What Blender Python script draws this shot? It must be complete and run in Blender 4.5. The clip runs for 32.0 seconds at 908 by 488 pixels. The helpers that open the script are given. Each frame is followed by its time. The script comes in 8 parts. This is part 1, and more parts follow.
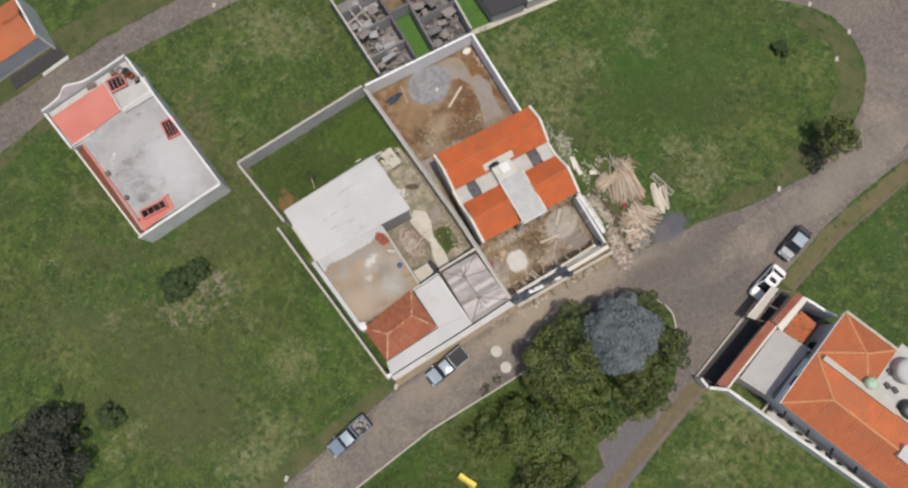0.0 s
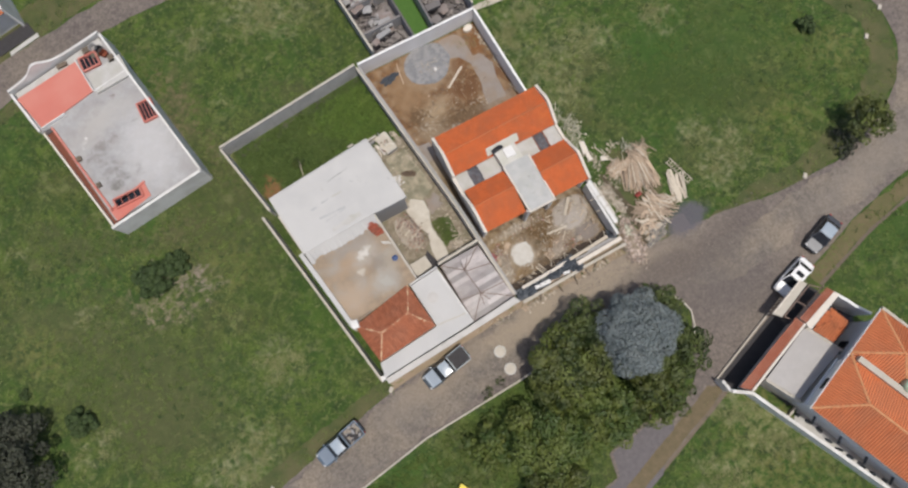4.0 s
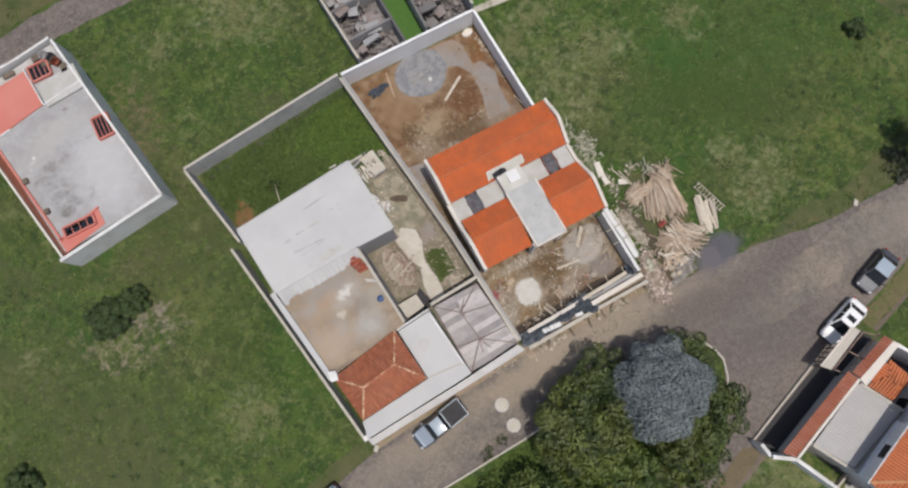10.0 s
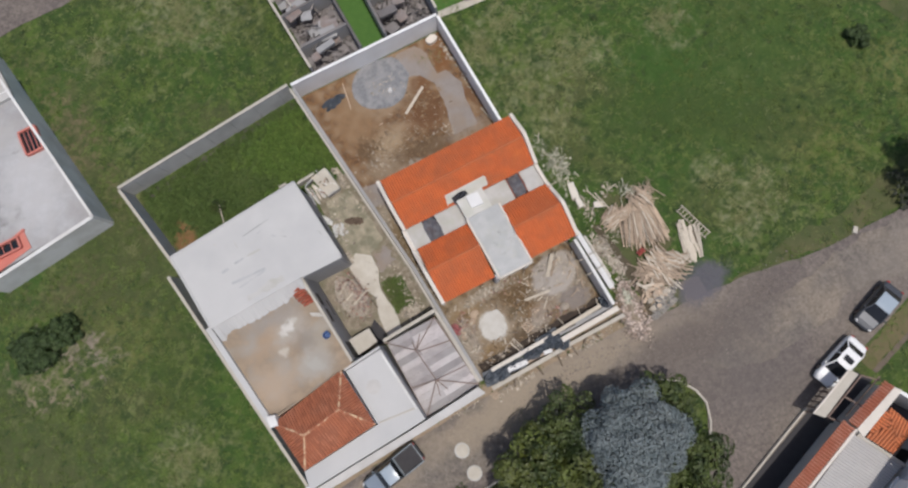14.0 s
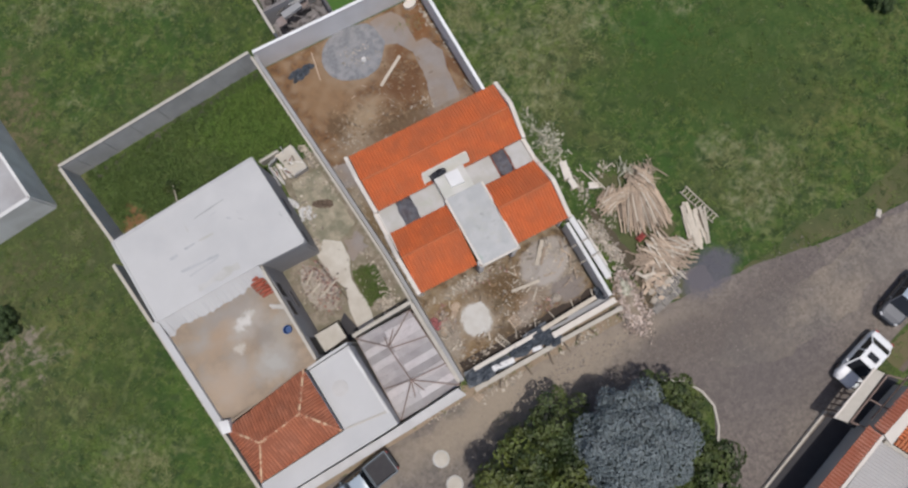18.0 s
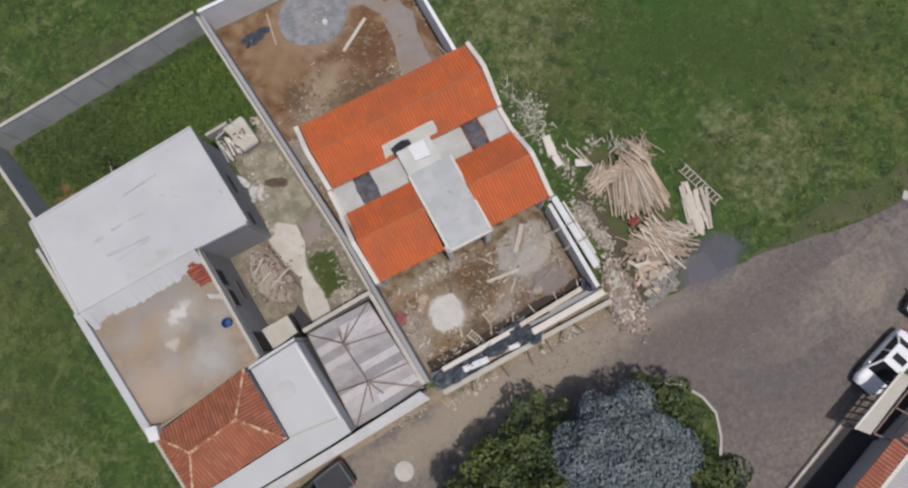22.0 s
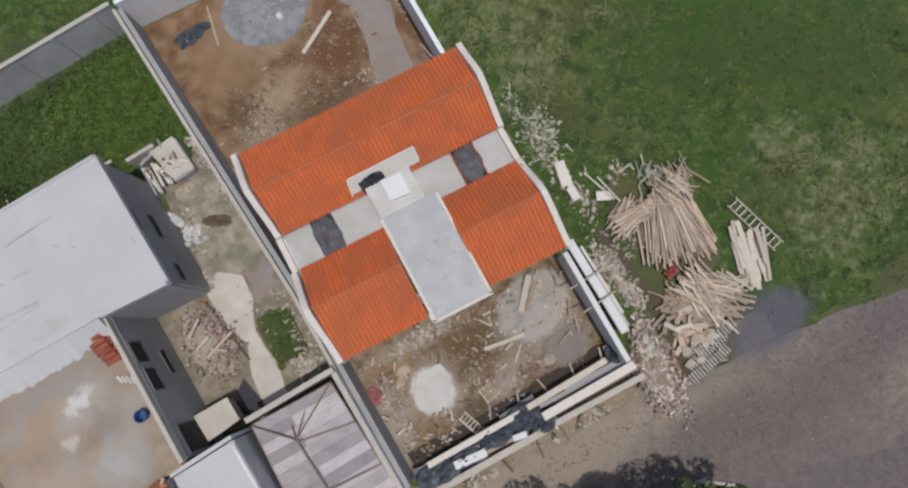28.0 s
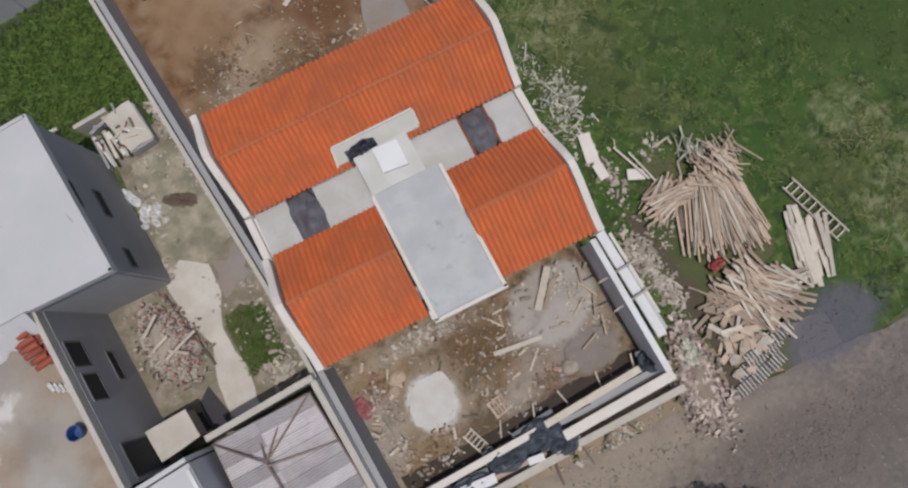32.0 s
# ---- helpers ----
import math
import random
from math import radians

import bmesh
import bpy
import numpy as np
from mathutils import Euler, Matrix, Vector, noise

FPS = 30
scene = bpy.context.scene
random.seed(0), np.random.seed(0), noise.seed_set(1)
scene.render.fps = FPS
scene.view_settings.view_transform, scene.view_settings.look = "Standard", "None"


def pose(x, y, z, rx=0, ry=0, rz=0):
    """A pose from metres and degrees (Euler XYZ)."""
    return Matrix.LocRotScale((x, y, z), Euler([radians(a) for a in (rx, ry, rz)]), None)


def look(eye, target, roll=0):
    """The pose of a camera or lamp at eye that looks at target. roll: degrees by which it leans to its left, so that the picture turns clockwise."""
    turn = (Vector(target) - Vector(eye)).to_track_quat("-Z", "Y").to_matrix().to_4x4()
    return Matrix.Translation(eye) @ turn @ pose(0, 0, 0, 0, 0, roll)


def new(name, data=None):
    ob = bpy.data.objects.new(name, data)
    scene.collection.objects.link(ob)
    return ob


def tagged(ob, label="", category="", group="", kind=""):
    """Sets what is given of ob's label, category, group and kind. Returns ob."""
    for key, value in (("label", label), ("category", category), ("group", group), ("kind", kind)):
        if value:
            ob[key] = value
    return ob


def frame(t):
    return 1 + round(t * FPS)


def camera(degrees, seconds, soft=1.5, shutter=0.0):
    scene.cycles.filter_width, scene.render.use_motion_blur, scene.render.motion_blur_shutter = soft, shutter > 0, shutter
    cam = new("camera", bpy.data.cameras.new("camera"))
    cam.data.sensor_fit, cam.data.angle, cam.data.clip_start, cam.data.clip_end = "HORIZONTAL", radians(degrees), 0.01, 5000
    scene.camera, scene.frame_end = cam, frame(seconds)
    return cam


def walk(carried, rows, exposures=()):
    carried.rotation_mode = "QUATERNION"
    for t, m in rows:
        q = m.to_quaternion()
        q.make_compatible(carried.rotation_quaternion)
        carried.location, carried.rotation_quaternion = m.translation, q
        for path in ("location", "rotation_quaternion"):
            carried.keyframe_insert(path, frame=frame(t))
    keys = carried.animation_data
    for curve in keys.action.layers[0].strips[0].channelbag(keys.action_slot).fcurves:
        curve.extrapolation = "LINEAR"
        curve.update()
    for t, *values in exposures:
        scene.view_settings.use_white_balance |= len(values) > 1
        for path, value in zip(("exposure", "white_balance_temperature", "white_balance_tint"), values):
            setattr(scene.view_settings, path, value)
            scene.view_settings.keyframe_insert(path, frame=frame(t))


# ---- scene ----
cam = camera(74.0, 32.0, soft=2.4)
# seconds, eye x y z, turn, tilt from straight down, lean
ROWS = [
    (0.0, -6.28, -19.38, 67.67, -28.07, 9.32, 1.25),
    (0.5, -6.28, -19.36, 67.00, -28.09, 9.31, 1.28),
    (1.0, -6.34, -19.33, 66.15, -28.05, 9.31, 1.24),
    (1.5, -6.38, -19.31, 65.51, -28.09, 9.29, 1.21),
    (2.0, -6.36, -19.30, 64.92, -28.06, 9.26, 1.21),
    (2.5, -6.35, -19.27, 64.30, -28.06, 9.23, 1.21),
    (3.0, -6.39, -19.28, 63.70, -28.10, 9.25, 1.20),
    (3.5, -6.41, -19.26, 63.07, -28.09, 9.24, 1.19),
    (5.5, -6.47, -19.37, 60.50, -28.11, 9.31, 1.16),
    (6.0, -6.47, -19.42, 59.87, -28.09, 9.34, 1.15),
    (6.5, -6.49, -19.44, 59.23, -28.08, 9.37, 1.14),
    (7.0, -6.52, -19.41, 58.63, -28.11, 9.35, 1.12),
    (7.5, -6.44, -19.14, 57.99, -28.13, 9.32, 1.13),
    (8.0, -6.14, -18.62, 57.41, -28.12, 9.25, 1.19),
    (8.5, -5.76, -17.96, 56.82, -27.99, 9.26, 1.29),
    (9.0, -5.18, -17.19, 56.21, -27.93, 9.24, 1.51),
    (9.5, -4.36, -16.48, 55.63, -27.88, 9.27, 1.77),
    (10.0, -3.44, -15.86, 55.04, -27.85, 9.37, 2.01),
    (10.5, -2.28, -15.34, 54.48, -27.81, 9.40, 2.20),
    (11.0, -0.86, -14.95, 53.92, -27.79, 9.36, 2.27),
    (11.5, 0.28, -14.63, 53.37, -27.75, 9.26, 2.28),
    (12.0, 0.79, -14.45, 52.78, -27.71, 9.20, 2.42),
    (12.5, 1.07, -14.41, 52.22, -27.69, 9.16, 2.51),
    (13.0, 1.25, -14.36, 51.64, -27.64, 9.04, 2.45),
    (13.5, 1.38, -14.39, 51.10, -27.54, 8.97, 2.42),
    (15.5, 1.96, -14.68, 48.64, -27.36, 8.79, 2.24),
    (16.0, 2.28, -14.90, 47.91, -27.33, 8.82, 2.27),
    (16.5, 2.35, -15.03, 47.28, -27.39, 8.84, 2.26),
    (17.0, 2.40, -15.12, 46.60, -27.39, 8.86, 2.24),
    (17.5, 2.39, -15.21, 45.93, -27.45, 8.90, 2.21),
    (18.0, 2.39, -15.25, 45.30, -27.42, 8.90, 2.17),
    (18.5, 2.42, -15.32, 44.67, -27.41, 8.88, 2.17),
    (19.0, 2.58, -15.35, 43.96, -27.28, 8.85, 2.23),
    (19.5, 2.78, -15.50, 43.33, -27.30, 8.86, 2.30),
    (20.0, 3.06, -15.69, 42.61, -27.26, 8.90, 2.43),
    (20.5, 3.34, -15.93, 41.94, -27.35, 8.91, 2.54),
    (21.0, 3.64, -16.07, 41.28, -27.25, 8.90, 2.57),
    (21.5, 3.98, -16.31, 40.58, -27.14, 8.94, 2.59),
    (22.0, 4.28, -16.49, 39.88, -27.10, 8.93, 2.58),
    (22.5, 4.40, -16.59, 39.26, -27.21, 8.88, 2.56),
    (23.0, 4.44, -16.60, 38.61, -27.24, 8.80, 2.49),
    (23.5, 4.49, -16.59, 38.00, -27.21, 8.68, 2.44),
    (24.0, 4.57, -16.58, 37.40, -27.13, 8.56, 2.41),
    (24.5, 4.56, -16.48, 36.70, -27.09, 8.52, 2.32),
    (26.5, 5.16, -15.02, 34.19, -27.28, 8.38, 2.18),
    (27.0, 5.53, -14.18, 33.44, -27.29, 8.33, 2.15),
    (27.5, 6.11, -12.90, 32.49, -27.21, 8.29, 2.15),
    (28.0, 6.35, -12.37, 31.82, -27.21, 8.29, 2.13),
    (28.5, 6.39, -12.17, 31.20, -27.21, 8.28, 2.10),
    (29.0, 6.35, -12.08, 30.57, -27.07, 8.28, 2.05),
    (29.5, 6.27, -12.01, 29.96, -27.01, 8.28, 2.00),
    (30.0, 6.20, -12.00, 29.33, -26.92, 8.26, 1.97),
    (30.5, 6.09, -12.04, 28.64, -26.82, 8.25, 1.98),
    (31.0, 6.03, -12.06, 27.99, -26.71, 8.27, 1.96),
    (31.5, 5.95, -12.10, 27.35, -26.74, 8.31, 1.94),
    (32.0, 5.93, -12.13, 26.88, -26.65, 8.38, 1.88),
]
walk(cam, [(t, pose(x, y, z, 0, 0, turn) @ pose(0, 0, 0, tilt, 0, 0) @ pose(0, 0, 0, 0, lean, 0))
           for t, x, y, z, turn, tilt, lean in ROWS],
     exposures=[(0.0, 0.10, 6750, 10), (12.0, -0.02, 6500, 11), (22.0, -0.14, 6300, 12), (32.0, -0.24, 6250, 12)])

# daylight: a bright hazy sky and a high soft sun
world = bpy.data.worlds.new("world")
scene.world = world
world.use_nodes = True
wn = world.node_tree.nodes
sky = wn.new("ShaderNodeTexSky")
sky.sky_type = "NISHITA"
sky.sun_disc = False
sky.sun_elevation, sky.sun_rotation = radians(78), radians(162)
sky.air_density, sky.dust_density, sky.ozone_density = 1.0, 2.5, 1.0
wn["Background"].inputs[1].default_value = 0.095
world.node_tree.links.new(sky.outputs[0], wn["Background"].inputs[0])
sun = new("sun", bpy.data.lights.new("sun", "SUN"))
sun.data.energy, sun.data.angle, sun.data.color = 2.7, radians(0.9), (1.0, 0.955, 0.89)
sun.matrix_world = look((8, -24, 118), (0, 0, 0))

# ---- materials ----
def mat(name, base, second=None, rough=0.85, scale=1.0, amount=0.5, stain=None, stain_scale=0.15, stain_amount=0.0,
        bump=0.0, bump_scale=None, metal=0.0, vary=0.0, island=False, alpha=1.0):
    """Two-scale mottled surface in world metres: grain between base and second, larger stains on top."""
    m = bpy.data.materials.new(name)
    m.use_nodes = True
    n, k = m.node_tree.nodes, m.node_tree.links
    bsdf = n["Principled BSDF"]
    bsdf.inputs["Roughness"].default_value = rough
    bsdf.inputs["Metallic"].default_value = metal
    geo = n.new("ShaderNodeNewGeometry")
    grain = n.new("ShaderNodeTexNoise")
    grain.inputs["Scale"].default_value = scale
    grain.inputs["Detail"].default_value = 6
    grain.inputs["Roughness"].default_value = 0.65
    k.new(geo.outputs["Position"], grain.inputs["Vector"])
    ramp = n.new("ShaderNodeMapRange")
    ramp.inputs[1].default_value, ramp.inputs[2].default_value = 0.5 - 0.5 * (1.05 - amount), 0.5 + 0.5 * (1.05 - amount)
    k.new(grain.outputs["Fac"], ramp.inputs[0])
    mix = n.new("ShaderNodeMix")
    mix.data_type = "RGBA"
    mix.inputs[6].default_value = (*base, 1)
    mix.inputs[7].default_value = (*(second or [c * 0.75 for c in base]), 1)
    k.new(ramp.outputs[0], mix.inputs[0])
    out = mix.outputs[2]
    if stain:
        big = n.new("ShaderNodeTexNoise")
        big.inputs["Scale"].default_value = stain_scale
        big.inputs["Detail"].default_value = 5
        k.new(geo.outputs["Position"], big.inputs["Vector"])
        r2 = n.new("ShaderNodeMapRange")
        r2.inputs[1].default_value, r2.inputs[2].default_value = 0.44, 0.62
        r2.inputs[4].default_value = stain_amount
        k.new(big.outputs["Fac"], r2.inputs[0])
        mx = n.new("ShaderNodeMix")
        mx.data_type = "RGBA"
        mx.inputs[7].default_value = (*stain, 1)
        k.new(r2.outputs[0], mx.inputs[0])
        k.new(out, mx.inputs[6])
        out = mx.outputs[2]
    if vary:
        rnd = geo.outputs["Random Per Island"] if island else n.new("ShaderNodeObjectInfo").outputs["Random"]
        hsv = n.new("ShaderNodeHueSaturation")
        vr = n.new("ShaderNodeMapRange")
        vr.inputs[3].default_value, vr.inputs[4].default_value = 1 - vary, 1 + vary
        k.new(rnd, vr.inputs[0])
        k.new(vr.outputs[0], hsv.inputs["Value"])
        k.new(out, hsv.inputs["Color"])
        out = hsv.outputs[0]
    k.new(out, bsdf.inputs["Base Color"])
    if bump:
        bn = n.new("ShaderNodeTexNoise")
        bn.inputs["Scale"].default_value = bump_scale or scale * 3
        bn.inputs["Detail"].default_value = 4
        k.new(geo.outputs["Position"], bn.inputs["Vector"])
        b = n.new("ShaderNodeBump")
        b.inputs["Strength"].default_value = bump
        b.inputs["Distance"].default_value = 0.05
        k.new(bn.outputs["Fac"], b.inputs["Height"])
        k.new(b.outputs[0], bsdf.inputs["Normal"])
    return m


def soft_spots(m, spots, ragged=1.0, scale=0.9, speckle=0.0):
    """Stains with soft ragged borders, each (x, y, radius x, radius y, turn, colour, strength, softness)."""
    n, k = m.node_tree.nodes, m.node_tree.links
    bsdf = n["Principled BSDF"]
    out = bsdf.inputs["Base Color"].links[0].from_socket
    geo = n.new("ShaderNodeNewGeometry")
    t = n.new("ShaderNodeTexNoise")
    t.inputs["Scale"].default_value, t.inputs["Detail"].default_value, t.inputs["Roughness"].default_value = scale, 7, 0.65
    k.new(geo.outputs["Position"], t.inputs["Vector"])
    shift = n.new("ShaderNodeVectorMath")
    shift.operation = "MULTIPLY_ADD"
    k.new(t.outputs["Color"], shift.inputs[0])
    shift.inputs[1].default_value = (ragged * 4, ragged * 4, 0)
    shift.inputs[2].default_value = (-ragged * 2, -ragged * 2, 0)
    moved = n.new("ShaderNodeVectorMath")
    k.new(geo.outputs["Position"], moved.inputs[0])
    k.new(shift.outputs[0], moved.inputs[1])
    grit = None
    if speckle:
        f = n.new("ShaderNodeTexNoise")
        f.inputs["Scale"].default_value, f.inputs["Detail"].default_value, f.inputs["Roughness"].default_value = speckle, 8, 0.7
        f.inputs["Distortion"].default_value = 0.8
        k.new(geo.outputs["Position"], f.inputs["Vector"])
        g = n.new("ShaderNodeMapRange")
        g.inputs[1].default_value, g.inputs[2].default_value = 0.44, 0.6
        k.new(f.outputs["Fac"], g.inputs[0])
        grit = g.outputs[0]
    for x, y, rx, ry, turn, colour, strength, soft in spots:
        mp = n.new("ShaderNodeMapping")
        mp.vector_type = "TEXTURE"
        mp.inputs["Location"].default_value = (x, y, 0)
        mp.inputs["Rotation"].default_value = (0, 0, radians(turn))
        mp.inputs["Scale"].default_value = (rx, ry, 1000)
        k.new(moved.outputs[0], mp.inputs["Vector"])
        ln = n.new("ShaderNodeVectorMath")
        ln.operation = "LENGTH"
        k.new(mp.outputs[0], ln.inputs[0])
        r = n.new("ShaderNodeMapRange")
        r.interpolation_type = "SMOOTHSTEP"
        r.inputs[1].default_value, r.inputs[2].default_value = 1 + soft, max(0.0, 1 - soft)
        r.inputs[4].default_value = strength
        k.new(ln.outputs["Value"], r.inputs[0])
        mx = n.new("ShaderNodeMix")
        mx.data_type = "RGBA"
        mx.inputs[7].default_value = (*colour, 1)
        amount = r.outputs[0]
        if grit:
            mu = n.new("ShaderNodeMath")
            mu.operation = "MULTIPLY"
            k.new(amount, mu.inputs[0])
            k.new(grit, mu.inputs[1])
            amount = mu.outputs[0]
        k.new(amount, mx.inputs[0])
        k.new(out, mx.inputs[6])
        out = mx.outputs[2]
    k.new(out, bsdf.inputs["Base Color"])
    return m


def ground_mat():
    """Rough pasture: three greens, dry straw and worn earth at several scales."""
    m = bpy.data.materials.new("pasture")
    m.use_nodes = True
    n, k = m.node_tree.nodes, m.node_tree.links
    bsdf = n["Principled BSDF"]
    bsdf.inputs["Roughness"].default_value = 0.95
    geo = n.new("ShaderNodeNewGeometry")

    def noise_at(scale, detail, lo, hi, top=1.0, dist=0.0):
        t = n.new("ShaderNodeTexNoise")
        t.inputs["Scale"].default_value, t.inputs["Detail"].default_value = scale, detail
        t.inputs["Distortion"].default_value = dist
        k.new(geo.outputs["Position"], t.inputs["Vector"])
        r = n.new("ShaderNodeMapRange")
        r.inputs[1].default_value, r.inputs[2].default_value, r.inputs[4].default_value = lo, hi, top
        k.new(t.outputs["Fac"], r.inputs[0])
        return r.outputs[0]

    def over(a, colour, fac):
        x = n.new("ShaderNodeMix")
        x.data_type = "RGBA"
        if isinstance(a, tuple):
            x.inputs[6].default_value = (*a, 1)
        else:
            k.new(a, x.inputs[6])
        x.inputs[7].default_value = (*colour, 1)
        k.new(fac, x.inputs[0])
        return x.outputs[2]

    c = over((0.031, 0.063, 0.010), (0.077, 0.119, 0.019), noise_at(0.55, 10, 0.40, 0.6))
    c = over(c, (0.036, 0.084, 0.011), noise_at(0.06, 4, 0.45, 0.6, 0.75))
    c = over(c, (0.088, 0.082, 0.032), noise_at(0.09, 6, 0.50, 0.64, 0.55, 0.8))
    c = over(c, (0.160, 0.175, 0.068), noise_at(0.45, 10, 0.57, 0.68, 0.65, 1.6))
    c = over(c, (0.022, 0.044, 0.009), noise_at(1.1, 9, 0.5, 0.61, 0.85))
    c = over(c, (0.140, 0.165, 0.050), noise_at(2.2, 8, 0.54, 0.68, 0.7, 0.6))
    c = over(c, (0.020, 0.038, 0.008), noise_at(4.0, 6, 0.55, 0.68, 0.7))
    k.new(c, bsdf.inputs["Base Color"])
    t = n.new("ShaderNodeTexNoise")
    t.inputs["Scale"].default_value, t.inputs["Detail"].default_value = 2.5, 8
    k.new(geo.outputs["Position"], t.inputs["Vector"])
    b = n.new("ShaderNodeBump")
    b.inputs["Strength"].default_value, b.inputs["Distance"].default_value = 0.45, 0.3
    k.new(t.outputs["Fac"], b.inputs["Height"])
    k.new(b.outputs[0], bsdf.inputs["Normal"])
    return m


M_GRASS = ground_mat()
PALE = [(-9.2, 24.0, 5.0, 2.4), (-17.7, 24.2, 2.1, 1.0), (-10.4, 28.1, 2.9, 1.3), (-24.2, -11.9, 2.2, 2.9), (-30.0, -18.9, 2.5, 2.8), (-33.4, -20.2, 2.5, 1.6),
        (20.4, 3.5, 3.6, 1.6), (29.1, 3.0, 1.4, 2.2), (28.5, -14.6, 1.5, 2.3), (25.4, -15.5, 1.7, 1.7), (15.0, 3.3, 2.7, 2.0), (14.1, -37.0, 2.8, 1.9),
        (16.4, -41.9, 3.1, 1.5), (10.0, -42.3, 2.4, 1.6), (16.7, 9.9, 2.6, 1.4), (13.4, 8.3, 1.4, 2.8), (15.7, -0.4, 2.0, 2.0), (26.2, -11.7, 2.0, 1.3)]
r_dry = random.Random(77)
PALE += [(r_dry.uniform(-50, 14), r_dry.uniform(-46, 28), r_dry.uniform(0.6, 1.4), r_dry.uniform(0.5, 1.0)) for _ in range(22)]
YELLOW = [(17.5, -41.5, 4.0, 4.5), (12.5, -42.0, 3.5, 4.0), (15.0, -48.0, 6.0, 4.0), (34.9, -14.1, 3.1, 3.1), (43.9, -9.9, 4.0, 2.7), (-24.5, -0.8, 3.3, 2.7), (-45.6, 0.2, 2.6, 2.6)]
LUSH = [(-17.2, -9.8, 2.4, 4.6), (-43.0, 23.2, 3.1, 3.5), (-21.9, 23.3, 3.5, 2.1), (27.0, -6.5, 6.1, 4.7), (26.6, -0.5, 3.4, 2.7), (36.0, -2.0, 8.0, 6.0), (38.7, -30.7, 4.5, 3.2), (-16.5, -28.4, 3.7, 2.5)]
DULL = [(-37.4, -7.1, 7.8, 5.8), (-23.1, 3.8, 4.7, 4.7), (-42.7, 2.2, 5.9, 3.3), (-10.0, 12.6, 4.1, 1.6), (-38.4, 9.0, 6.1, 2.0), (-37.1, -12.8, 5.1, 3.8), (-22.7, 17.0, 1.6, 8.0)]
EARTH = [(-22.3, 17.5, 1.3, 9.0, 10, (0.150, 0.122, 0.066), 0.9, 0.7), (-27.0, 5.5, 6.0, 1.2, 7, (0.105, 0.095, 0.045), 0.8, 0.7), (-33.0, -1.2, 3.6, 1.2, -28, (0.23, 0.19, 0.13), 0.9, 0.6), (-29.2, 0.0, 2.8, 1.2, -20, (0.25, 0.205, 0.165), 0.9, 0.5)]
soft_spots(M_GRASS, [(*q, -28, (0.073, 0.080, 0.030), 0.65, 0.75) for q in DULL] + [(*q, -28, (0.034, 0.082, 0.010), 0.6, 0.8) for q in LUSH], ragged=3.4, scale=0.7)
soft_spots(M_GRASS, [(*q, -28, (0.135, 0.140, 0.042), 0.8, 0.7) for q in YELLOW] + [(x, y, 0.95 * a, 0.95 * b, -28, (0.238, 0.240, 0.130), 0.72, 0.8) for x, y, a, b in PALE] + EARTH, ragged=3.0, scale=0.7, speckle=1.3)
soft_spots(M_GRASS, [(25.0, -5.0, 5.0, 2.6, -28, (0.040, 0.064, 0.012), 0.55, 0.8), (32.0, -9.0, 4.0, 2.4, -28, (0.042, 0.064, 0.013), 0.5, 0.8), (-22.0, -4.0, 2.2, 7.0, -20, (0.046, 0.066, 0.015), 0.5, 0.8), (-23.5, 7.0, 2.6, 5.0, -10, (0.046, 0.066, 0.015), 0.45, 0.8)], ragged=2.0, scale=0.7)
soft_spots(M_GRASS, [(-17.2, 5.0, 1.0, 1.7, 10, (0.21, 0.105, 0.045), 0.85, 0.5)], ragged=0.6, scale=1.0)
M_ROAD = mat("cobbled_road", (0.178, 0.150, 0.134), (0.105, 0.088, 0.080), scale=1.4, amount=0.7, stain=(0.195, 0.163, 0.132), stain_scale=0.12, stain_amount=0.6, bump=0.4, bump_scale=5)


def add_cobbles(m, size):
    """Small uneven stones: each cell a little lighter or darker, the joints lower."""
    n, k = m.node_tree.nodes, m.node_tree.links
    bsdf = n["Principled BSDF"]
    old = bsdf.inputs["Base Color"].links[0].from_socket
    geo = n.new("ShaderNodeNewGeometry")
    v = n.new("ShaderNodeTexVoronoi")
    v.inputs["Scale"].default_value = 1 / size
    k.new(geo.outputs["Position"], v.inputs["Vector"])
    bw = n.new("ShaderNodeSeparateColor")
    k.new(v.outputs["Color"], bw.inputs[0])
    r = n.new("ShaderNodeMapRange")
    r.inputs[3].default_value, r.inputs[4].default_value = 0.8, 1.2
    k.new(bw.outputs[0], r.inputs[0])
    h = n.new("ShaderNodeHueSaturation")
    k.new(r.outputs[0], h.inputs["Value"])
    k.new(old, h.inputs["Color"])
    k.new(h.outputs[0], bsdf.inputs["Base Color"])
    b = n.new("ShaderNodeBump")
    b.invert = True
    b.inputs["Strength"].default_value, b.inputs["Distance"].default_value = 0.5, 0.06
    k.new(v.outputs["Distance"], b.inputs["Height"])
    k.new(b.outputs[0], bsdf.inputs["Normal"])


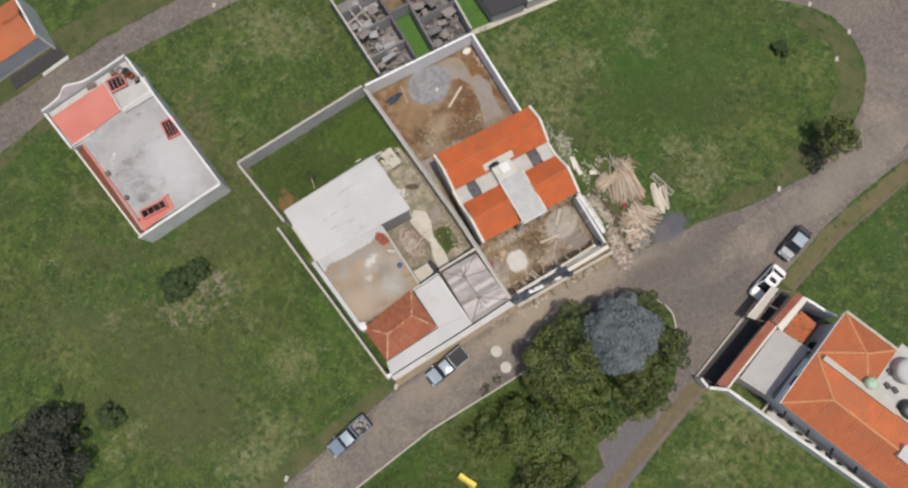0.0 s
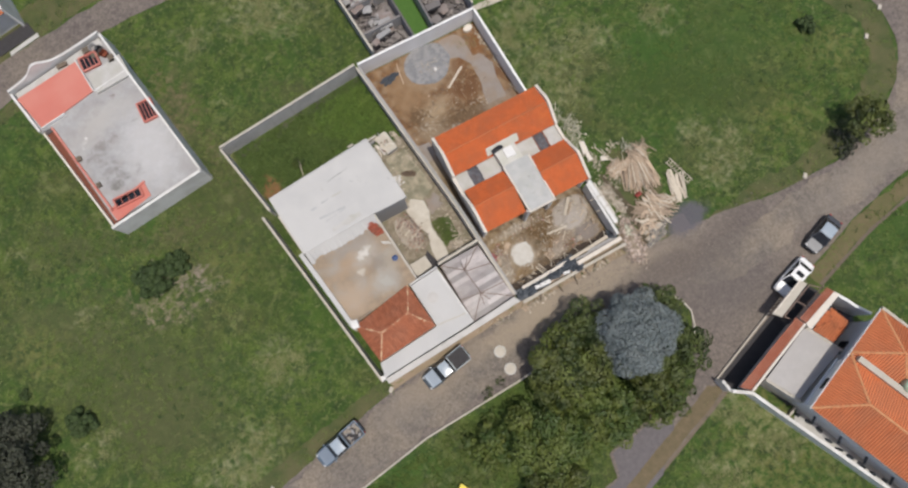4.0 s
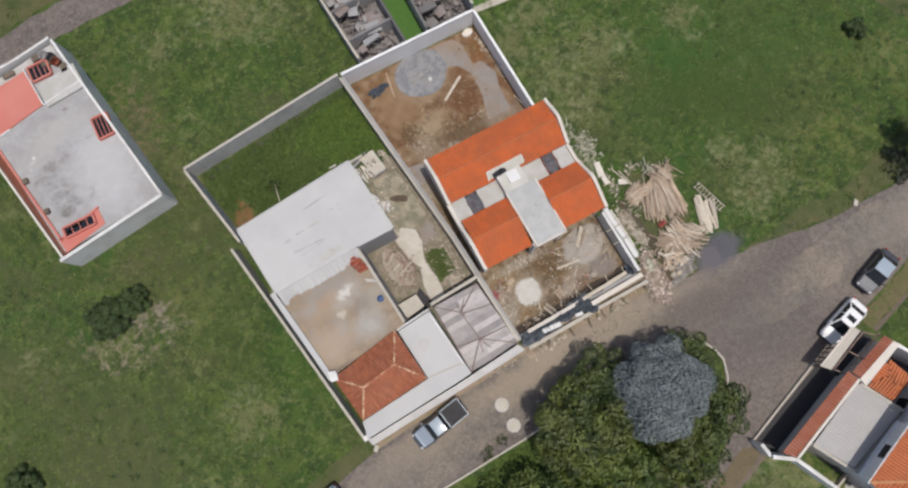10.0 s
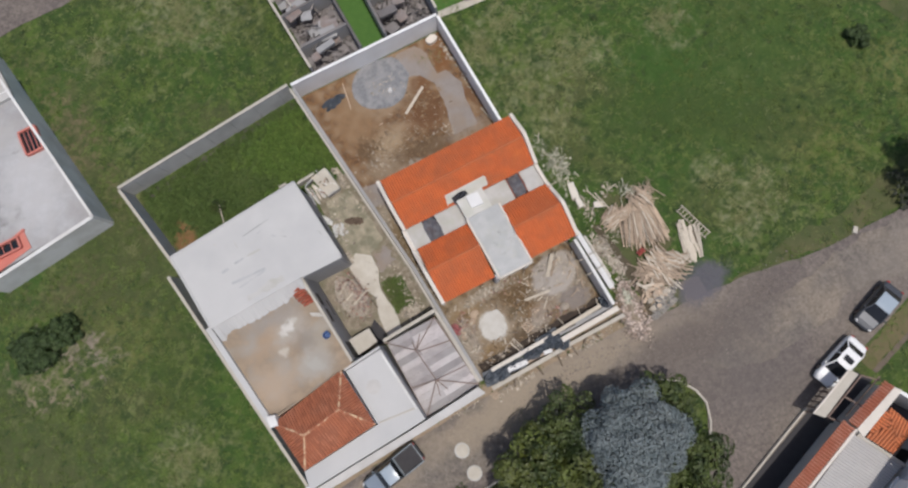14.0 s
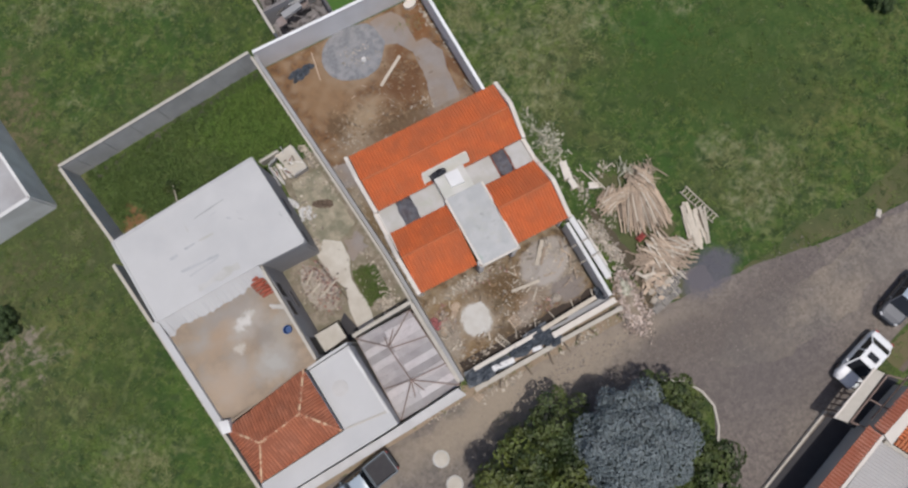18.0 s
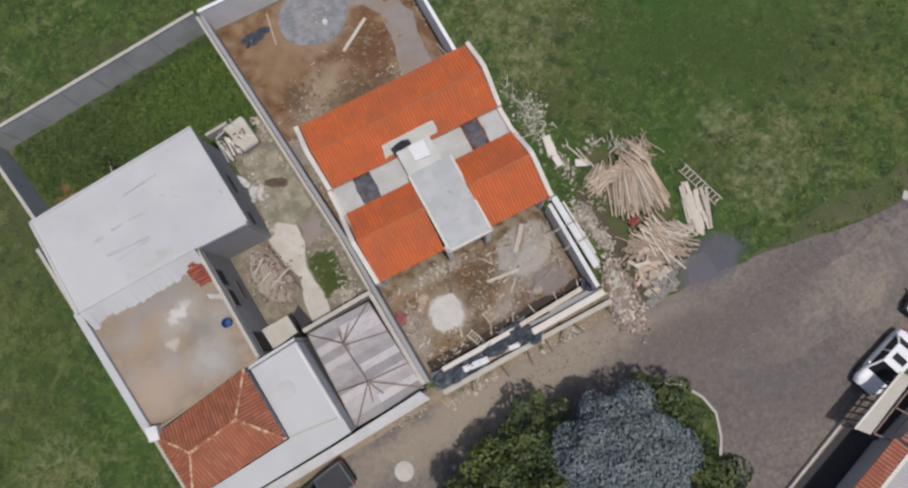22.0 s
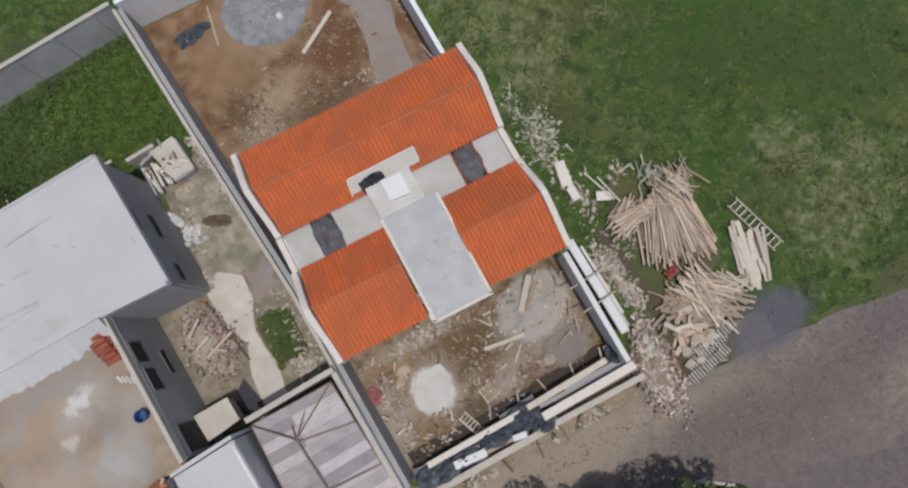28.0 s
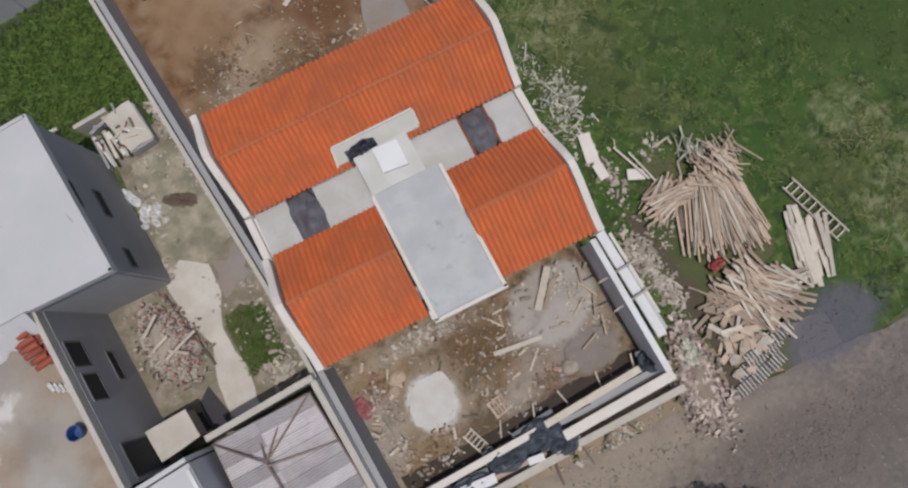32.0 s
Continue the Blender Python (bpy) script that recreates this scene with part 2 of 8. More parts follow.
add_cobbles(M_ROAD, 0.18)
M_DUST = mat("dusty_road", (0.190, 0.165, 0.142), (0.130, 0.112, 0.096), scale=1.4, amount=0.7, stain=(0.24, 0.198, 0.152), stain_scale=0.2, stain_amount=0.7, bump=0.3, bump_scale=5)
add_cobbles(M_DUST, 0.18)
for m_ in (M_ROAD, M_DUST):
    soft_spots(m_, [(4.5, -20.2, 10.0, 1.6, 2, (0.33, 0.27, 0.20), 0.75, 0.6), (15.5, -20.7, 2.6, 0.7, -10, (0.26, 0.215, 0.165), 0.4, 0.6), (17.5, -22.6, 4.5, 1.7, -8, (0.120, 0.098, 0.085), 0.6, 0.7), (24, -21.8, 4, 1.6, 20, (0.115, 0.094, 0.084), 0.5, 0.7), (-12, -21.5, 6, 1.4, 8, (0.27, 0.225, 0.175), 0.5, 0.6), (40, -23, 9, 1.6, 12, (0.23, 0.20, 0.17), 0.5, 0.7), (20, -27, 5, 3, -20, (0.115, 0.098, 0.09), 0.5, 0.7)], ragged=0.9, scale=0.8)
M_OLDASPHALT = mat("old_asphalt", (0.150, 0.135, 0.140), (0.105, 0.095, 0.100), scale=2.0, amount=0.6, bump=0.3, bump_scale=8)
M_VERGE = mat("worn_verge", (0.078, 0.088, 0.028), (0.046, 0.066, 0.016), scale=0.9, amount=0.75, stain=(0.112, 0.100, 0.044), stain_scale=0.3, stain_amount=0.7, bump=0.4, bump_scale=6)
M_TANVERGE = mat("sandy_verge", (0.33, 0.255, 0.18), (0.24, 0.18, 0.12), scale=0.9, amount=0.6, stain=(0.21, 0.165, 0.10), stain_scale=0.4, stain_amount=0.7, bump=0.3, bump_scale=6)
M_YARD = mat("churned_yard_dirt", (0.205, 0.138, 0.072), (0.080, 0.050, 0.025), scale=2.4, amount=0.85, stain=(0.30, 0.245, 0.175), stain_scale=1.3, stain_amount=0.7, bump=0.7, bump_scale=5)
soft_spots(M_YARD, [(6.0, -12.9, 2.2, 1.2, -10, (0.110, 0.066, 0.026), 0.9, 0.7), (1.4, -12.0, 1.2, 1.0, 0, (0.235, 0.150, 0.060), 0.8, 0.6), (4.9, -15.9, 3.0, 0.5, 4, (0.090, 0.060, 0.032), 0.85, 0.6), (1.8, -15.9, 1.4, 0.6, 0, (0.225, 0.145, 0.062), 0.8, 0.6), (7.4, -14.4, 1.4, 0.5, 0, (0.180, 0.100, 0.042), 0.8, 0.6),
                    (9.5, -13.6, 2.2, 1.6, 0, (0.30, 0.265, 0.22), 0.6, 0.6), (6.7, -15.2, 1.2, 0.7, 30, (0.33, 0.28, 0.23), 0.75, 0.6), (3.0, -14.0, 1.7, 1.6, 0, (0.33, 0.27, 0.20), 0.75, 0.6), (0.6, -14.4, 0.8, 2.0, 0, (0.33, 0.285, 0.235), 0.75, 0.5),
                    (10.15, -15.05, 1.25, 1.0, 0, (0.215, 0.185, 0.165), 0.85, 0.25), (3.1, -11.4, 2.8, 0.5, 0, (0.33, 0.28, 0.215), 0.65, 0.6), (5.2, -13.8, 0.7, 0.5, 0, (0.10, 0.07, 0.035), 0.8, 0.6)], ragged=0.5, scale=1.6)
soft_spots(M_YARD, [(9.6, -12.5, 2.1, 1.6, 20, (0.37, 0.335, 0.30), 0.9, 0.12), (3.0, -14.0, 1.15, 1.2, 20, (0.56, 0.55, 0.515), 0.95, 0.16)], ragged=0.2, scale=1.3)
M_BACKSOIL = mat("reddish_yard_soil", (0.205, 0.112, 0.050), (0.080, 0.038, 0.016), scale=2.2, amount=0.85, stain=(0.30, 0.210, 0.130), stain_scale=1.1, stain_amount=0.7, bump=0.7, bump_scale=4)
soft_spots(M_BACKSOIL, [(0.4, 7.4, 1.9, 2.6, 0, (0.245, 0.152, 0.080), 0.75, 0.5), (2.2, 4.2, 1.8, 1.1, 20, (0.33, 0.250, 0.160), 0.75, 0.6), (6.4, 5.4, 1.7, 1.7, 0, (0.125, 0.055, 0.020), 0.85, 0.5), (7.0, 7.9, 0.8, 0.8, 0, (0.140, 0.060, 0.020), 0.85, 0.4), (9.9, 9.2, 0.7, 1.5, -20, (0.185, 0.080, 0.026), 0.9, 0.4), (10.6, 4.6, 0.4, 1.4, 10, (0.140, 0.068, 0.030), 0.85, 0.5),
                        (4.6, 2.4, 2.8, 0.9, 0, (0.105, 0.066, 0.034), 0.8, 0.6), (1.0, 2.6, 1.6, 1.2, 0, (0.27, 0.210, 0.145), 0.7, 0.6), (0.2, 4.4, 0.7, 1.2, 0, (0.100, 0.060, 0.028), 0.8, 0.6), (4.0, 9.4, 2.9, 2.6, 0, (0.30, 0.225, 0.150), 0.7, 0.4), (9.0, 2.2, 1.8, 0.6, 0, (0.30, 0.25, 0.20), 0.6, 0.6), (3.4, 1.4, 1.2, 0.4, 0, (0.33, 0.30, 0.25), 0.7, 0.5), (6.0, 10.7, 0.8, 0.5, 0, (0.15, 0.075, 0.03), 0.8, 0.5)], ragged=0.55, scale=1.5)
M_DIRT = mat("brown_dirt", (0.235, 0.170, 0.100), (0.105, 0.070, 0.034), scale=0.9, amount=0.65, stain=(0.34, 0.29, 0.23), stain_scale=0.3, stain_amount=0.8, bump=0.5, bump_scale=5)
M_CEMENT = mat("fresh_cement", (0.52, 0.51, 0.49), (0.42, 0.41, 0.39), scale=0.8, amount=0.5, stain=(0.42, 0.405, 0.36), stain_scale=0.8, stain_amount=0.7, bump=0.15)
soft_spots(M_CEMENT, [(3.8, -5.2, 0.8, 0.5, 0, (0.40, 0.41, 0.33), 0.6, 0.7), (8.3, -5.2, 0.6, 0.6, 0, (0.42, 0.40, 0.33), 0.55, 0.7), (0.9, -5.4, 0.5, 0.6, 0, (0.38, 0.375, 0.31), 0.6, 0.7)], ragged=0.4, scale=1.4, speckle=1.5)
M_BLOTCH = mat("blotched_screed", (0.45, 0.455, 0.45), (0.38, 0.385, 0.38), scale=0.9, amount=0.5, stain=(0.50, 0.50, 0.49), stain_scale=1.1, stain_amount=0.6, bump=0.12)
soft_spots(M_BLOTCH, [(6.2, -8.3, 0.9, 1.6, 10, (0.43, 0.43, 0.385), 0.6, 0.8), (5.9, -8.6, 0.12, 0.18, 0, (0.24, 0.25, 0.24), 0.7, 0.6), (6.5, -8.0, 0.12, 0.16, 20, (0.26, 0.26, 0.26), 0.7, 0.6), (6.2, -9.6, 0.24, 0.12, 0, (0.28, 0.28, 0.27), 0.6, 0.7), (5.5, -6.7, 0.2, 0.12, 30, (0.32, 0.32, 0.31), 0.5, 0.7), (7.0, -8.9, 0.1, 0.2, 0, (0.28, 0.28, 0.28), 0.6, 0.6), (6.7, -9.9, 0.3, 0.3, 0, (0.50, 0.46, 0.36), 0.5, 0.7), (5.15, -10.4, 0.1, 0.28, 0, (0.14, 0.34, 0.22), 0.6, 0.6), (6.0, -10.8, 0.9, 0.25, 0, (0.36, 0.37, 0.37), 0.5, 0.8)], ragged=0.3, scale=2.4, speckle=3.0)
M_PATH = mat("pale_concrete_path", (0.58, 0.55, 0.485), (0.49, 0.45, 0.385), scale=1.0, amount=0.5, stain=(0.40, 0.355, 0.29), stain_scale=0.5, stain_amount=0.5, bump=0.2)
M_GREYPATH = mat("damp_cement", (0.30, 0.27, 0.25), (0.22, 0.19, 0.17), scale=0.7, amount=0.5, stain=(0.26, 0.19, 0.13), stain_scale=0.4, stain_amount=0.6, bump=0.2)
M_FRESHWHITE = mat("fresh_white_plaster", (0.74, 0.735, 0.725), (0.66, 0.655, 0.645), scale=1.2, amount=0.4, stain=(0.60, 0.59, 0.57), stain_scale=0.9, stain_amount=0.5, bump=0.08)
M_WHITE = mat("white_wall_paint", (0.74, 0.735, 0.72), (0.64, 0.63, 0.615), scale=0.7, amount=0.4, stain=(0.48, 0.46, 0.43), stain_scale=0.5, stain_amount=0.5, bump=0.08)
M_PARAPET = mat("cream_parapet", (0.70, 0.65, 0.58), (0.60, 0.55, 0.49), scale=1.2, amount=0.4, stain=(0.6, 0.55, 0.48), stain_scale=0.8, stain_amount=0.4, bump=0.1)
M_ROOFWHITE = mat("white_roof_coating", (0.53, 0.525, 0.515), (0.475, 0.47, 0.46), scale=0.4, amount=0.4, stain=(0.42, 0.42, 0.42), stain_scale=0.25, stain_amount=0.45, bump=0.05)
M_CANOPY = mat("dusty_white_slab", (0.56, 0.545, 0.525), (0.47, 0.455, 0.435), scale=1.2, amount=0.6, stain=(0.42, 0.405, 0.385), stain_scale=0.7, stain_amount=0.5, bump=0.08)
M_SCUFF = mat("grey_scuff", (0.37, 0.372, 0.38), (0.45, 0.45, 0.455), scale=3.0, amount=0.7)
M_TERRACE = mat("tan_screed_roof", (0.335, 0.255, 0.18), (0.235, 0.185, 0.135), scale=1.1, amount=0.75, stain=(0.33, 0.30, 0.26), stain_scale=0.55, stain_amount=0.8, bump=0.1)
soft_spots(M_TERRACE, [(-11.4, -6.9, 1.7, 1.3, 10, (0.38, 0.34, 0.29), 0.7, 0.4), (-10.5, -10.3, 1.4, 1.2, 20, (0.40, 0.37, 0.32), 0.7, 0.5), (-11.2, -6.9, 0.75, 0.4, 20, (0.62, 0.60, 0.56), 0.75, 0.45), (-10.5, -10.4, 0.65, 0.45, -40, (0.55, 0.54, 0.51), 0.6, 0.6), (-12.3, -8.5, 0.4, 0.3, 0, (0.52, 0.47, 0.40), 0.7, 0.5), (-9.3, -8.6, 0.7, 1.2, 0, (0.36, 0.32, 0.26), 0.6, 0.6), (-14.2, -10.5, 1.6, 1.4, 0, (0.41, 0.315, 0.23), 0.7, 0.7), (-12.0, -5.9, 2.2, 0.7, 5, (0.27, 0.24, 0.21), 0.7, 0.7), (-10.4, -8.4, 0.9, 0.8, 0, (0.22, 0.195, 0.17), 0.5, 0.8), (-10.4, -10.4, 1.0, 0.9, 0, (0.30, 0.28, 0.25), 0.6, 0.6), (-13.3, -7.2, 1.3, 0.6, 30, (0.36, 0.25, 0.16), 0.6, 0.7)], ragged=0.4, scale=1.6)
M_GREYWALL = mat("bare_cement_wall", (0.34, 0.337, 0.338), (0.28, 0.277, 0.278), scale=0.8, amount=0.5, stain=(0.40, 0.39, 0.385), stain_scale=0.4, stain_amount=0.5, bump=0.1)
M_BLOCK = mat("grey_block_wall", (0.58, 0.57, 0.55), (0.47, 0.46, 0.445), scale=0.9, amount=0.5, stain=(0.38, 0.375, 0.365), stain_scale=0.5, stain_amount=0.6, bump=0.2)
M_CAP = mat("pale_wall_cap", (0.52, 0.48, 0.42), (0.40, 0.37, 0.31), scale=1.5, amount=0.5, bump=0.1)
M_TILE = mat("orange_clay_tile", (0.60, 0.150, 0.041), (0.51, 0.116, 0.032), rough=0.7, scale=1.2, amount=0.5, stain=(0.40, 0.118, 0.046), stain_scale=0.7, stain_amount=0.75, vary=0.06, bump=0.1)
soft_spots(M_TILE, [(4.5, -1.2, 2.6, 0.6, 0, (0.37, 0.115, 0.048), 0.65, 0.7), (1.6, -3.6, 1.3, 0.6, 10, (0.36, 0.120, 0.050), 0.6, 0.7), (9.0, -2.4, 2.4, 0.4, 0, (0.36, 0.125, 0.050), 0.6, 0.7), (8.2, -3.9, 1.0, 0.35, 0, (0.34, 0.125, 0.052), 0.65, 0.6), (2.6, -8.6, 1.2, 0.8, 20, (0.38, 0.120, 0.050), 0.5, 0.7), (10.4, -9.2, 0.9, 1.1, 0, (0.38, 0.120, 0.050), 0.5, 0.7), (10.8, -3.2, 0.5, 0.8, 0, (0.68, 0.20, 0.045), 0.5, 0.7)], ragged=0.5, scale=1.0, speckle=1.6)
M_TILEBED = mat("orange_tile_bed", (0.50, 0.118, 0.034), (0.42, 0.098, 0.030), scale=2.0, amount=0.5)
M_TILERIDGE = mat("weathered_ridge_tile", (0.46, 0.120, 0.042), (0.31, 0.095, 0.038), rough=0.85, scale=1.6, amount=0.7, stain=(0.40, 0.125, 0.048), stain_scale=1.2, stain_amount=0.6, bump=0.15)
M_OLDTILE = mat("faded_clay_tile", (0.41, 0.140, 0.070), (0.33, 0.108, 0.053), rough=0.85, scale=1.2, amount=0.5, stain=(0.36, 0.15, 0.09), stain_scale=0.6, stain_amount=0.6, vary=0.2, bump=0.1)
M_OLDBED = mat("faded_tile_bed", (0.30, 0.098, 0.050), (0.24, 0.080, 0.040), scale=2.0, amount=0.5)
M_MORTAR = mat("ridge_mortar", (0.62, 0.43, 0.27), (0.36, 0.13, 0.07), scale=1.4, amount=0.95, bump=0.2)
M_REDTILE = mat("sienna_clay_tile", (0.70, 0.225, 0.090), (0.55, 0.165, 0.062), rough=0.8, scale=1.0, amount=0.6, stain=(0.48, 0.185, 0.09), stain_scale=0.4, stain_amount=0.6, vary=0.18, bump=0.1)
M_FRONTTILE = mat("dull_red_tile", (0.44, 0.150, 0.095), (0.34, 0.115, 0.070), rough=0.85, scale=1.0, amount=0.5, stain=(0.50, 0.24, 0.17), stain_scale=0.7, stain_amount=0.6, bump=0.1)
M_EASTRIDGE = mat("buff_ridge_mortar", (0.56, 0.28, 0.135), (0.46, 0.20, 0.09), scale=2.0, amount=0.6, bump=0.2)
M_REDBED = mat("sienna_tile_bed", (0.34, 0.10, 0.042), (0.22, 0.06, 0.025), scale=2.0, amount=0.5)
M_PINK = mat("salmon_roof_paint", (0.56, 0.185, 0.145), (0.50, 0.155, 0.120), scale=0.6, amount=0.5, stain=(0.60, 0.25, 0.2), stain_scale=0.3, stain_amount=0.5)
M_RUST = mat("rust_red_floor", (0.26, 0.072, 0.036), (0.16, 0.045, 0.024), scale=0.8, amount=0.5)
M_STAINED = mat("stained_grey_roof", (0.40, 0.397, 0.40), (0.30, 0.295, 0.297), scale=1.3, amount=0.7, stain=(0.33, 0.315, 0.305), stain_scale=1.0, stain_amount=0.65, bump=0.1)
soft_spots(M_STAINED, [(-31.0, 18.6, 2.6, 1.3, 30, (0.40, 0.38, 0.36), 0.7, 0.7), (-28.4, 19.6, 2.4, 1.2, 10, (0.42, 0.405, 0.385), 0.6, 0.7), (-26.2, 14.0, 2.6, 4.2, 0, (0.54, 0.535, 0.535), 0.55, 0.6)], ragged=0.7, scale=1.2)
soft_spots(M_STAINED, [(-31.3, 15.9, 1.5, 0.8, 35, (0.24, 0.225, 0.215), 0.95, 0.3), (-30.7, 13.3, 1.0, 1.2, 0, (0.20, 0.19, 0.18), 0.95, 0.5), (-30.4, 11.9, 1.1, 0.6, 20, (0.17, 0.165, 0.15), 0.95, 0.5), (-29.2, 16.6, 0.8, 0.4, 0, (0.24, 0.22, 0.21), 0.8, 0.6), (-27.5, 21.0, 0.3, 0.2, 0, (0.16, 0.12, 0.11), 0.8, 0.5), (-32.2, 17.6, 0.5, 0.3, 60, (0.72, 0.71, 0.69), 0.9, 0.4), (-28.0, 12.3, 0.25, 0.6, 0, (0.26, 0.25, 0.24), 0.7, 0.5), (-26.4, 17.4, 0.3, 0.2, 0, (0.24, 0.23, 0.22), 0.7, 0.5), (-31.8, 19.3, 1.2, 0.5, 40, (0.30, 0.28, 0.27), 0.8, 0.6), (-29.6, 20.6, 1.6, 0.5, 20, (0.30, 0.285, 0.275), 0.7, 0.6)], ragged=0.5, scale=1.8, speckle=0.8)
M_WOOD = mat("raw_timber", (0.46, 0.36, 0.27), (0.33, 0.25, 0.18), scale=2.5, amount=0.5, vary=0.3, bump=0.1)
M_PALEWOOD = mat("pale_board", (0.58, 0.52, 0.43), (0.45, 0.39, 0.31), scale=2.0, amount=0.5, vary=0.2)
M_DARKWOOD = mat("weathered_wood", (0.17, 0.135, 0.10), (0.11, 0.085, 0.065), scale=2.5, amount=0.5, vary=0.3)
M_EASTWALL = mat("bright_white_wall", (0.82, 0.82, 0.82), (0.76, 0.76, 0.76), scale=0.7, amount=0.4, stain=(0.66, 0.65, 0.63), stain_scale=0.5, stain_amount=0.4)
M_RUIN = mat("dark_cement", (0.205, 0.188, 0.186), (0.120, 0.110, 0.108), scale=1.2, amount=0.6, stain=(0.21, 0.195, 0.19), stain_scale=0.6, stain_amount=0.6, vary=0.3)
M_BLACK = mat("black_plastic_sheet", (0.022, 0.024, 0.030), (0.045, 0.048, 0.058), rough=0.45, scale=1.5, amount=0.5, bump=0.5, bump_scale=4)
M_DECK = mat("pale_deck_screed", (0.59, 0.575, 0.54), (0.52, 0.505, 0.465), scale=1.2, amount=0.4, stain=(0.47, 0.47, 0.40), stain_scale=0.9, stain_amount=0.6, bump=0.08)
M_COVER = mat("blue_black_cover", (0.050, 0.053, 0.066), (0.075, 0.060, 0.064), rough=0.6, scale=1.3, amount=0.7, stain=(0.12, 0.125, 0.145), stain_scale=2.2, stain_amount=0.6, bump=0.35, bump_scale=4)
M_PINKRUBBLE = mat("pinkish_rubble", (0.52, 0.435, 0.375), (0.28, 0.215, 0.175), scale=2.5, amount=0.8, vary=0.5, island=True, bump=0.2)
M_WHITEBIT = mat("whitish_debris", (0.46, 0.445, 0.365), (0.27, 0.265, 0.19), scale=2.5, amount=0.7, vary=0.5, island=True)
M_TARP = mat("blue_grey_tarp", (0.09, 0.105, 0.125), (0.04, 0.048, 0.06), rough=0.5, scale=1.5, amount=0.6, bump=0.6, bump_scale=4)
M_GLASSDARK = mat("dark_window_glass", (0.012, 0.014, 0.017), (0.02, 0.022, 0.026), rough=0.15, scale=1.0)
M_DARKIN = mat("dark_opening", (0.020, 0.019, 0.018), (0.03, 0.028, 0.026), scale=1.0)
M_RUBBLE = mat("broken_rubble", (0.48, 0.43, 0.36), (0.30, 0.25, 0.19), scale=2.0, amount=0.5, vary=0.4, island=True, bump=0.2)
M_BRICKBIT = mat("brick_rubble", (0.25, 0.125, 0.095), (0.30, 0.26, 0.24), scale=3.0, amount=0.95, vary=0.55, island=True)
M_GRAVEL = mat("grey_gravel", (0.235, 0.238, 0.248), (0.165, 0.168, 0.176), scale=5.0, amount=0.75, stain=(0.33, 0.322, 0.318), stain_scale=1.6, stain_amount=0.55, bump=0.8, bump_scale=9)
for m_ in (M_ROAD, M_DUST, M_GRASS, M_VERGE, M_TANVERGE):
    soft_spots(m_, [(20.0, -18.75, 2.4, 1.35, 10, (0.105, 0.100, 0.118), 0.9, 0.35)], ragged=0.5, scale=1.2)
M_DKGRAVEL = mat("blue_grey_gravel", (0.150, 0.142, 0.155), (0.095, 0.090, 0.100), scale=5.0, amount=0.6, bump=0.6, bump_scale=10)
M_SAND = mat("dry_mortar_sand", (0.40, 0.35, 0.29), (0.31, 0.265, 0.21), scale=1.2, amount=0.6, stain=(0.47, 0.43, 0.38), stain_scale=0.7, stain_amount=0.6, bump=0.4, bump_scale=6)
M_LIME = mat("spilled_lime", (0.57, 0.555, 0.52), (0.51, 0.49, 0.45), scale=1.5, amount=0.5, stain=(0.45, 0.42, 0.37), stain_scale=1.2, stain_amount=0.5)
M_SHEET = mat("weathered_roof_sheet", (0.50, 0.46, 0.45), (0.36, 0.33, 0.325), rough=0.65, scale=1.8, amount=0.6, vary=0.36, stain=(0.47, 0.45, 0.44), stain_scale=0.5, stain_amount=0.6)
M_STEEL = mat("rusty_steel", (0.15, 0.095, 0.078), (0.21, 0.155, 0.13), rough=0.6, scale=3, amount=0.5, metal=0.3)
M_LEAF = mat("dark_green_leaf", (0.030, 0.048, 0.010), (0.088, 0.104, 0.021), rough=0.55, scale=0.55, amount=0.85, vary=0.2, island=True)
M_LEAF2 = mat("mid_green_leaf", (0.044, 0.078, 0.014), (0.108, 0.142, 0.028), rough=0.55, scale=0.55, amount=0.85, vary=0.2, island=True)
M_BLUELEAF = mat("blue_grey_blossom", (0.120, 0.150, 0.156), (0.205, 0.236, 0.240), rough=0.7, scale=0.8, amount=0.7, vary=0.3, island=True)
M_BLADE = mat("grass_blade", (0.058, 0.098, 0.015), (0.098, 0.134, 0.026), rough=0.8, scale=0.15, amount=0.7, vary=0.3, island=True)
M_STRAW = mat("dry_straw", (0.205, 0.210, 0.095), (0.150, 0.170, 0.062), rough=0.9, scale=0.5, amount=0.6, vary=0.25, island=True)
M_BARK = mat("bark", (0.12, 0.095, 0.07), (0.07, 0.055, 0.04), scale=3, amount=0.6, bump=0.6)
M_CARWHITE = mat("white_car_paint", (0.80, 0.80, 0.80), (0.77, 0.77, 0.77), rough=0.25, scale=1)
M_CARGREY = mat("dark_grey_car_paint", (0.10, 0.105, 0.115), (0.085, 0.09, 0.10), rough=0.25, scale=1, metal=0.4)
M_CARBLUE = mat("steel_blue_car_paint", (0.135, 0.185, 0.245), (0.115, 0.165, 0.225), rough=0.3, scale=1, metal=0.3)
M_CARSLATE = mat("slate_car_paint", (0.095, 0.115, 0.135), (0.08, 0.10, 0.12), rough=0.3, scale=1, metal=0.3)
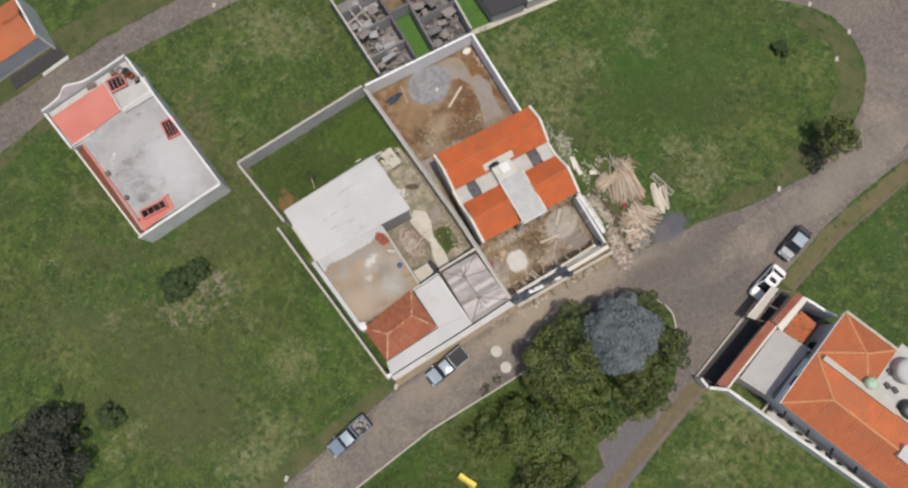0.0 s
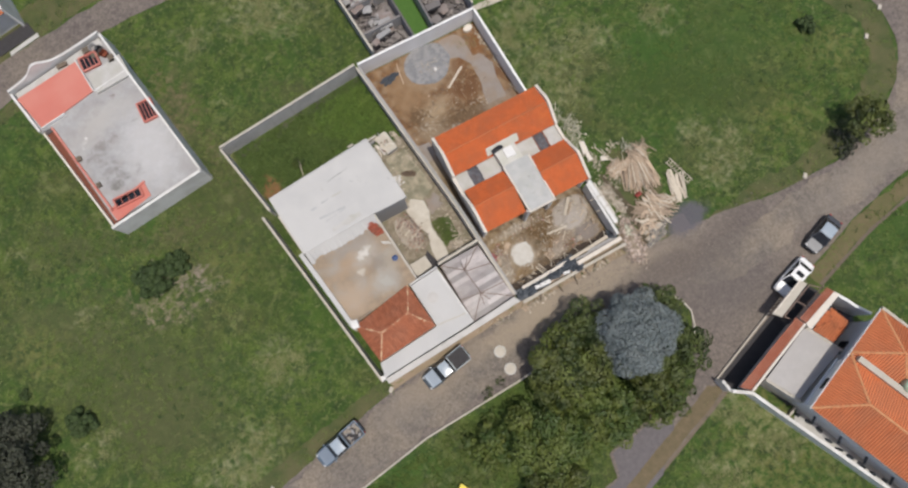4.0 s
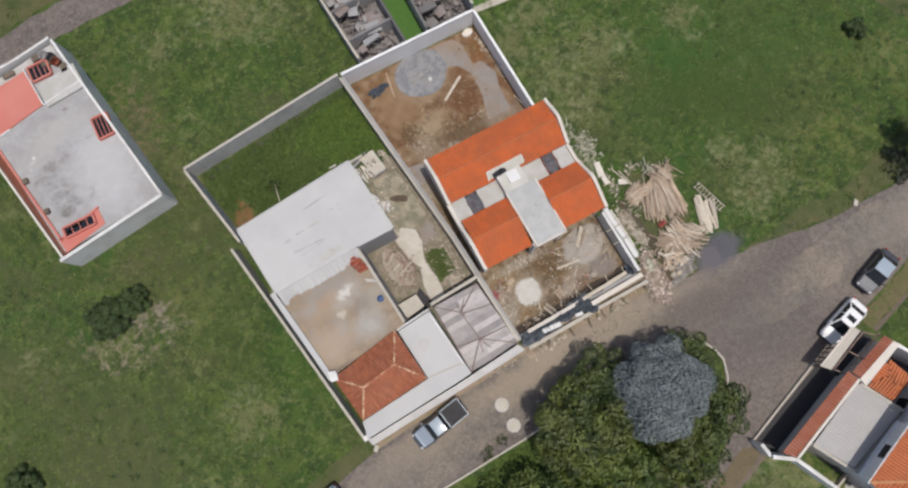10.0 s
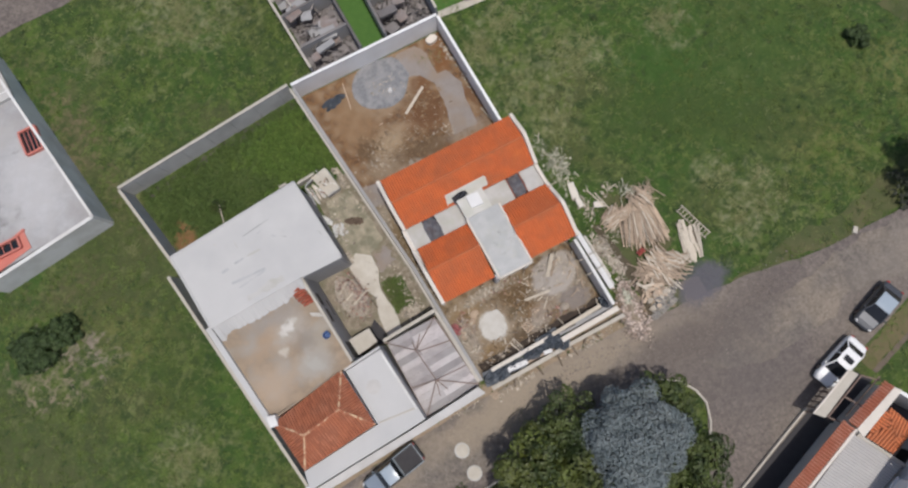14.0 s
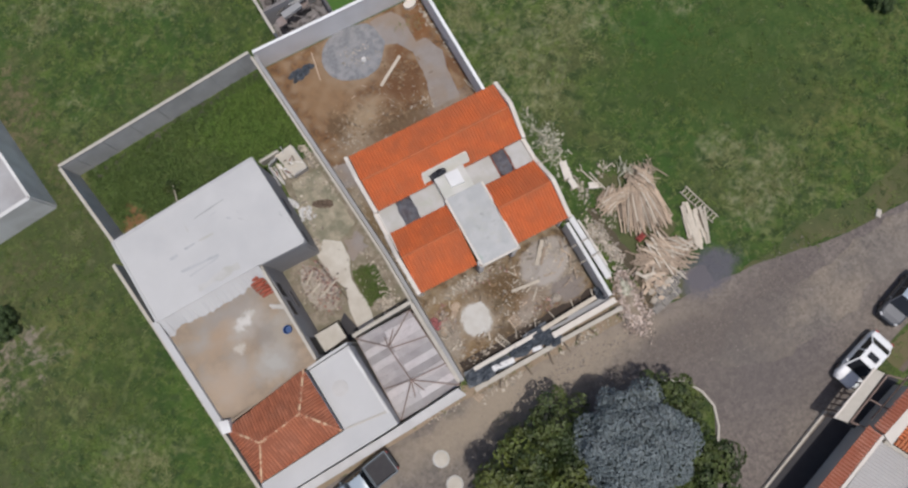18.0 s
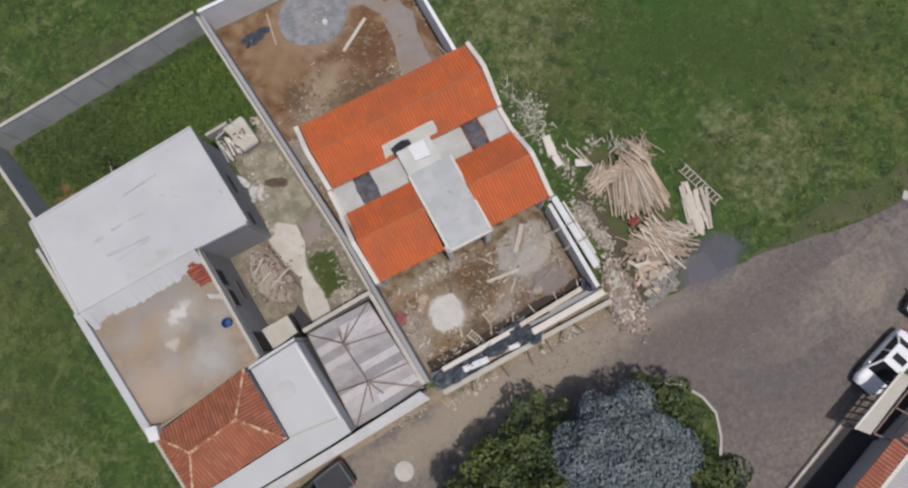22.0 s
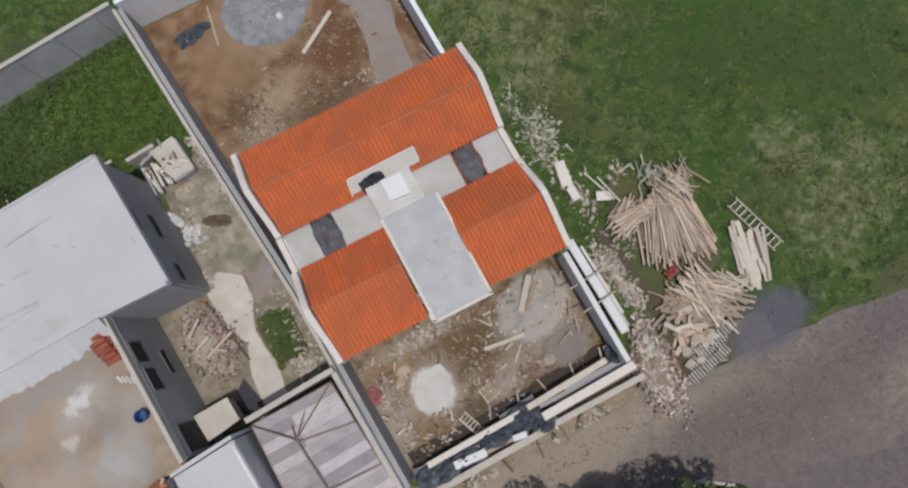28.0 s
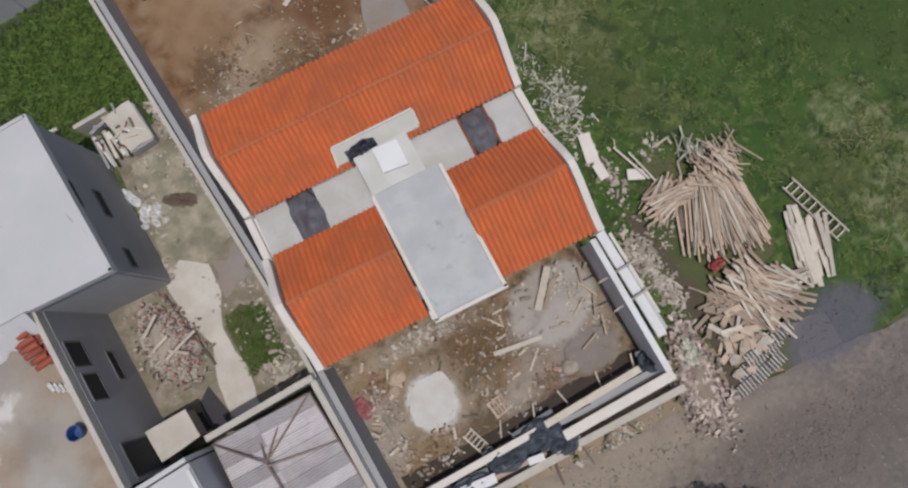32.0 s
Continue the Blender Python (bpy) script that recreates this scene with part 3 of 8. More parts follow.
# sky reflection on bonnets and car roofs, put into two paler paint colours
M_BONNETSKY = mat("sky_sheen_car_bonnet", (0.19, 0.235, 0.29), (0.165, 0.205, 0.26), rough=0.3, scale=1, metal=0.2)
M_CARSKY = mat("sky_sheen_car_top", (0.34, 0.40, 0.46), (0.30, 0.36, 0.42), rough=0.25, scale=1)
M_LEAFTIP = mat("young_leaf", (0.078, 0.108, 0.018), (0.118, 0.140, 0.028), rough=0.6, scale=0.5, amount=0.6, vary=0.25, island=True)
M_TYRE = mat("tyre_rubber", (0.02, 0.02, 0.02), (0.03, 0.03, 0.03), rough=0.9)
M_LAMP = mat("lamp_glass", (0.6, 0.6, 0.6), (0.5, 0.5, 0.5), rough=0.2)
M_REDLAMP = mat("red_lamp_glass", (0.35, 0.03, 0.03), (0.3, 0.02, 0.02), rough=0.25)
M_BLUE = mat("blue_plastic", (0.03, 0.09, 0.26), (0.025, 0.07, 0.2), rough=0.4)
M_RED = mat("faded_red_cloth", (0.36, 0.075, 0.06), (0.28, 0.06, 0.05), rough=0.5)
M_YELLOW = mat("yellow_paint", (0.75, 0.60, 0.04), (0.65, 0.5, 0.03), rough=0.5)
M_ASPHALT = mat("dark_forecourt", (0.050, 0.047, 0.050), (0.035, 0.033, 0.036), scale=2, amount=0.5, bump=0.2)


# ---- small builders ----
def part(name, bm, material, parent=None, label="", smooth=False):
    """One mesh object from a bmesh, under parent when given."""
    me = bpy.data.meshes.new(name)
    bm.to_mesh(me)
    bm.free()
    me.materials.append(material)
    if smooth:
        for p in me.polygons:
            p.use_smooth = True
    ob = new(name, me)
    if parent is not None:
        ob.parent = parent
    if label:
        ob["label"] = label
    return ob


def thing(name, x, y, z, label, category, group="", kind=""):
    """An empty at a thing's base."""
    ob = new(name)
    ob.location = (x, y, z)
    ob.empty_display_size = 0.2
    return tagged(ob, label, category, group, kind)


def at_world(ob, parent):
    """Parent ob, whose mesh is in world metres, without moving it."""
    ob.parent = parent
    ob.matrix_parent_inverse = Matrix.Translation(parent.location).inverted()
    return ob


def wpart(name, bm, material, parent, label="", smooth=False):
    return at_world(part(name, bm, material, None, label, smooth), parent)


def prism(pts, z0, z1, bm=None):
    """An upright prism over a plan outline; z1 may be a list, one height a corner."""
    bm = bm or bmesh.new()
    tops = z1 if isinstance(z1, (list, tuple)) else [z1] * len(pts)
    area = sum(pts[i - 1][0] * pts[i][1] - pts[i][0] * pts[i - 1][1] for i in range(len(pts)))
    if area < 0:
        pts, tops = pts[::-1], list(tops)[::-1]
    a = [bm.verts.new((x, y, z0)) for x, y in pts]
    b = [bm.verts.new((x, y, h)) for (x, y), h in zip(pts, tops)]
    n = len(pts)
    bm.faces.new(a[::-1])
    bm.faces.new(b)
    for i in range(n):
        bm.faces.new((a[i], a[(i + 1) % n], b[(i + 1) % n], b[i]))
    return bm


def bar(p, q, w, h, bm=None, up=(0, 0, 1)):
    """A straight bar of section w x h from p to q (its axis)."""
    bm = bm or bmesh.new()
    p, q = Vector(p), Vector(q)
    d = (q - p).normalized()
    u = Vector(up)
    s = d.cross(u)
    if s.length < 1e-4:
        s = d.cross(Vector((1, 0, 0)))
    s.normalize()
    u = s.cross(d)
    c = [(-w / 2, -h / 2), (w / 2, -h / 2), (w / 2, h / 2), (-w / 2, h / 2)]
    a = [bm.verts.new(p + s * i + u * j) for i, j in c]
    b = [bm.verts.new(q + s * i + u * j) for i, j in c]
    bm.faces.new(a)
    bm.faces.new(b[::-1])
    for i in range(4):
        bm.faces.new((a[i], b[i], b[(i + 1) % 4], a[(i + 1) % 4]))
    bmesh.ops.recalc_face_normals(bm, faces=bm.faces[:])
    return bm


def wall_line(p, q, thick, z0, z1, bm=None):
    p, q = Vector((*p, 0)), Vector((*q, 0))
    d = (q - p).normalized()
    s = Vector((-d.y, d.x, 0)) * thick / 2
    return prism([tuple((v)[:2]) for v in (p - s, q - s, q + s, p + s)], z0, z1, bm)


def rough_sheet(pts, z, step=0.6, wave=0.0, edge=0.35, bm=None, seed=0.0):
    """A flat plan outline with an uneven border, laid just over the ground."""
    bm = bm or bmesh.new()
    out = []
    n = len(pts)
    for i in range(n):
        p, q = Vector((*pts[i], 0)), Vector((*pts[(i + 1) % n], 0))
        k = max(1, int((q - p).length / step))
        d = (q - p).normalized()
        s = Vector((-d.y, d.x, 0))
        for j in range(k):
            c = p.lerp(q, j / k)
            o = noise.noise(Vector((c.x * 0.7 + seed, c.y * 0.7, 3.1))) + 0.5 * noise.noise(Vector((c.x * 2.1, c.y * 2.1, seed)))
            out.append(c + s * o * edge)
    vs = [bm.verts.new((v.x, v.y, z)) for v in out]
    es = [bm.edges.new((vs[i], vs[(i + 1) % len(vs)])) for i in range(len(vs))]
    bmesh.ops.triangle_fill(bm, edges=es, use_beauty=True, normal=(0, 0, 1))
    for f in bm.faces:
        if f.normal.z < 0:
            f.normal_flip()
    return bm


def heap(x, y, rx_, ry_, h, turn=0.0, bm=None, n=28, rough=0.25, z0=0.0, power=1.2):
    """A low uneven mound."""
    bm = bm or bmesh.new()
    grid = {}
    ca, sa = math.cos(turn), math.sin(turn)
    for i in range(n + 1):
        for j in range(n + 1):
            u, v = 2 * i / n - 1, 2 * j / n - 1
            a = math.atan2(v, u)
            lim = 1 + 0.16 * noise.noise(Vector((math.cos(a) * 1.3 + x, math.sin(a) * 1.3 + y, 0.5)))
            r = math.hypot(u, v) / lim
            hh = max(0.0, 1 - r) ** power * h
            hh *= 1 + rough * noise.noise(Vector((u * 3 + x, v * 3 + y, 1.7)))
            hh += 0.04 * h * noise.noise(Vector((u * 11 + x, v * 11, y))) if r < 1 else -0.06
            grid[i, j] = bm.verts.new((x + (u * rx_ * ca - v * ry_ * sa), y + (u * rx_ * sa + v * ry_ * ca), z0 + hh))
    for i in range(n):
        for j in range(n):
            bm.faces.new((grid[i, j], grid[i + 1, j], grid[i + 1, j + 1], grid[i, j + 1]))
    return bm


def lump(x, y, z, s, rnd, bm, flat=0.6):
    """A broken piece: a cube with jittered corners."""
    c = [Vector((a, b, d)) for d in (-1, 1) for b in (-1, 1) for a in (-1, 1)]
    e = Euler((rnd.uniform(-0.5, 0.5), rnd.uniform(-0.5, 0.5), rnd.uniform(0, 6.3))).to_matrix()
    k = Vector((s * rnd.choice((0.6, 0.8, 1.0, 1.3, 2.0)), s * rnd.uniform(0.35, 0.9), s * rnd.uniform(0.3, 0.7) * flat / 0.6))
    vs = [bm.verts.new(Vector((x, y, z)) + e @ Vector((v.x * k.x + rnd.uniform(-.25, .25) * s, v.y * k.y + rnd.uniform(-.25, .25) * s, v.z * k.z)) * 0.5) for v in c]
    for f in ((0, 2, 3, 1), (4, 5, 7, 6), (0, 1, 5, 4), (2, 6, 7, 3), (1, 3, 7, 5), (0, 4, 6, 2)):
        bm.faces.new([vs[i] for i in f])
    return bm


def scatter(name, material, spots, label, category, rnd):
    """Uncountable broken bits: spots are (x, y, spread x, spread y, turn, count, size, z)."""
    bm = bmesh.new()
    for x, y, sx, sy, turn, count, size, z in spots:
        ca, sa = math.cos(turn), math.sin(turn)
        for _ in range(int(count * 1.9)):
            u, v = rnd.gauss(0, 0.45), rnd.gauss(0, 0.45)
            s = size * rnd.choice((0.25, 0.35, 0.45, 0.6, 0.75, 1.1))
            lump(x + u * sx * ca - v * sy * sa, y + u * sx * sa + v * sy * ca, z + s * 0.15, s, rnd, bm)
    ob = part(name, bm, material)
    return tagged(ob, label, category, kind="stuff")


r_blob = random.Random(17)


def blob(x, y, rx_, ry_, n=12, jitter=0.18, turn=0.0):
    """A rounded, uneven plan outline; fewer than ten corners give a broken block."""
    out = []
    m = n if n < 10 else 44
    for i in range(m):
        a = 6.2832 * i / m
        k = 1 + (r_blob.uniform(-jitter, jitter) if n < 10 else 2.4 * jitter * noise.fractal(Vector((x + 1.6 * math.cos(a), y + 1.6 * math.sin(a), rx_)), 0.6, 2.0, 5))
        k = min(1.5, max(0.55, k))
        u, v = rx_ * math.cos(a) * k, ry_ * math.sin(a) * k
        out.append((x + u * math.cos(turn) - v * math.sin(turn), y + u * math.sin(turn) + v * math.cos(turn)))
    return out

# ---- ground, roads ----
bm = bmesh.new()
for size, z in ((900.0, 0.0),):
    k = 30
    g = [[bm.verts.new((-size + 2 * size * i / k, -size + 2 * size * j / k, z)) for j in range(k + 1)] for i in range(k + 1)]
    for i in range(k):
        for j in range(k):
            bm.faces.new((g[i][j], g[i + 1][j], g[i + 1][j + 1], g[i][j + 1]))
ground = tagged(part("ground", bm, M_GRASS), "rough green pasture with dry straw patches", "ground", kind="structure")

ROAD = [(-120, -45), (-60, -30), (-30, -23.4), (-14.8, -20.0), (-2.4, -18.9), (11.4, -19.0), (16, -19.4), (22.9, -19.8), (29, -20.7), (33.2, -21.0),
        (38, -20.8), (42.7, -19.4), (46.5, -17.4), (49, -15.1), (50.7, -12), (51.1, -8.8), (50.4, -5.8), (48.6, -3.2), (45.5, -0.5), (42, 4), (41, 40)] + [(75, 40), (68, -14),
        (62, -21), (48.4, -24.4), (40.6, -25.6), (35, -27.0), (27.5, -29.6), (20.6, -32.6), (14.5, -35.5), (5.7, -38.8), (1.4, -40.3), (-20, -48),
        (-45, -58), (-47, -54), (-20, -43.5), (-6, -39), (0.4, -37.8), (0.9, -35.4), (5.5, -34.6), (9.5, -35.2), (12.3, -33), (14.0, -30), (15.3, -27.2), (14.9, -25.4),
        (13.0, -23.9), (9, -23.6), (3, -24.4), (-3.3, -25.1), (-14.3, -25.7), (-24.3, -27.4), (-60, -36.5), (-120, -53)]
road = tagged(part("road", rough_sheet(ROAD, 0.03, 0.9, edge=0.18), M_ROAD), "worn grey-brown cobbled street", "road", kind="structure")
WROAD = [(-120, 10), (-60, 22.2), (-45, 26.0), (-35.2, 28.6), (-28.2, 30.3), (-22, 30.6), (-10.4, 30.4), (40, 32.5), (100, 36), (100, 41), (40, 37.5), (-18, 34.2), (-28.3, 33.8), (-42.9, 31.6), (-60, 28.2), (-120, 16)]
tagged(part("road", rough_sheet(WROAD, 0.03, 0.9, edge=0.22), M_ROAD), "worn cobbled back street behind the plots", "road", kind="structure")

M_BROWNVERGE = mat("brown_verge", (0.165, 0.125, 0.068), (0.100, 0.092, 0.036), scale=0.9, amount=0.6, stain=(0.11, 0.105, 0.04), stain_scale=0.3, stain_amount=0.7, bump=0.4)
VERGES = [
    [(-60, -30.3), (-30, -23.6), (-15.5, -20.1), (-15.5, -18.6), (-30, -21.4), (-60, -27.6)],
    [(22, -19.9), (29, -20.8), (33.2, -21.1), (42.7, -19.5), (49, -15.2), (51.0, -8.8), (48.5, -3.3), (46.0, -4.5), (48.4, -9), (46.5, -13.4), (41.5, -17), (33, -18.9), (27, -18.9)],
    [(62, -21.2), (48.4, -24.5), (35, -27.1), (27.8, -29.7), (28.4, -31.0), (36, -28.6), (48.8, -26.1), (62, -23)],
    [(-15.5, -20.2), (-2.4, -19.0), (11.4, -19.1), (20, -19.6), (20, -18.2), (12.4, -17.0), (-0.6, -17.8), (-15.2, -19.0)],
    [(-60, 22), (-45, 25.8), (-35.2, 28.4), (-36, 27), (-46, 24), (-60, 20.2)],
    [(-28, 34), (-18, 34.4), (0, 35.2), (0, 38), (-20, 38.5), (-33, 37.5), (-60, 30.4), (-60, 28.5)],
]
for i, v in enumerate(VERGES):
    tagged(part("verge", rough_sheet(v, 0.012 + 0.002 * (i % 3), 0.4, edge=0.5 if i in (1, 5) else 0.3, seed=i * 3.7), M_TANVERGE if i == 3 else M_BROWNVERGE if i == 2 else M_VERGE), "worn earth and thin grass beside the road", "verge", kind="structure")

DUST = [
    [(-60, -30.6), (-30, -23.9), (-15, -20.5), (-3, -19.4), (8, -19.5), (13, -20.0), (10, -21.4), (2, -22.2), (-4, -24.2), (-14, -25.2), (-24, -26.8), (-60, -36)],
    [(30, -21.6), (38, -21.3), (46, -18.5), (50.5, -13), (56, -14), (58, -20), (46, -24.2), (36, -25.8), (30, -25)],
    [(20, -22.4), (29, -22), (34, -23), (28, -26), (20, -26.5), (17, -24.5)],
]
for i, d in enumerate(DUST):
    tagged(part("road_dust", rough_sheet(d, 0.036 + 0.005 * i, 0.7, edge=0.7, seed=i * 2.3), M_DUST), "pale dusty stretch of the cobbled street", "road", kind="structure")
tagged(part("asphalt_patch", rough_sheet([(1.2, -35.6), (5.5, -34.9), (8.6, -35.4), (4.6, -39.6), (1.2, -40.9), (-9, -44.6), (-9, -41.4), (0.7, -37.8)], 0.052, 0.7, edge=0.15), M_OLDASPHALT), "old purple-grey asphalt at the lane's mouth", "road", kind="structure")

tagged(part("dirt_strip", rough_sheet([(12.9, -34.4), (5.2, -37.3), (0.0, -39.3), (-9, -42.6), (-9, -43.7), (1.4, -40.2), (5.7, -38.7), (14.4, -35.4)], 0.057, 0.6, edge=0.12), mat("bare_brown_earth", (0.165, 0.122, 0.072), (0.105, 0.088, 0.045), scale=1.5, amount=0.6, bump=0.4)), "bare brown earth strip along the lane", "verge", kind="structure")
# narrow flat sheets in dark brown along the strip and the verge
tagged(part("ditch_edge", rough_sheet([(14.5, -35.45), (5.8, -38.75), (1.4, -40.3), (1.3, -40.6), (5.9, -39.05), (14.7, -35.75)], 0.05, 0.5, edge=0.06), M_DARKWOOD), "thin dark line along the dirt strip", "edging", kind="structure")

tagged(part("ditch_edge", rough_sheet([(28.3, -31.0), (36, -28.6), (48.8, -26.1), (62, -23), (62, -23.3), (48.9, -26.4), (36.1, -28.9), (28.5, -31.3)], 0.03, 0.5, edge=0.06), M_DARKWOOD), "thin dark line beside the verge", "edging", kind="structure")
# kerb round the planted island
bm = bmesh.new()
KERB = [(-24.3, -27.45), (-14.3, -25.75), (-3.3, -25.15), (3, -24.45), (9, -23.65), (13.0, -23.95), (14.4, -24.9), (15.1, -26.0), (15.35, -27.2), (14.9, -28.6), (14.0, -30)]
for p, q in zip(KERB, KERB[1:]):
    wall_line(p, q, 0.16, 0.0, 0.17, bm)
tagged(part("kerb", bm, M_CAP), "pale concrete kerb round the planted island", "kerb", kind="structure")

# ---- plot walls ----
def plot_wall(name, p, q, thick, height, material, label, cap=0.06, cap_mat=None, posts=0):
    t = thing(name, p[0], p[1], 0, label, "wall", kind="structure")
    wpart("wall_face", wall_line(p, q, thick, -0.1, height), material, t)
    bm = wall_line(p, q, thick + 0.06, height + 0.003, height + cap)
    wpart("coping", bm, cap_mat or M_CAP, t)
    a, b = Vector((*p, 0)), Vector((*q, 0))
    d = (b - a).normalized()
    for i in range(posts):
        c = a.lerp(b, (i + 0.5) / posts)
        wpart("pillar", wall_line(tuple((c - d * 0.1)[:2]), tuple((c + d * 0.1)[:2]), thick + 0.07, 0.0, height - 0.003), material, t)
        wpart("joint", wall_line(tuple((c + d * 0.11)[:2]), tuple((c + d * 0.14)[:2]), thick + 0.02, 0.0, height - 0.05), M_GREYWALL, t, "grey open joint")
    return t


plot_wall("wall_north_left", (-19.8, 10.5), (-3.25, 12.05), 0.18, 2.4, M_BLOCK, "grey concrete block garden wall with pale coping", posts=7)
plot_wall("wall_west_back", (-19.8, 10.35), (-18.0, 1.9), 0.18, 2.3, M_BLOCK, "grey concrete block side wall with pale coping")
plot_wall("wall_west_front", (-19.0, 1.7), (-15.45, -18.85), 0.18, 2.1, M_BLOCK, "low side wall with cream coping")
for dx, w, h, c, m, lab in ((-0.15, 0.13, 2.25, M_CAP, M_BLOCK, "thin block wall with pale coping along the older plot"), (0.11, 0.2, 2.1, M_GREYWALL, M_GREYWALL, "bare cement wall along the newer plot")):
    plot_wall("wall_middle_back", (-3.05 + dx, 11.7), (-0.75 + dx, -6.8), w, h, m, lab, cap=0.05, cap_mat=c)
    plot_wall("wall_middle_front", (-0.75 + dx, -6.8), (0.05 + dx, -17.4), w, h + 0.03, m, lab, cap=0.05, cap_mat=c)
plot_wall("wall_north_right", (-2.95, 11.85), (10.9, 11.7), 0.18, 2.5, M_EASTWALL, "white painted rear plot wall", cap_mat=M_EASTWALL)
plot_wall("wall_east_back", (10.95, 11.6), (11.35, 0.7), 0.18, 2.4, M_EASTWALL, "white painted side wall, stepped", cap_mat=M_EASTWALL)
plot_wall("wall_east_front", (12.0, -10.9), (12.2, -16.9), 0.2, 2.2, M_WHITE, "white painted side wall beside the front yard", cap_mat=M_WHITE)

# yards
tagged(part("yard_back", rough_sheet([(-2.8, 11.7), (10.8, 11.5), (11.3, 0.5), (11.2, -1), (0.0, -1), (-1.5, 0)], 0.02, 0.8, edge=0.0), M_BACKSOIL), "reddish bare soil of the back yard", "soil", kind="structure")
tagged(part("yard_front", rough_sheet([(-0.6, -9.0), (0.3, -10), (11.9, -10), (12.0, -17.0), (0.1, -17.3), (-0.5, -12)], 0.02, 0.8, edge=0.0), M_YARD), "brown churned dirt of the front yard", "soil", kind="structure")
tagged(part("yard_side", rough_sheet([(-1.5, 1), (0.4, 1), (0.6, -10), (-0.5, -10)], 0.024, 0.8, edge=0.0), M_DIRT), "narrow dirt passage beside the house", "soil", kind="structure")
tagged(part("yard_left", rough_sheet([(-5.6, 3), (-2.3, 3.5), (-0.3, -11.2), (-6.0, -11.3), (-8.7, -11), (-8.7, -4), (-5.4, -4)], 0.02, 0.8, edge=0.0), mat("sandy_yard", (0.30, 0.255, 0.195), (0.17, 0.140, 0.098), scale=2.0, amount=0.8, stain=(0.17, 0.155, 0.10), stain_scale=0.9, stain_amount=0.8, bump=0.4, bump_scale=6)), "sandy rubble-strewn yard", "soil", kind="structure")

# ---- tiled roofs ----
def tile_mesh(name, length, width, rise, material):
    """One barrel tile along -y from the origin, slightly tapered, with thickness at its lip."""
    bm = bmesh.new()
    rings = []
    seg = 5
    for yy, k, dz in ((0.0, 0.985, -0.002), (-length, 1.0, 0.002)):
        rings.append([bm.verts.new((math.cos(math.pi * i / seg) * width / 2 * k, yy, math.sin(math.pi * i / seg) * rise * k + dz)) for i in range(seg + 1)])
    lip = [[bm.verts.new((v.co.x * k, v.co.y, v.co.z * k)) for v in rings[1]] for k in (1.0, 0.94)]
    for a, b in (rings, lip):
        for i in range(seg):
            bm.faces.new((a[i], b[i], b[i + 1], a[i + 1]))
    me = bpy.data.meshes.new(name)
    bmesh.ops.recalc_face_normals(bm, faces=bm.faces[:])
    bm.to_mesh(me)
    bm.free()
    for p in me.polygons:
        p.use_smooth = True
    me.materials.append(material)
    return me


def inside(pt, poly):
    c = False
    for i in range(len(poly)):
        (x1, y1), (x2, y2) = poly[i - 1], poly[i]
        if (y1 > pt[1]) != (y2 > pt[1]) and pt[0] < (x2 - x1) * (pt[1] - y1) / (y2 - y1) + x1:
            c = not c
    return c


TILES = []


def slope(house, eave_a, eave_b, top_b, top_a, material, bed, pitch=0.21, run=0.42, label="", thick=0.1, joined=False):
    """A roof slope through four corners (eave a to b, then the top edge), with rows of barrel tiles to be laid on it."""
    A, B, C, D = (Vector(v) for v in (eave_a, eave_b, top_b, top_a))
    nrm = (B - A).cross(D - A).normalized()
    if nrm.z < 0:
        nrm = -nrm
    bm = bmesh.new()
    lo = [bm.verts.new(v - nrm * thick) for v in (A, B, C, D)]
    hi = [bm.verts.new(v) for v in (A, B, C, D)]
    bm.faces.new(hi)
    bm.faces.new(lo[::-1])
    for i in range(4):
        bm.faces.new((lo[i], lo[(i + 1) % 4], hi[(i + 1) % 4], hi[i]))
    bmesh.ops.remove_doubles(bm, verts=bm.verts[:], dist=1e-4)
    bmesh.ops.recalc_face_normals(bm, faces=bm.faces[:])
    ob = wpart("roof_slope", bm, bed, house, label)
    u = (B - A).normalized()
    w = nrm.cross(u).normalized()
    if w.dot(D - A) < 0:
        w = -w
    TILES.append((ob, house, A, u, w, nrm, [((v - A).dot(u), (v - A).dot(w)) for v in (A, B, C, D)], material, pitch, run, joined))
    return ob


CAPS = []


def ridge_caps(house, p, q, material, width=0.24, name="ridge_cap", joined=False):
    """Overlapping half-round caps along a ridge or hip; laid with the tiles."""
    CAPS.append((house, Vector(p), Vector(q), material, width, name, joined))


# ---- the house under construction ----
EAVE, RIDGE, SLAB, FLAT = 4.3, 5.55, 3.9, 4.9
house = thing("house", 5.8, -5.5, 0, "white new house with bright orange clay tile roofs, still under construction", "house")


def house_wall(p, q, h, m=M_WHITE, thick=0.2):
    return wpart("wall", wall_line(p, q, thick, 0.0, h), m, house)


XW, XE = 0.15, 11.75
house_wall((XW + 0.15, -0.3), (XE - 0.15, -0.3), EAVE + 0.4)
house_wall((XW, -0.1), (XW + 0.12, -10.6), SLAB - 0.05)
house_wall((XE - 0.1, -0.1), (XE, -10.6), SLAB - 0.05)
house_wall((XW + 0.25, -9.7), (4.75, -9.7), EAVE - 0.15)
house_wall((7.75, -9.7), (XE - 0.15, -9.7), EAVE - 0.15)


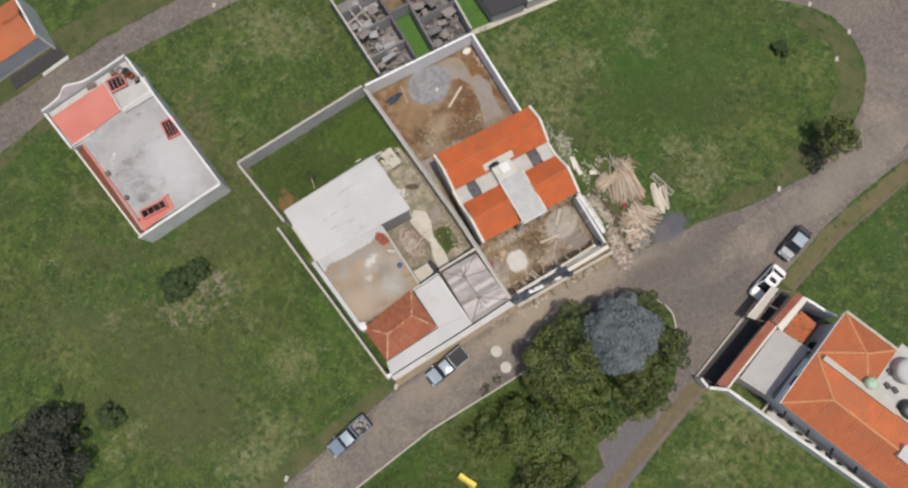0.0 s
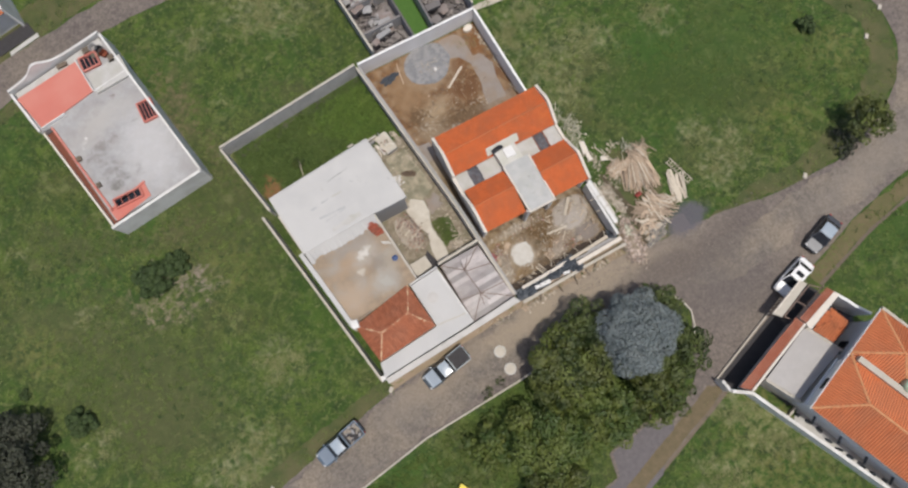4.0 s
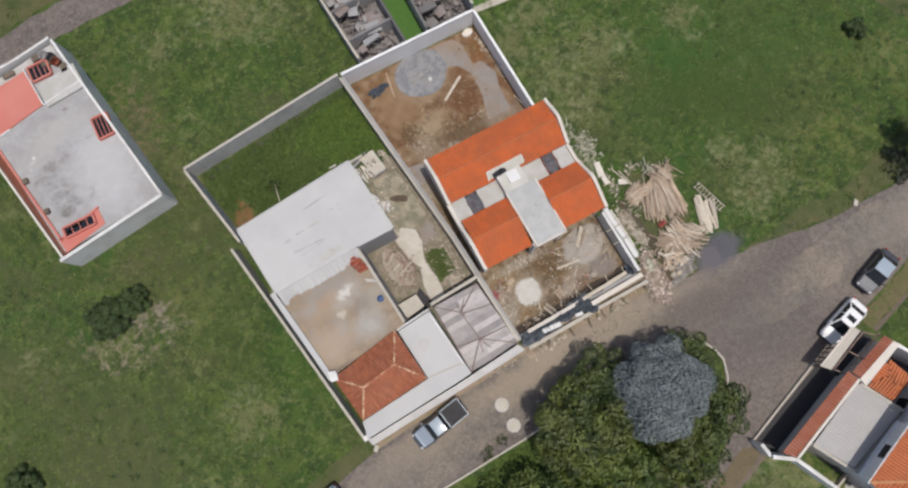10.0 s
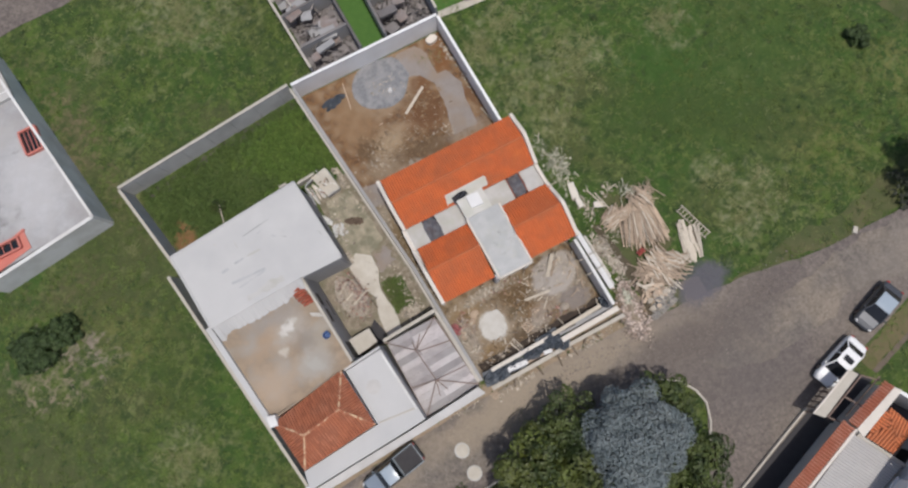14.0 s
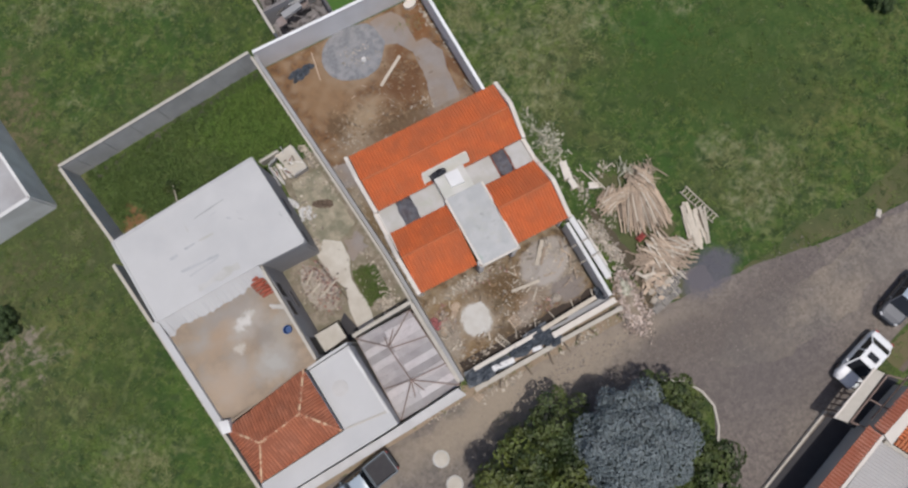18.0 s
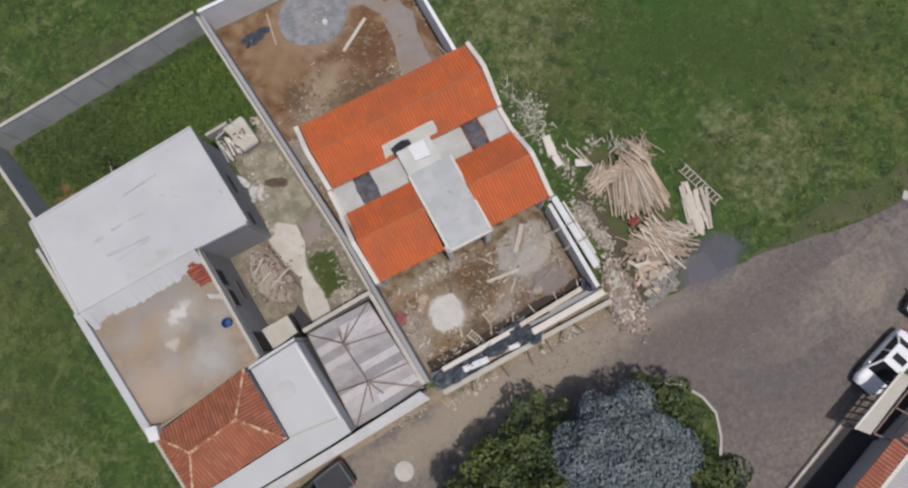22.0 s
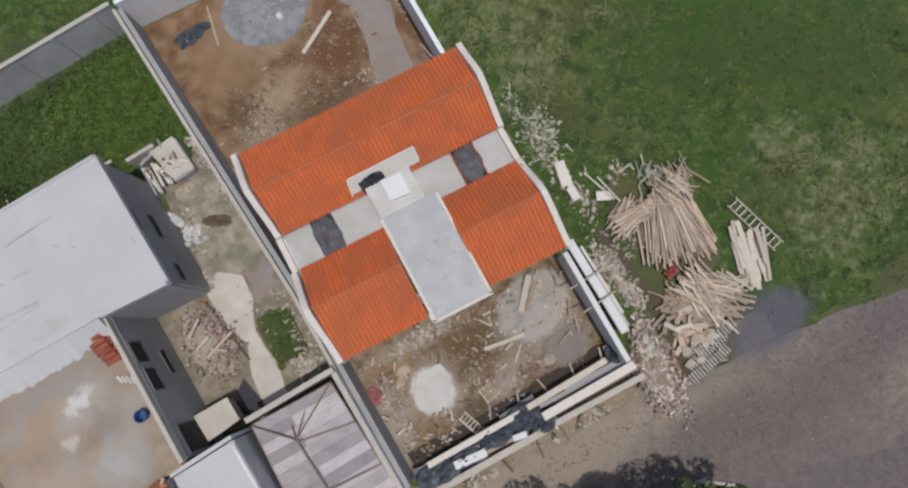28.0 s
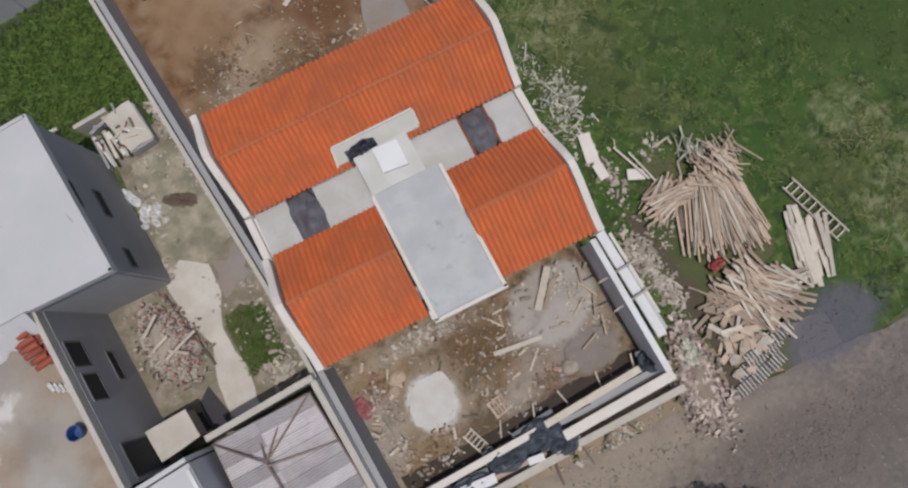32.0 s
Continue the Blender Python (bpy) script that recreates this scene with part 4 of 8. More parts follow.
def gable_parapet(x0, x1, ys, zs, w=0.28):
    """A side parapet that climbs over the ridge in a soft bell curve."""
    bm = bmesh.new()
    n = 14
    prev = None
    for i in range(n + 1):
        f = i / n
        y = ys[0] + (ys[2] - ys[0]) * f
        fm = (ys[1] - ys[0]) / (ys[2] - ys[0])
        k = f / fm if f < fm else (1 - f) / (1 - fm)
        k = k * k * (3 - 2 * k) * 0.55 + k * 0.45
        base = zs[0] + (zs[2] - zs[0]) * f
        z = base + (zs[1] - (zs[0] + (zs[2] - zs[0]) * fm)) * k
        x = x0 + (x1 - x0) * f
        ring = [bm.verts.new(v) for v in ((x - w / 2, y, 3.0), (x + w / 2, y, 3.0), (x + w / 2, y, z), (x - w / 2, y, z))]
        if prev:
            for j in range(4):
                bm.faces.new((prev[j], prev[(j + 1) % 4], ring[(j + 1) % 4], ring[j]))
        else:
            bm.faces.new(ring)
        prev = ring
    bm.faces.new(prev[::-1])
    bmesh.ops.recalc_face_normals(bm, faces=bm.faces[:])
    return wpart("parapet", bm, M_PARAPET, house, "cream painted gable parapet")


YB, YR, YF = -0.05, -2.2, -4.35
BACK = 5.0
Y2B, Y2R, Y2F = -6.15, -8.2, -10.85
for xa, xb in ((0.0, 0.12), (11.72, 11.78)):
    gable_parapet(xa, xb, (YB, YR, YF), (BACK + 0.22, RIDGE + 0.45, EAVE + 0.15))
    gable_parapet(xa + 0.05, xb + 0.15, (Y2B, Y2R, Y2F), (EAVE + 0.1, RIDGE + 0.1, EAVE + 0.1))
    wpart("parapet", prism([(xa - 0.12, YF + 0.05), (xa + 0.16, YF + 0.05), (xa + 0.22, Y2B - 0.05), (xa - 0.06, Y2B - 0.05)], 3.0, SLAB + 0.22), M_PARAPET, house)

slope(house, (0.2, -0.1, BACK), (11.6, -0.1, BACK), (11.65, YR, RIDGE), (0.25, YR, RIDGE), M_TILE, M_TILEBED)
slope(house, (0.3, YF + 0.1, EAVE - 0.1), (11.65, YF + 0.1, EAVE - 0.1), (11.65, YR, RIDGE), (0.25, YR, RIDGE), M_TILE, M_TILEBED)
ridge_caps(house, (0.25, YR, RIDGE - 0.05), (11.65, YR, RIDGE - 0.05), M_TILERIDGE, 0.27)
for x0, x1 in ((0.35, 4.7), (7.65, 11.75)):
    slope(house, (x0, Y2B, EAVE), (x1, Y2B, EAVE), (x1, Y2R, RIDGE - 0.2), (x0, Y2R, RIDGE - 0.2), M_TILE, M_TILEBED)
    slope(house, (x0, Y2F + 0.1, EAVE - 0.1), (x1, Y2F + 0.1, EAVE - 0.1), (x1, Y2R, RIDGE - 0.2), (x0, Y2R, RIDGE - 0.2), M_TILE, M_TILEBED)
    wpart("fascia", wall_line((x0, Y2F + 0.3), (x1, Y2F + 0.3), 0.1, EAVE - 0.34, EAVE - 0.12), M_PARAPET, house)
    ridge_caps(house, (x0, Y2R, RIDGE - 0.25), (x1, Y2R, RIDGE - 0.25), M_TILERIDGE, 0.27)

# flat slabs between the tiled blocks
for x0, x1 in ((0.25, 1.6), (2.75, 4.75), (7.4, 9.15), (10.25, 11.7)):
    wpart("roof_slab", prism([(x0, YF + 0.3), (x1, YF + 0.3), (x1, Y2B - 0.1), (x0, Y2B - 0.1)], SLAB - 0.2, SLAB), M_CEMENT, house, "flat grey cement slab")
wpart("roof_slab", prism([(4.75, YF + 0.25), (7.4, YF + 0.25), (7.4, Y2B + 0.1), (4.75, Y2B + 0.1)], SLAB - 0.2, SLAB + 0.1), M_CEMENT, house)
wpart("roof_slab", prism([(4.2, -3.45), (7.6, -3.42), (7.6, YF + 0.25), (4.1, YF + 0.25)], SLAB - 0.2, [4.87, 4.87, 4.42, 4.42]), M_DECK, house, "flat pale deck cut into the tiled slope")
wpart("roof_slab", prism([(4.8, -5.9), (7.6, -5.9), (7.7, -11.1), (4.95, -11.1)], FLAT - 0.3, FLAT), M_BLOTCH, house, "flat grey cement roof with dark blotches over the entrance")
for p, q in (((4.8, -5.95), (4.95, -11.15)), ((7.6, -5.95), (7.72, -11.15)), ((4.85, -11.15), (7.8, -11.15))):
    wpart("roof_edge", wall_line(p, q, 0.14, FLAT - 0.3, FLAT + 0.1), M_PARAPET, house)
for x in (4.95, 7.6):
    wpart("pillar", wall_line((x, -10.7), (x, -11.05), 0.35, 0.0, FLAT - 0.3), M_WHITE, house)
for x0, x1, y0, y1 in ((1.6, 2.75, YF + 0.2, Y2B - 0.3), (9.15, 10.25, YF + 0.3, Y2B + 0.1)):
    sheet = heap((x0 + x1) / 2, (y0 + y1) / 2, (x1 - x0) / 2 + 0.12, (y0 - y1) / 2 + 0.12, 0.16, n=26, rough=0.35, z0=SLAB - 0.1, power=0.18)
    wpart("cover_sheet", sheet, M_COVER, house, "wrinkled blue-black plastic over a light well")
for x in (9.12, 10.22):
    wpart("well_kerb", bar((x, YF + 0.25, SLAB + 0.03), (x, Y2B - 0.1, SLAB + 0.03), 0.09, 0.08), M_RUST, house, "rust-red edge of a light well")
wpart("roof_box", prism([(4.75, -4.25), (7.0, -4.15), (7.05, -5.88), (4.82, -5.88)], SLAB + 0.1, FLAT - 0.05), M_DECK, house, "pale plastered block beside the hatch")
for p, q in (((4.2, -3.5), (7.6, -3.47)), ((4.17, -3.5), (4.07, -4.2)), ((7.62, -3.5), (7.62, -4.0))):
    wpart("deck_edge", bar((*p, 4.87 if p[1] > -3.6 else 4.8), (*q, (4.87 if q[1] > -3.6 else 4.46)), 0.06, 0.04), M_PARAPET, house)
wpart("roof_hatch", prism([(5.55, -4.28), (6.55, -4.36), (6.55, -5.42), (5.56, -5.33)], FLAT - 0.05, FLAT + 0.14), M_FRESHWHITE, house, "raised white hatch cover")
tagged(part("plastic_bag", heap(5.2, -4.0, 0.62, 0.32, 0.3, 0.12, n=20, rough=1.4, z0=4.7, power=0.4), M_BLACK), "crumpled black plastic bag on the roof deck", "bag")

# ---- white-roofed neighbour ----
nb = thing("house", -11.0, -1.0, 0, "grey cement house with a white coated flat roof and tan terrace", "house")
WR = 5.1
wpart("roof", prism([(-17.0, 1.95), (-5.95, 2.95), (-5.1, -4.1), (-8.5, -4.1), (-16.3, -4.5)], WR - 0.25, WR), M_ROOFWHITE, nb, "white coated flat roof with scuffs")
for p, q in (((-17.05, 2.0), (-5.9, 3.0)), ((-5.9, 3.05), (-5.05, -4.15)), ((-17.0, 2.0), (-16.3, -4.5)), ((-5.0, -4.1), (-8.4, -4.1))):
    wpart("roof_edge", wall_line(p, q, 0.14, WR - 0.3, WR + 0.06), M_ROOFWHITE, nb)
for p, q in (((-16.8, 1.8), (-6.1, 2.8)), ((-6.0, 2.8), (-5.35, -3.95)), ((-16.8, 1.8), (-16.1, -4.4)), ((-5.35, -3.95), (-8.6, -3.95))):
    wpart("wall", wall_line(p, q, 0.2, 0.0, WR - 0.25), M_GREYWALL, nb)
TR = 4.2
wpart("terrace", prism([(-16.4, -4.4), (-8.6, -4.1), (-7.9, -11.6), (-15.6, -12.6)], TR - 0.3, TR), M_TERRACE, nb, "tan screeded terrace roof, stained")
wpart("wall", wall_line((-8.6, -4.0), (-7.85, -11.5), 0.2, 0.0, TR - 0.02), M_GREYWALL, nb, "dark grey cement wall with windows")
wpart("terrace_edge", wall_line((-8.62, -4.05), (-7.85, -11.55), 0.2, TR, TR + 0.42), M_CAP, nb)
wpart("terrace_edge", wall_line((-16.75, -4.2), (-15.3, -13.0), 0.45, 0.0, TR + 0.3), M_ROOFWHITE, nb, "white side parapet of the terrace")
wpart("flat_roof", prism([(-8.7, -12.0), (-5.6, -11.7), (-4.85, -17.86), (-6.3, -18.0), (-14.8, -18.62), (-14.6, -17.2), (-8.2, -16.6)], 0.0, TR - 0.1), M_ROOFWHITE, nb, "white flat roof over the front rooms")
wpart("under_hip", prism([(-15.0, -13.0), (-8.9, -11.9), (-8.3, -16.5), (-14.4, -17.1)], 0.0, TR), M_WHITE, nb)
hA, hB, hC, hD = (-15.1, -13.0, 4.5), (-8.9, -11.8, 4.5), (-8.3, -16.5, 4.5), (-14.4, -17.1, 4.5)
rW, rE = (-13.0, -14.8, 5.7), (-10.0, -14.3, 5.7)
slope(nb, hA, hB, rE, rW, M_OLDTILE, M_OLDBED)
slope(nb, hC, hD, rW, rE, M_OLDTILE, M_OLDBED)
slope(nb, hB, hC, rE, rE, M_OLDTILE, M_OLDBED)
slope(nb, hD, hA, rW, rW, M_OLDTILE, M_OLDBED)
for p, q in ((rW, rE), (hA, rW), (hD, rW), (hB, rE), (hC, rE)):
    ridge_caps(nb, p, q, M_MORTAR, 0.17)


# ---- neighbour: windows, marks, fittings ----
def flat(name, pts, z0, z1, material, owner, label=""):
    return wpart(name, prism(pts, z0, z1), material, owner, label)


def wall_window(owner, p, q, f0, f1, z0, z1, out=0.115, depth=0.1):
    """A dark window with its own frame in a wall that runs p to q; it stands just proud of the face on its left side."""
    p, q = Vector((*p, 0)), Vector((*q, 0))
    d = (q - p).normalized()
    s = Vector((-d.y, d.x, 0))
    a, b = p.lerp(q, f0) + s * out, p.lerp(q, f1) + s * out
    w = wpart("window", bar(a.lerp(b, 0.0) + Vector((0, 0, (z0 + z1) / 2)), b + Vector((0, 0, (z0 + z1) / 2)), 0.03, z1 - z0), M_DARKIN, owner, "dark window opening")
    bm = bmesh.new()
    for z in (z0, z1):
        bar(a + Vector((0, 0, z)), b + Vector((0, 0, z)), 0.06, 0.06, bm)
    for e in (a, b):
        bar(e + Vector((0, 0, z0)), e + Vector((0, 0, z1)), 0.06, 0.06, bm, up=(0, 1, 0))
    fr = part("window_frame", bm, M_RUIN)
    fr.parent = w
    return w


# windows of the grey courtyard walls
for f0, f1, z0, z1 in ((0.195, 0.34, 2.95, 4.0), (0.385, 0.54, 2.9, 3.9), (0.265, 0.44, 1.2, 1.68), (0.79, 0.98, 1.2, 3.7)):
    wall_window(nb, (-8.6, -4.0), (-7.85, -11.5), f0, f1, z0, z1)
for f0, f1, z0, z1 in ((0.39, 0.57, 4.3, 4.75), (0.39, 0.58, 2.45, 2.95), (0.82, 0.95, 2.6, 3.05)):
    wall_window(nb, (-6.0, 2.8), (-5.35, -3.95), f0, f1, z0, z1)
# scuffs and a grey repaired strip on the white roof
rs = random.Random(5)
for (x0, y0), (x1, y1), w, m in (((-11.25, 0.95), (-8.9, 1.28), 0.1, M_GREYWALL), ((-12.05, 1.05), (-12.0, 0.35), 0.16, M_CEMENT), ((-12.7, -0.7), (-11.9, -0.62), 0.14, M_SCUFF), ((-11.6, -0.62), (-10.5, -0.6), 0.1, M_CEMENT),
                                 ((-13.9, -0.9), (-13.3, -0.84), 0.16, M_SCUFF), ((-13.5, -2.0), (-10.75, -2.12), 0.17, M_SCUFF), ((-13.1, -2.6), (-10.85, -2.3), 0.09, M_SCUFF), ((-12.9, -3.4), (-9.8, -3.25), 0.5, M_CEMENT),
                                 ((-8.5, -0.42), (-7.9, -0.95), 0.14, M_GREYWALL), ((-13.6, 1.5), (-13.4, 1.15), 0.16, M_PATH), ((-8.42, 0.18), (-8.3, -0.1), 0.12, M_SCUFF), ((-9.25, 0.02), (-8.95, -0.18), 0.16, M_SCUFF), ((-5.85, -1.3), (-5.75, -1.7), 0.1, M_GREYWALL),
                                 ((-5.5, -2.0), (-5.4, -2.4), 0.12, M_GREYWALL), ((-11.2, 0.1), (-10.4, 0.2), 0.05, M_CEMENT), ((-10.2, 0.6), (-9.7, 0.7), 0.05, M_SCUFF)):
    wpart("scuff", rough_sheet([(x0, y0), (x1, y1), (x1 + 0.05, y1 - w), (x0 + 0.05, y0 - w)], WR + 0.005, 0.15, edge=w * 0.5, seed=x0), m, nb, "grey scuff on the roof coating")
# ragged edge where the white coating was rolled over the tan screed
bm = bmesh.new()
prev = None
for i in range(61):
    f = i / 60
    x, y = -16.25 + 7.65 * f, -4.5 + 0.38 * f
    low = 0.95 + 0.3 * noise.fractal(Vector((x * 0.9, 2.0, 0.3)), 0.6, 2.0, 4)
    ring = [bm.verts.new(v) for v in ((x, y + 0.1, WR - 0.004), (x, y - low, TR + 0.03), (x, y - low, TR - 0.1), (x, y + 0.1, TR - 0.1))]
    if prev:
        for k in range(4):
            bm.faces.new((prev[k], prev[(k + 1) % 4], ring[(k + 1) % 4], ring[k]))
    else:
        bm.faces.new(ring)
    prev = ring
bm.faces.new(prev[::-1])
bmesh.ops.recalc_face_normals(bm, faces=bm.faces[:])
wpart("coated_ramp", bm, M_ROOFWHITE, nb, "white coating run down onto the terrace")
wpart("terrace_edge", wall_line((-15.5, -12.75), (-8.0, -11.6), 0.16, TR, TR + 0.12), M_TERRACE, nb)
# stacked spare tiles and a bucket on the terrace
stack = thing("tile_stack", -9.3, -5.35, TR, "stacked dark red clay tiles on the terrace", "tiles")
me = tile_mesh("tile", 0.45, 0.24, 0.1, mat("stacked_red_tile", (0.34, 0.082, 0.046), (0.24, 0.060, 0.034), rough=0.8, scale=2.0, vary=0.2))
for i in range(7):
    for j in range(4):
        t = new("tile", me)
        t.parent = stack
        t.matrix_basis = pose(-0.75 + 0.19 * j + 0.1 * i + rs.uniform(-.03, .03), 0.95 - 0.27 * i, 0.05 + 0.07 * (j % 3), 0, rs.uniform(-6, 6), 97 + rs.uniform(-5, 5))
for i in range(4):
    tagged(part("roof_tile", bar((-9.2 + 0.18 * i, -6.75 - 0.1 * i, TR + 0.06), (-9.05 + 0.18 * i, -7.1 - 0.1 * i, TR + 0.06), 0.16, 0.1), M_LIME), "pale broken tile on the terrace", "tile", "broken tiles")


def tub(name, x, y, z, r, h, material, label, category):
    t = thing(name, x, y, z, label, category)
    bm = bmesh.new()
    n = 20
    rings = [[bm.verts.new((k * math.cos(6.2832 * i / n), k * math.sin(6.2832 * i / n), zz)) for i in range(n)] for k, zz in ((r * 0.82, 0), (r, h), (r * 0.93, h), (r * 0.78, 0.04))]
    bm.faces.new(rings[0][::-1])
    for a, b in zip(rings, rings[1:]):
        for i in range(n):
            bm.faces.new((a[i], a[(i + 1) % n], b[(i + 1) % n], b[i]))
    bm.faces.new(rings[-1])
    part("tub", bm, material, t)
    bm = bmesh.new()
    for i in range(n):
        a, b = 6.2832 * i / n, 6.2832 * (i + 1) / n
        bar((r * math.cos(a), r * math.sin(a), h), (r * math.cos(b), r * math.sin(b), h), 0.04, 0.04, bm)
    part("rim", bm, material, t)
    return t


tub("bucket", -8.75, -8.9, TR, 0.28, 0.4, M_BLUE, "blue plastic bucket on the terrace", "bucket")
# chimney block at the hip roof's corner, tank ring and upstand on the white roof
flat("chimney", [(-15.3, -12.3), (-14.65, -12.5), (-14.75, -13.3), (-15.35, -13.2)], 0.0, TR + 0.65, M_WHITE, nb)
flat("upstand", [(-5.75, -11.9), (-5.6, -11.9), (-5.0, -16.9), (-5.15, -16.9)], TR - 0.1, TR + 0.04, M_WHITE, nb)
flat("upstand", [(-8.1, -16.5), (-5.2, -16.75), (-5.2, -16.85), (-8.1, -16.6)], TR - 0.1, TR - 0.04, M_CAP, nb)
flat("upstand", [(-8.75, -11.75), (-5.6, -11.45), (-5.6, -11.62), (-8.75, -11.95)], 0, TR + 0.03, M_ROOFWHITE, nb)
disc = [(-7.3 + 0.55 * math.cos(i * 0.314), -14.0 + 0.55 * math.sin(i * 0.314)) for i in range(20)]
flat("tank_base", disc, TR - 0.1, TR - 0.04, M_CANOPY, nb, "round white tank footing")
# front canopy slab and street wall
flat("canopy", [(-14.9, -18.75), (-11.0, -18.46), (-6.3, -18.15), (-0.3, -17.6), (0.05, -18.25), (-14.75, -19.3)], 3.6, 3.75, M_CANOPY, nb, "long concrete canopy along the street")
flat("street_wall", [(-14.85, -18.85), (-0.3, -17.72), (-0.3, -17.92), (-14.85, -19.05)], 0, 3.6, M_WHITE, nb)
flat("corner_post", [(-15.3, -18.3), (-14.7, -18.4), (-14.7, -18.75), (-15.3, -18.75)], 0, 3.3, M_WHITE, nb)
flat("side_strip", [(-17.9, 1.6), (-17.2, 1.6), (-15.5, -13), (-15.9, -13)], 0.0, 0.4, M_PATH, nb, "narrow concrete side passage")

# ---- carport ----
cp = thing("carport", -2.8, -14.5, 0, "carport with weathered pale sheets on a rusty steel frame", "carport")
CZ = 2.7
cA, cB, cC, cD = (Vector(v) for v in ((-5.15, -11.45, CZ), (-0.95, -11.35, CZ), (-0.15, -17.5, CZ), (-4.8, -17.85, CZ)))
k1, k2 = Vector((-3.3, -13.0, CZ + 0.55)), Vector((-2.9, -15.7, CZ + 0.55))


def sheet_quad(p0, p1, p2, p3, n, dz):
    """Corrugated sheets side by side, each with its own ridges."""
    for i in range(n):
        bm = bmesh.new()
        prev = None
        for k in range(11):
            f = (i + 0.01 + 0.98 * k / 10) / n
            h = Vector((0, 0, dz + 0.015 * (i % 2) + (0.03 if k % 2 else 0.0)))
            ring = [bm.verts.new(v) for v in (p0.lerp(p3, f) + h, p1.lerp(p2, f) + h, p1.lerp(p2, f) + h - Vector((0, 0, 0.01)), p0.lerp(p3, f) + h - Vector((0, 0, 0.01)))]
            if prev:
                for c in range(4):
                    bm.faces.new((prev[c], prev[(c + 1) % 4], ring[(c + 1) % 4], ring[c]))
            prev = ring
        bmesh.ops.recalc_face_normals(bm, faces=bm.faces[:])
        wpart("roof_sheet", bm, M_SHEET, cp)


mN, mS = cA.lerp(cB, 0.47) + Vector((0, 0, 0.4)), cD.lerp(cC, 0.45) + Vector((0, 0, 0.4))
sheet_quad(cA, mN, mS, cD, 12, 0.0)
sheet_quad(cB, mN, mS, cC, 12, 0.0)
lift = Vector((0, 0, 0.07))
for p, q in ((k1, k2), (cA, k1), (cB, k1), (cC, k2), (cD, k2), (cA.lerp(cB, .45), k1), (cA.lerp(cB, .75), k1), (cD.lerp(cC, .3), k2), (cD.lerp(cC, .6), k2),
             (cB.lerp(cC, .35), k1.lerp(k2, 0.05)), (cB.lerp(cC, .72), k2), (cA.lerp(cD, .62), k2)):
    wpart("rafter", bar(p + lift, q + lift, 0.07, 0.07), M_STEEL, cp)
for p, q in ((cA, cB), (cB, cC), (cC, cD), (cD, cA)):
    wpart("edge_beam", bar(p - lift, q - lift, 0.1, 0.1), M_STEEL, cp)
for c in (cA, cB, cC, cD):
    wpart("post", bar((c.x, c.y, 0), (c.x, c.y, CZ - 0.1), 0.1, 0.1, up=(0, 1, 0)), M_STEEL, cp)
plot_wall("wall_carport_north", (-5.3, -11.15), (-0.55, -10.85), 0.2, 2.78, M_BLOCK, "stained pale wall behind the carport", cap_mat=M_CAP)
plot_wall("wall_carport_east", (-0.6, -11.0), (-0.05, -17.3), 0.2, 2.75, M_WHITE, "white wall beside the carport", cap_mat=M_CAP)
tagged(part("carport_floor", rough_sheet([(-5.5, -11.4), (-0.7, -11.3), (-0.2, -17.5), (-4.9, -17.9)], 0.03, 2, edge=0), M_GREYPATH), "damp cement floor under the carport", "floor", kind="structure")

# ---- salmon-roofed house in the west ----
ph = thing("house", -29, 18, 0, "white walled house with salmon painted and stained grey flat roof", "house")
PZ = 2.6
flat("body", [(-26.0, 27.6), (-29.2, 27.2), (-36.6, 26.0), (-35.6, 20.9), (-34.6, 20.9), (-32.4, 8.4), (-22.6, 9.1)], 0.0, PZ, M_STAINED, ph, "stained grey flat roof over white walls")
for p, q, w in (((-25.95, 28.1), (-22.4, 9.0), 0.22), ((-22.4, 9.0), (-32.9, 7.7), 0.3), ((-36.9, 26.2), (-35.7, 20.9), 0.25)):
    wpart("parapet", wall_line(p, q, w, 0.0, PZ + 0.35), M_WHITE, ph, "white parapet wall")
wpart("parapet", wall_line((-35.7, 20.9), (-32.9, 7.75), 0.2, 0.0, 2.25), M_PARAPET, ph, "cream side wall")
flat("passage", [(-35.6, 20.7), (-34.4, 20.8), (-31.9, 8.2), (-32.8, 8.0)], 0.0, 2.0, mat("dark_rust_floor", (0.20, 0.066, 0.038), (0.14, 0.046, 0.028), scale=0.8, amount=0.6), ph, "dark rust red side passage")
flat("pink_roof", [(-36.6, 25.5), (-29.5, 26.5), (-29.0, 22.5), (-35.4, 21.2)], PZ + 0.004, PZ + 0.12, M_PINK, ph, "salmon painted roof")
flat("pink_roof", [(-32.5, 9.7), (-28.2, 10.7), (-28.1, 9.1), (-32.2, 8.2)], PZ + 0.004, PZ + 0.05, M_PINK, ph, "salmon painted roof")
for p, q in (((-34.5, 20.8), (-32.2, 9.4)), ((-32.3, 9.6), (-28.1, 10.8))):
    wpart("pink_edge", wall_line(p, q, 0.2, PZ, PZ + 0.16), M_PINK, ph)
flat("roof_slab", [(-28.8, 24.3), (-24.95, 24.9), (-24.75, 22.2), (-28.7, 21.9)], PZ + 0.004, PZ + 0.3, M_CEMENT, ph)
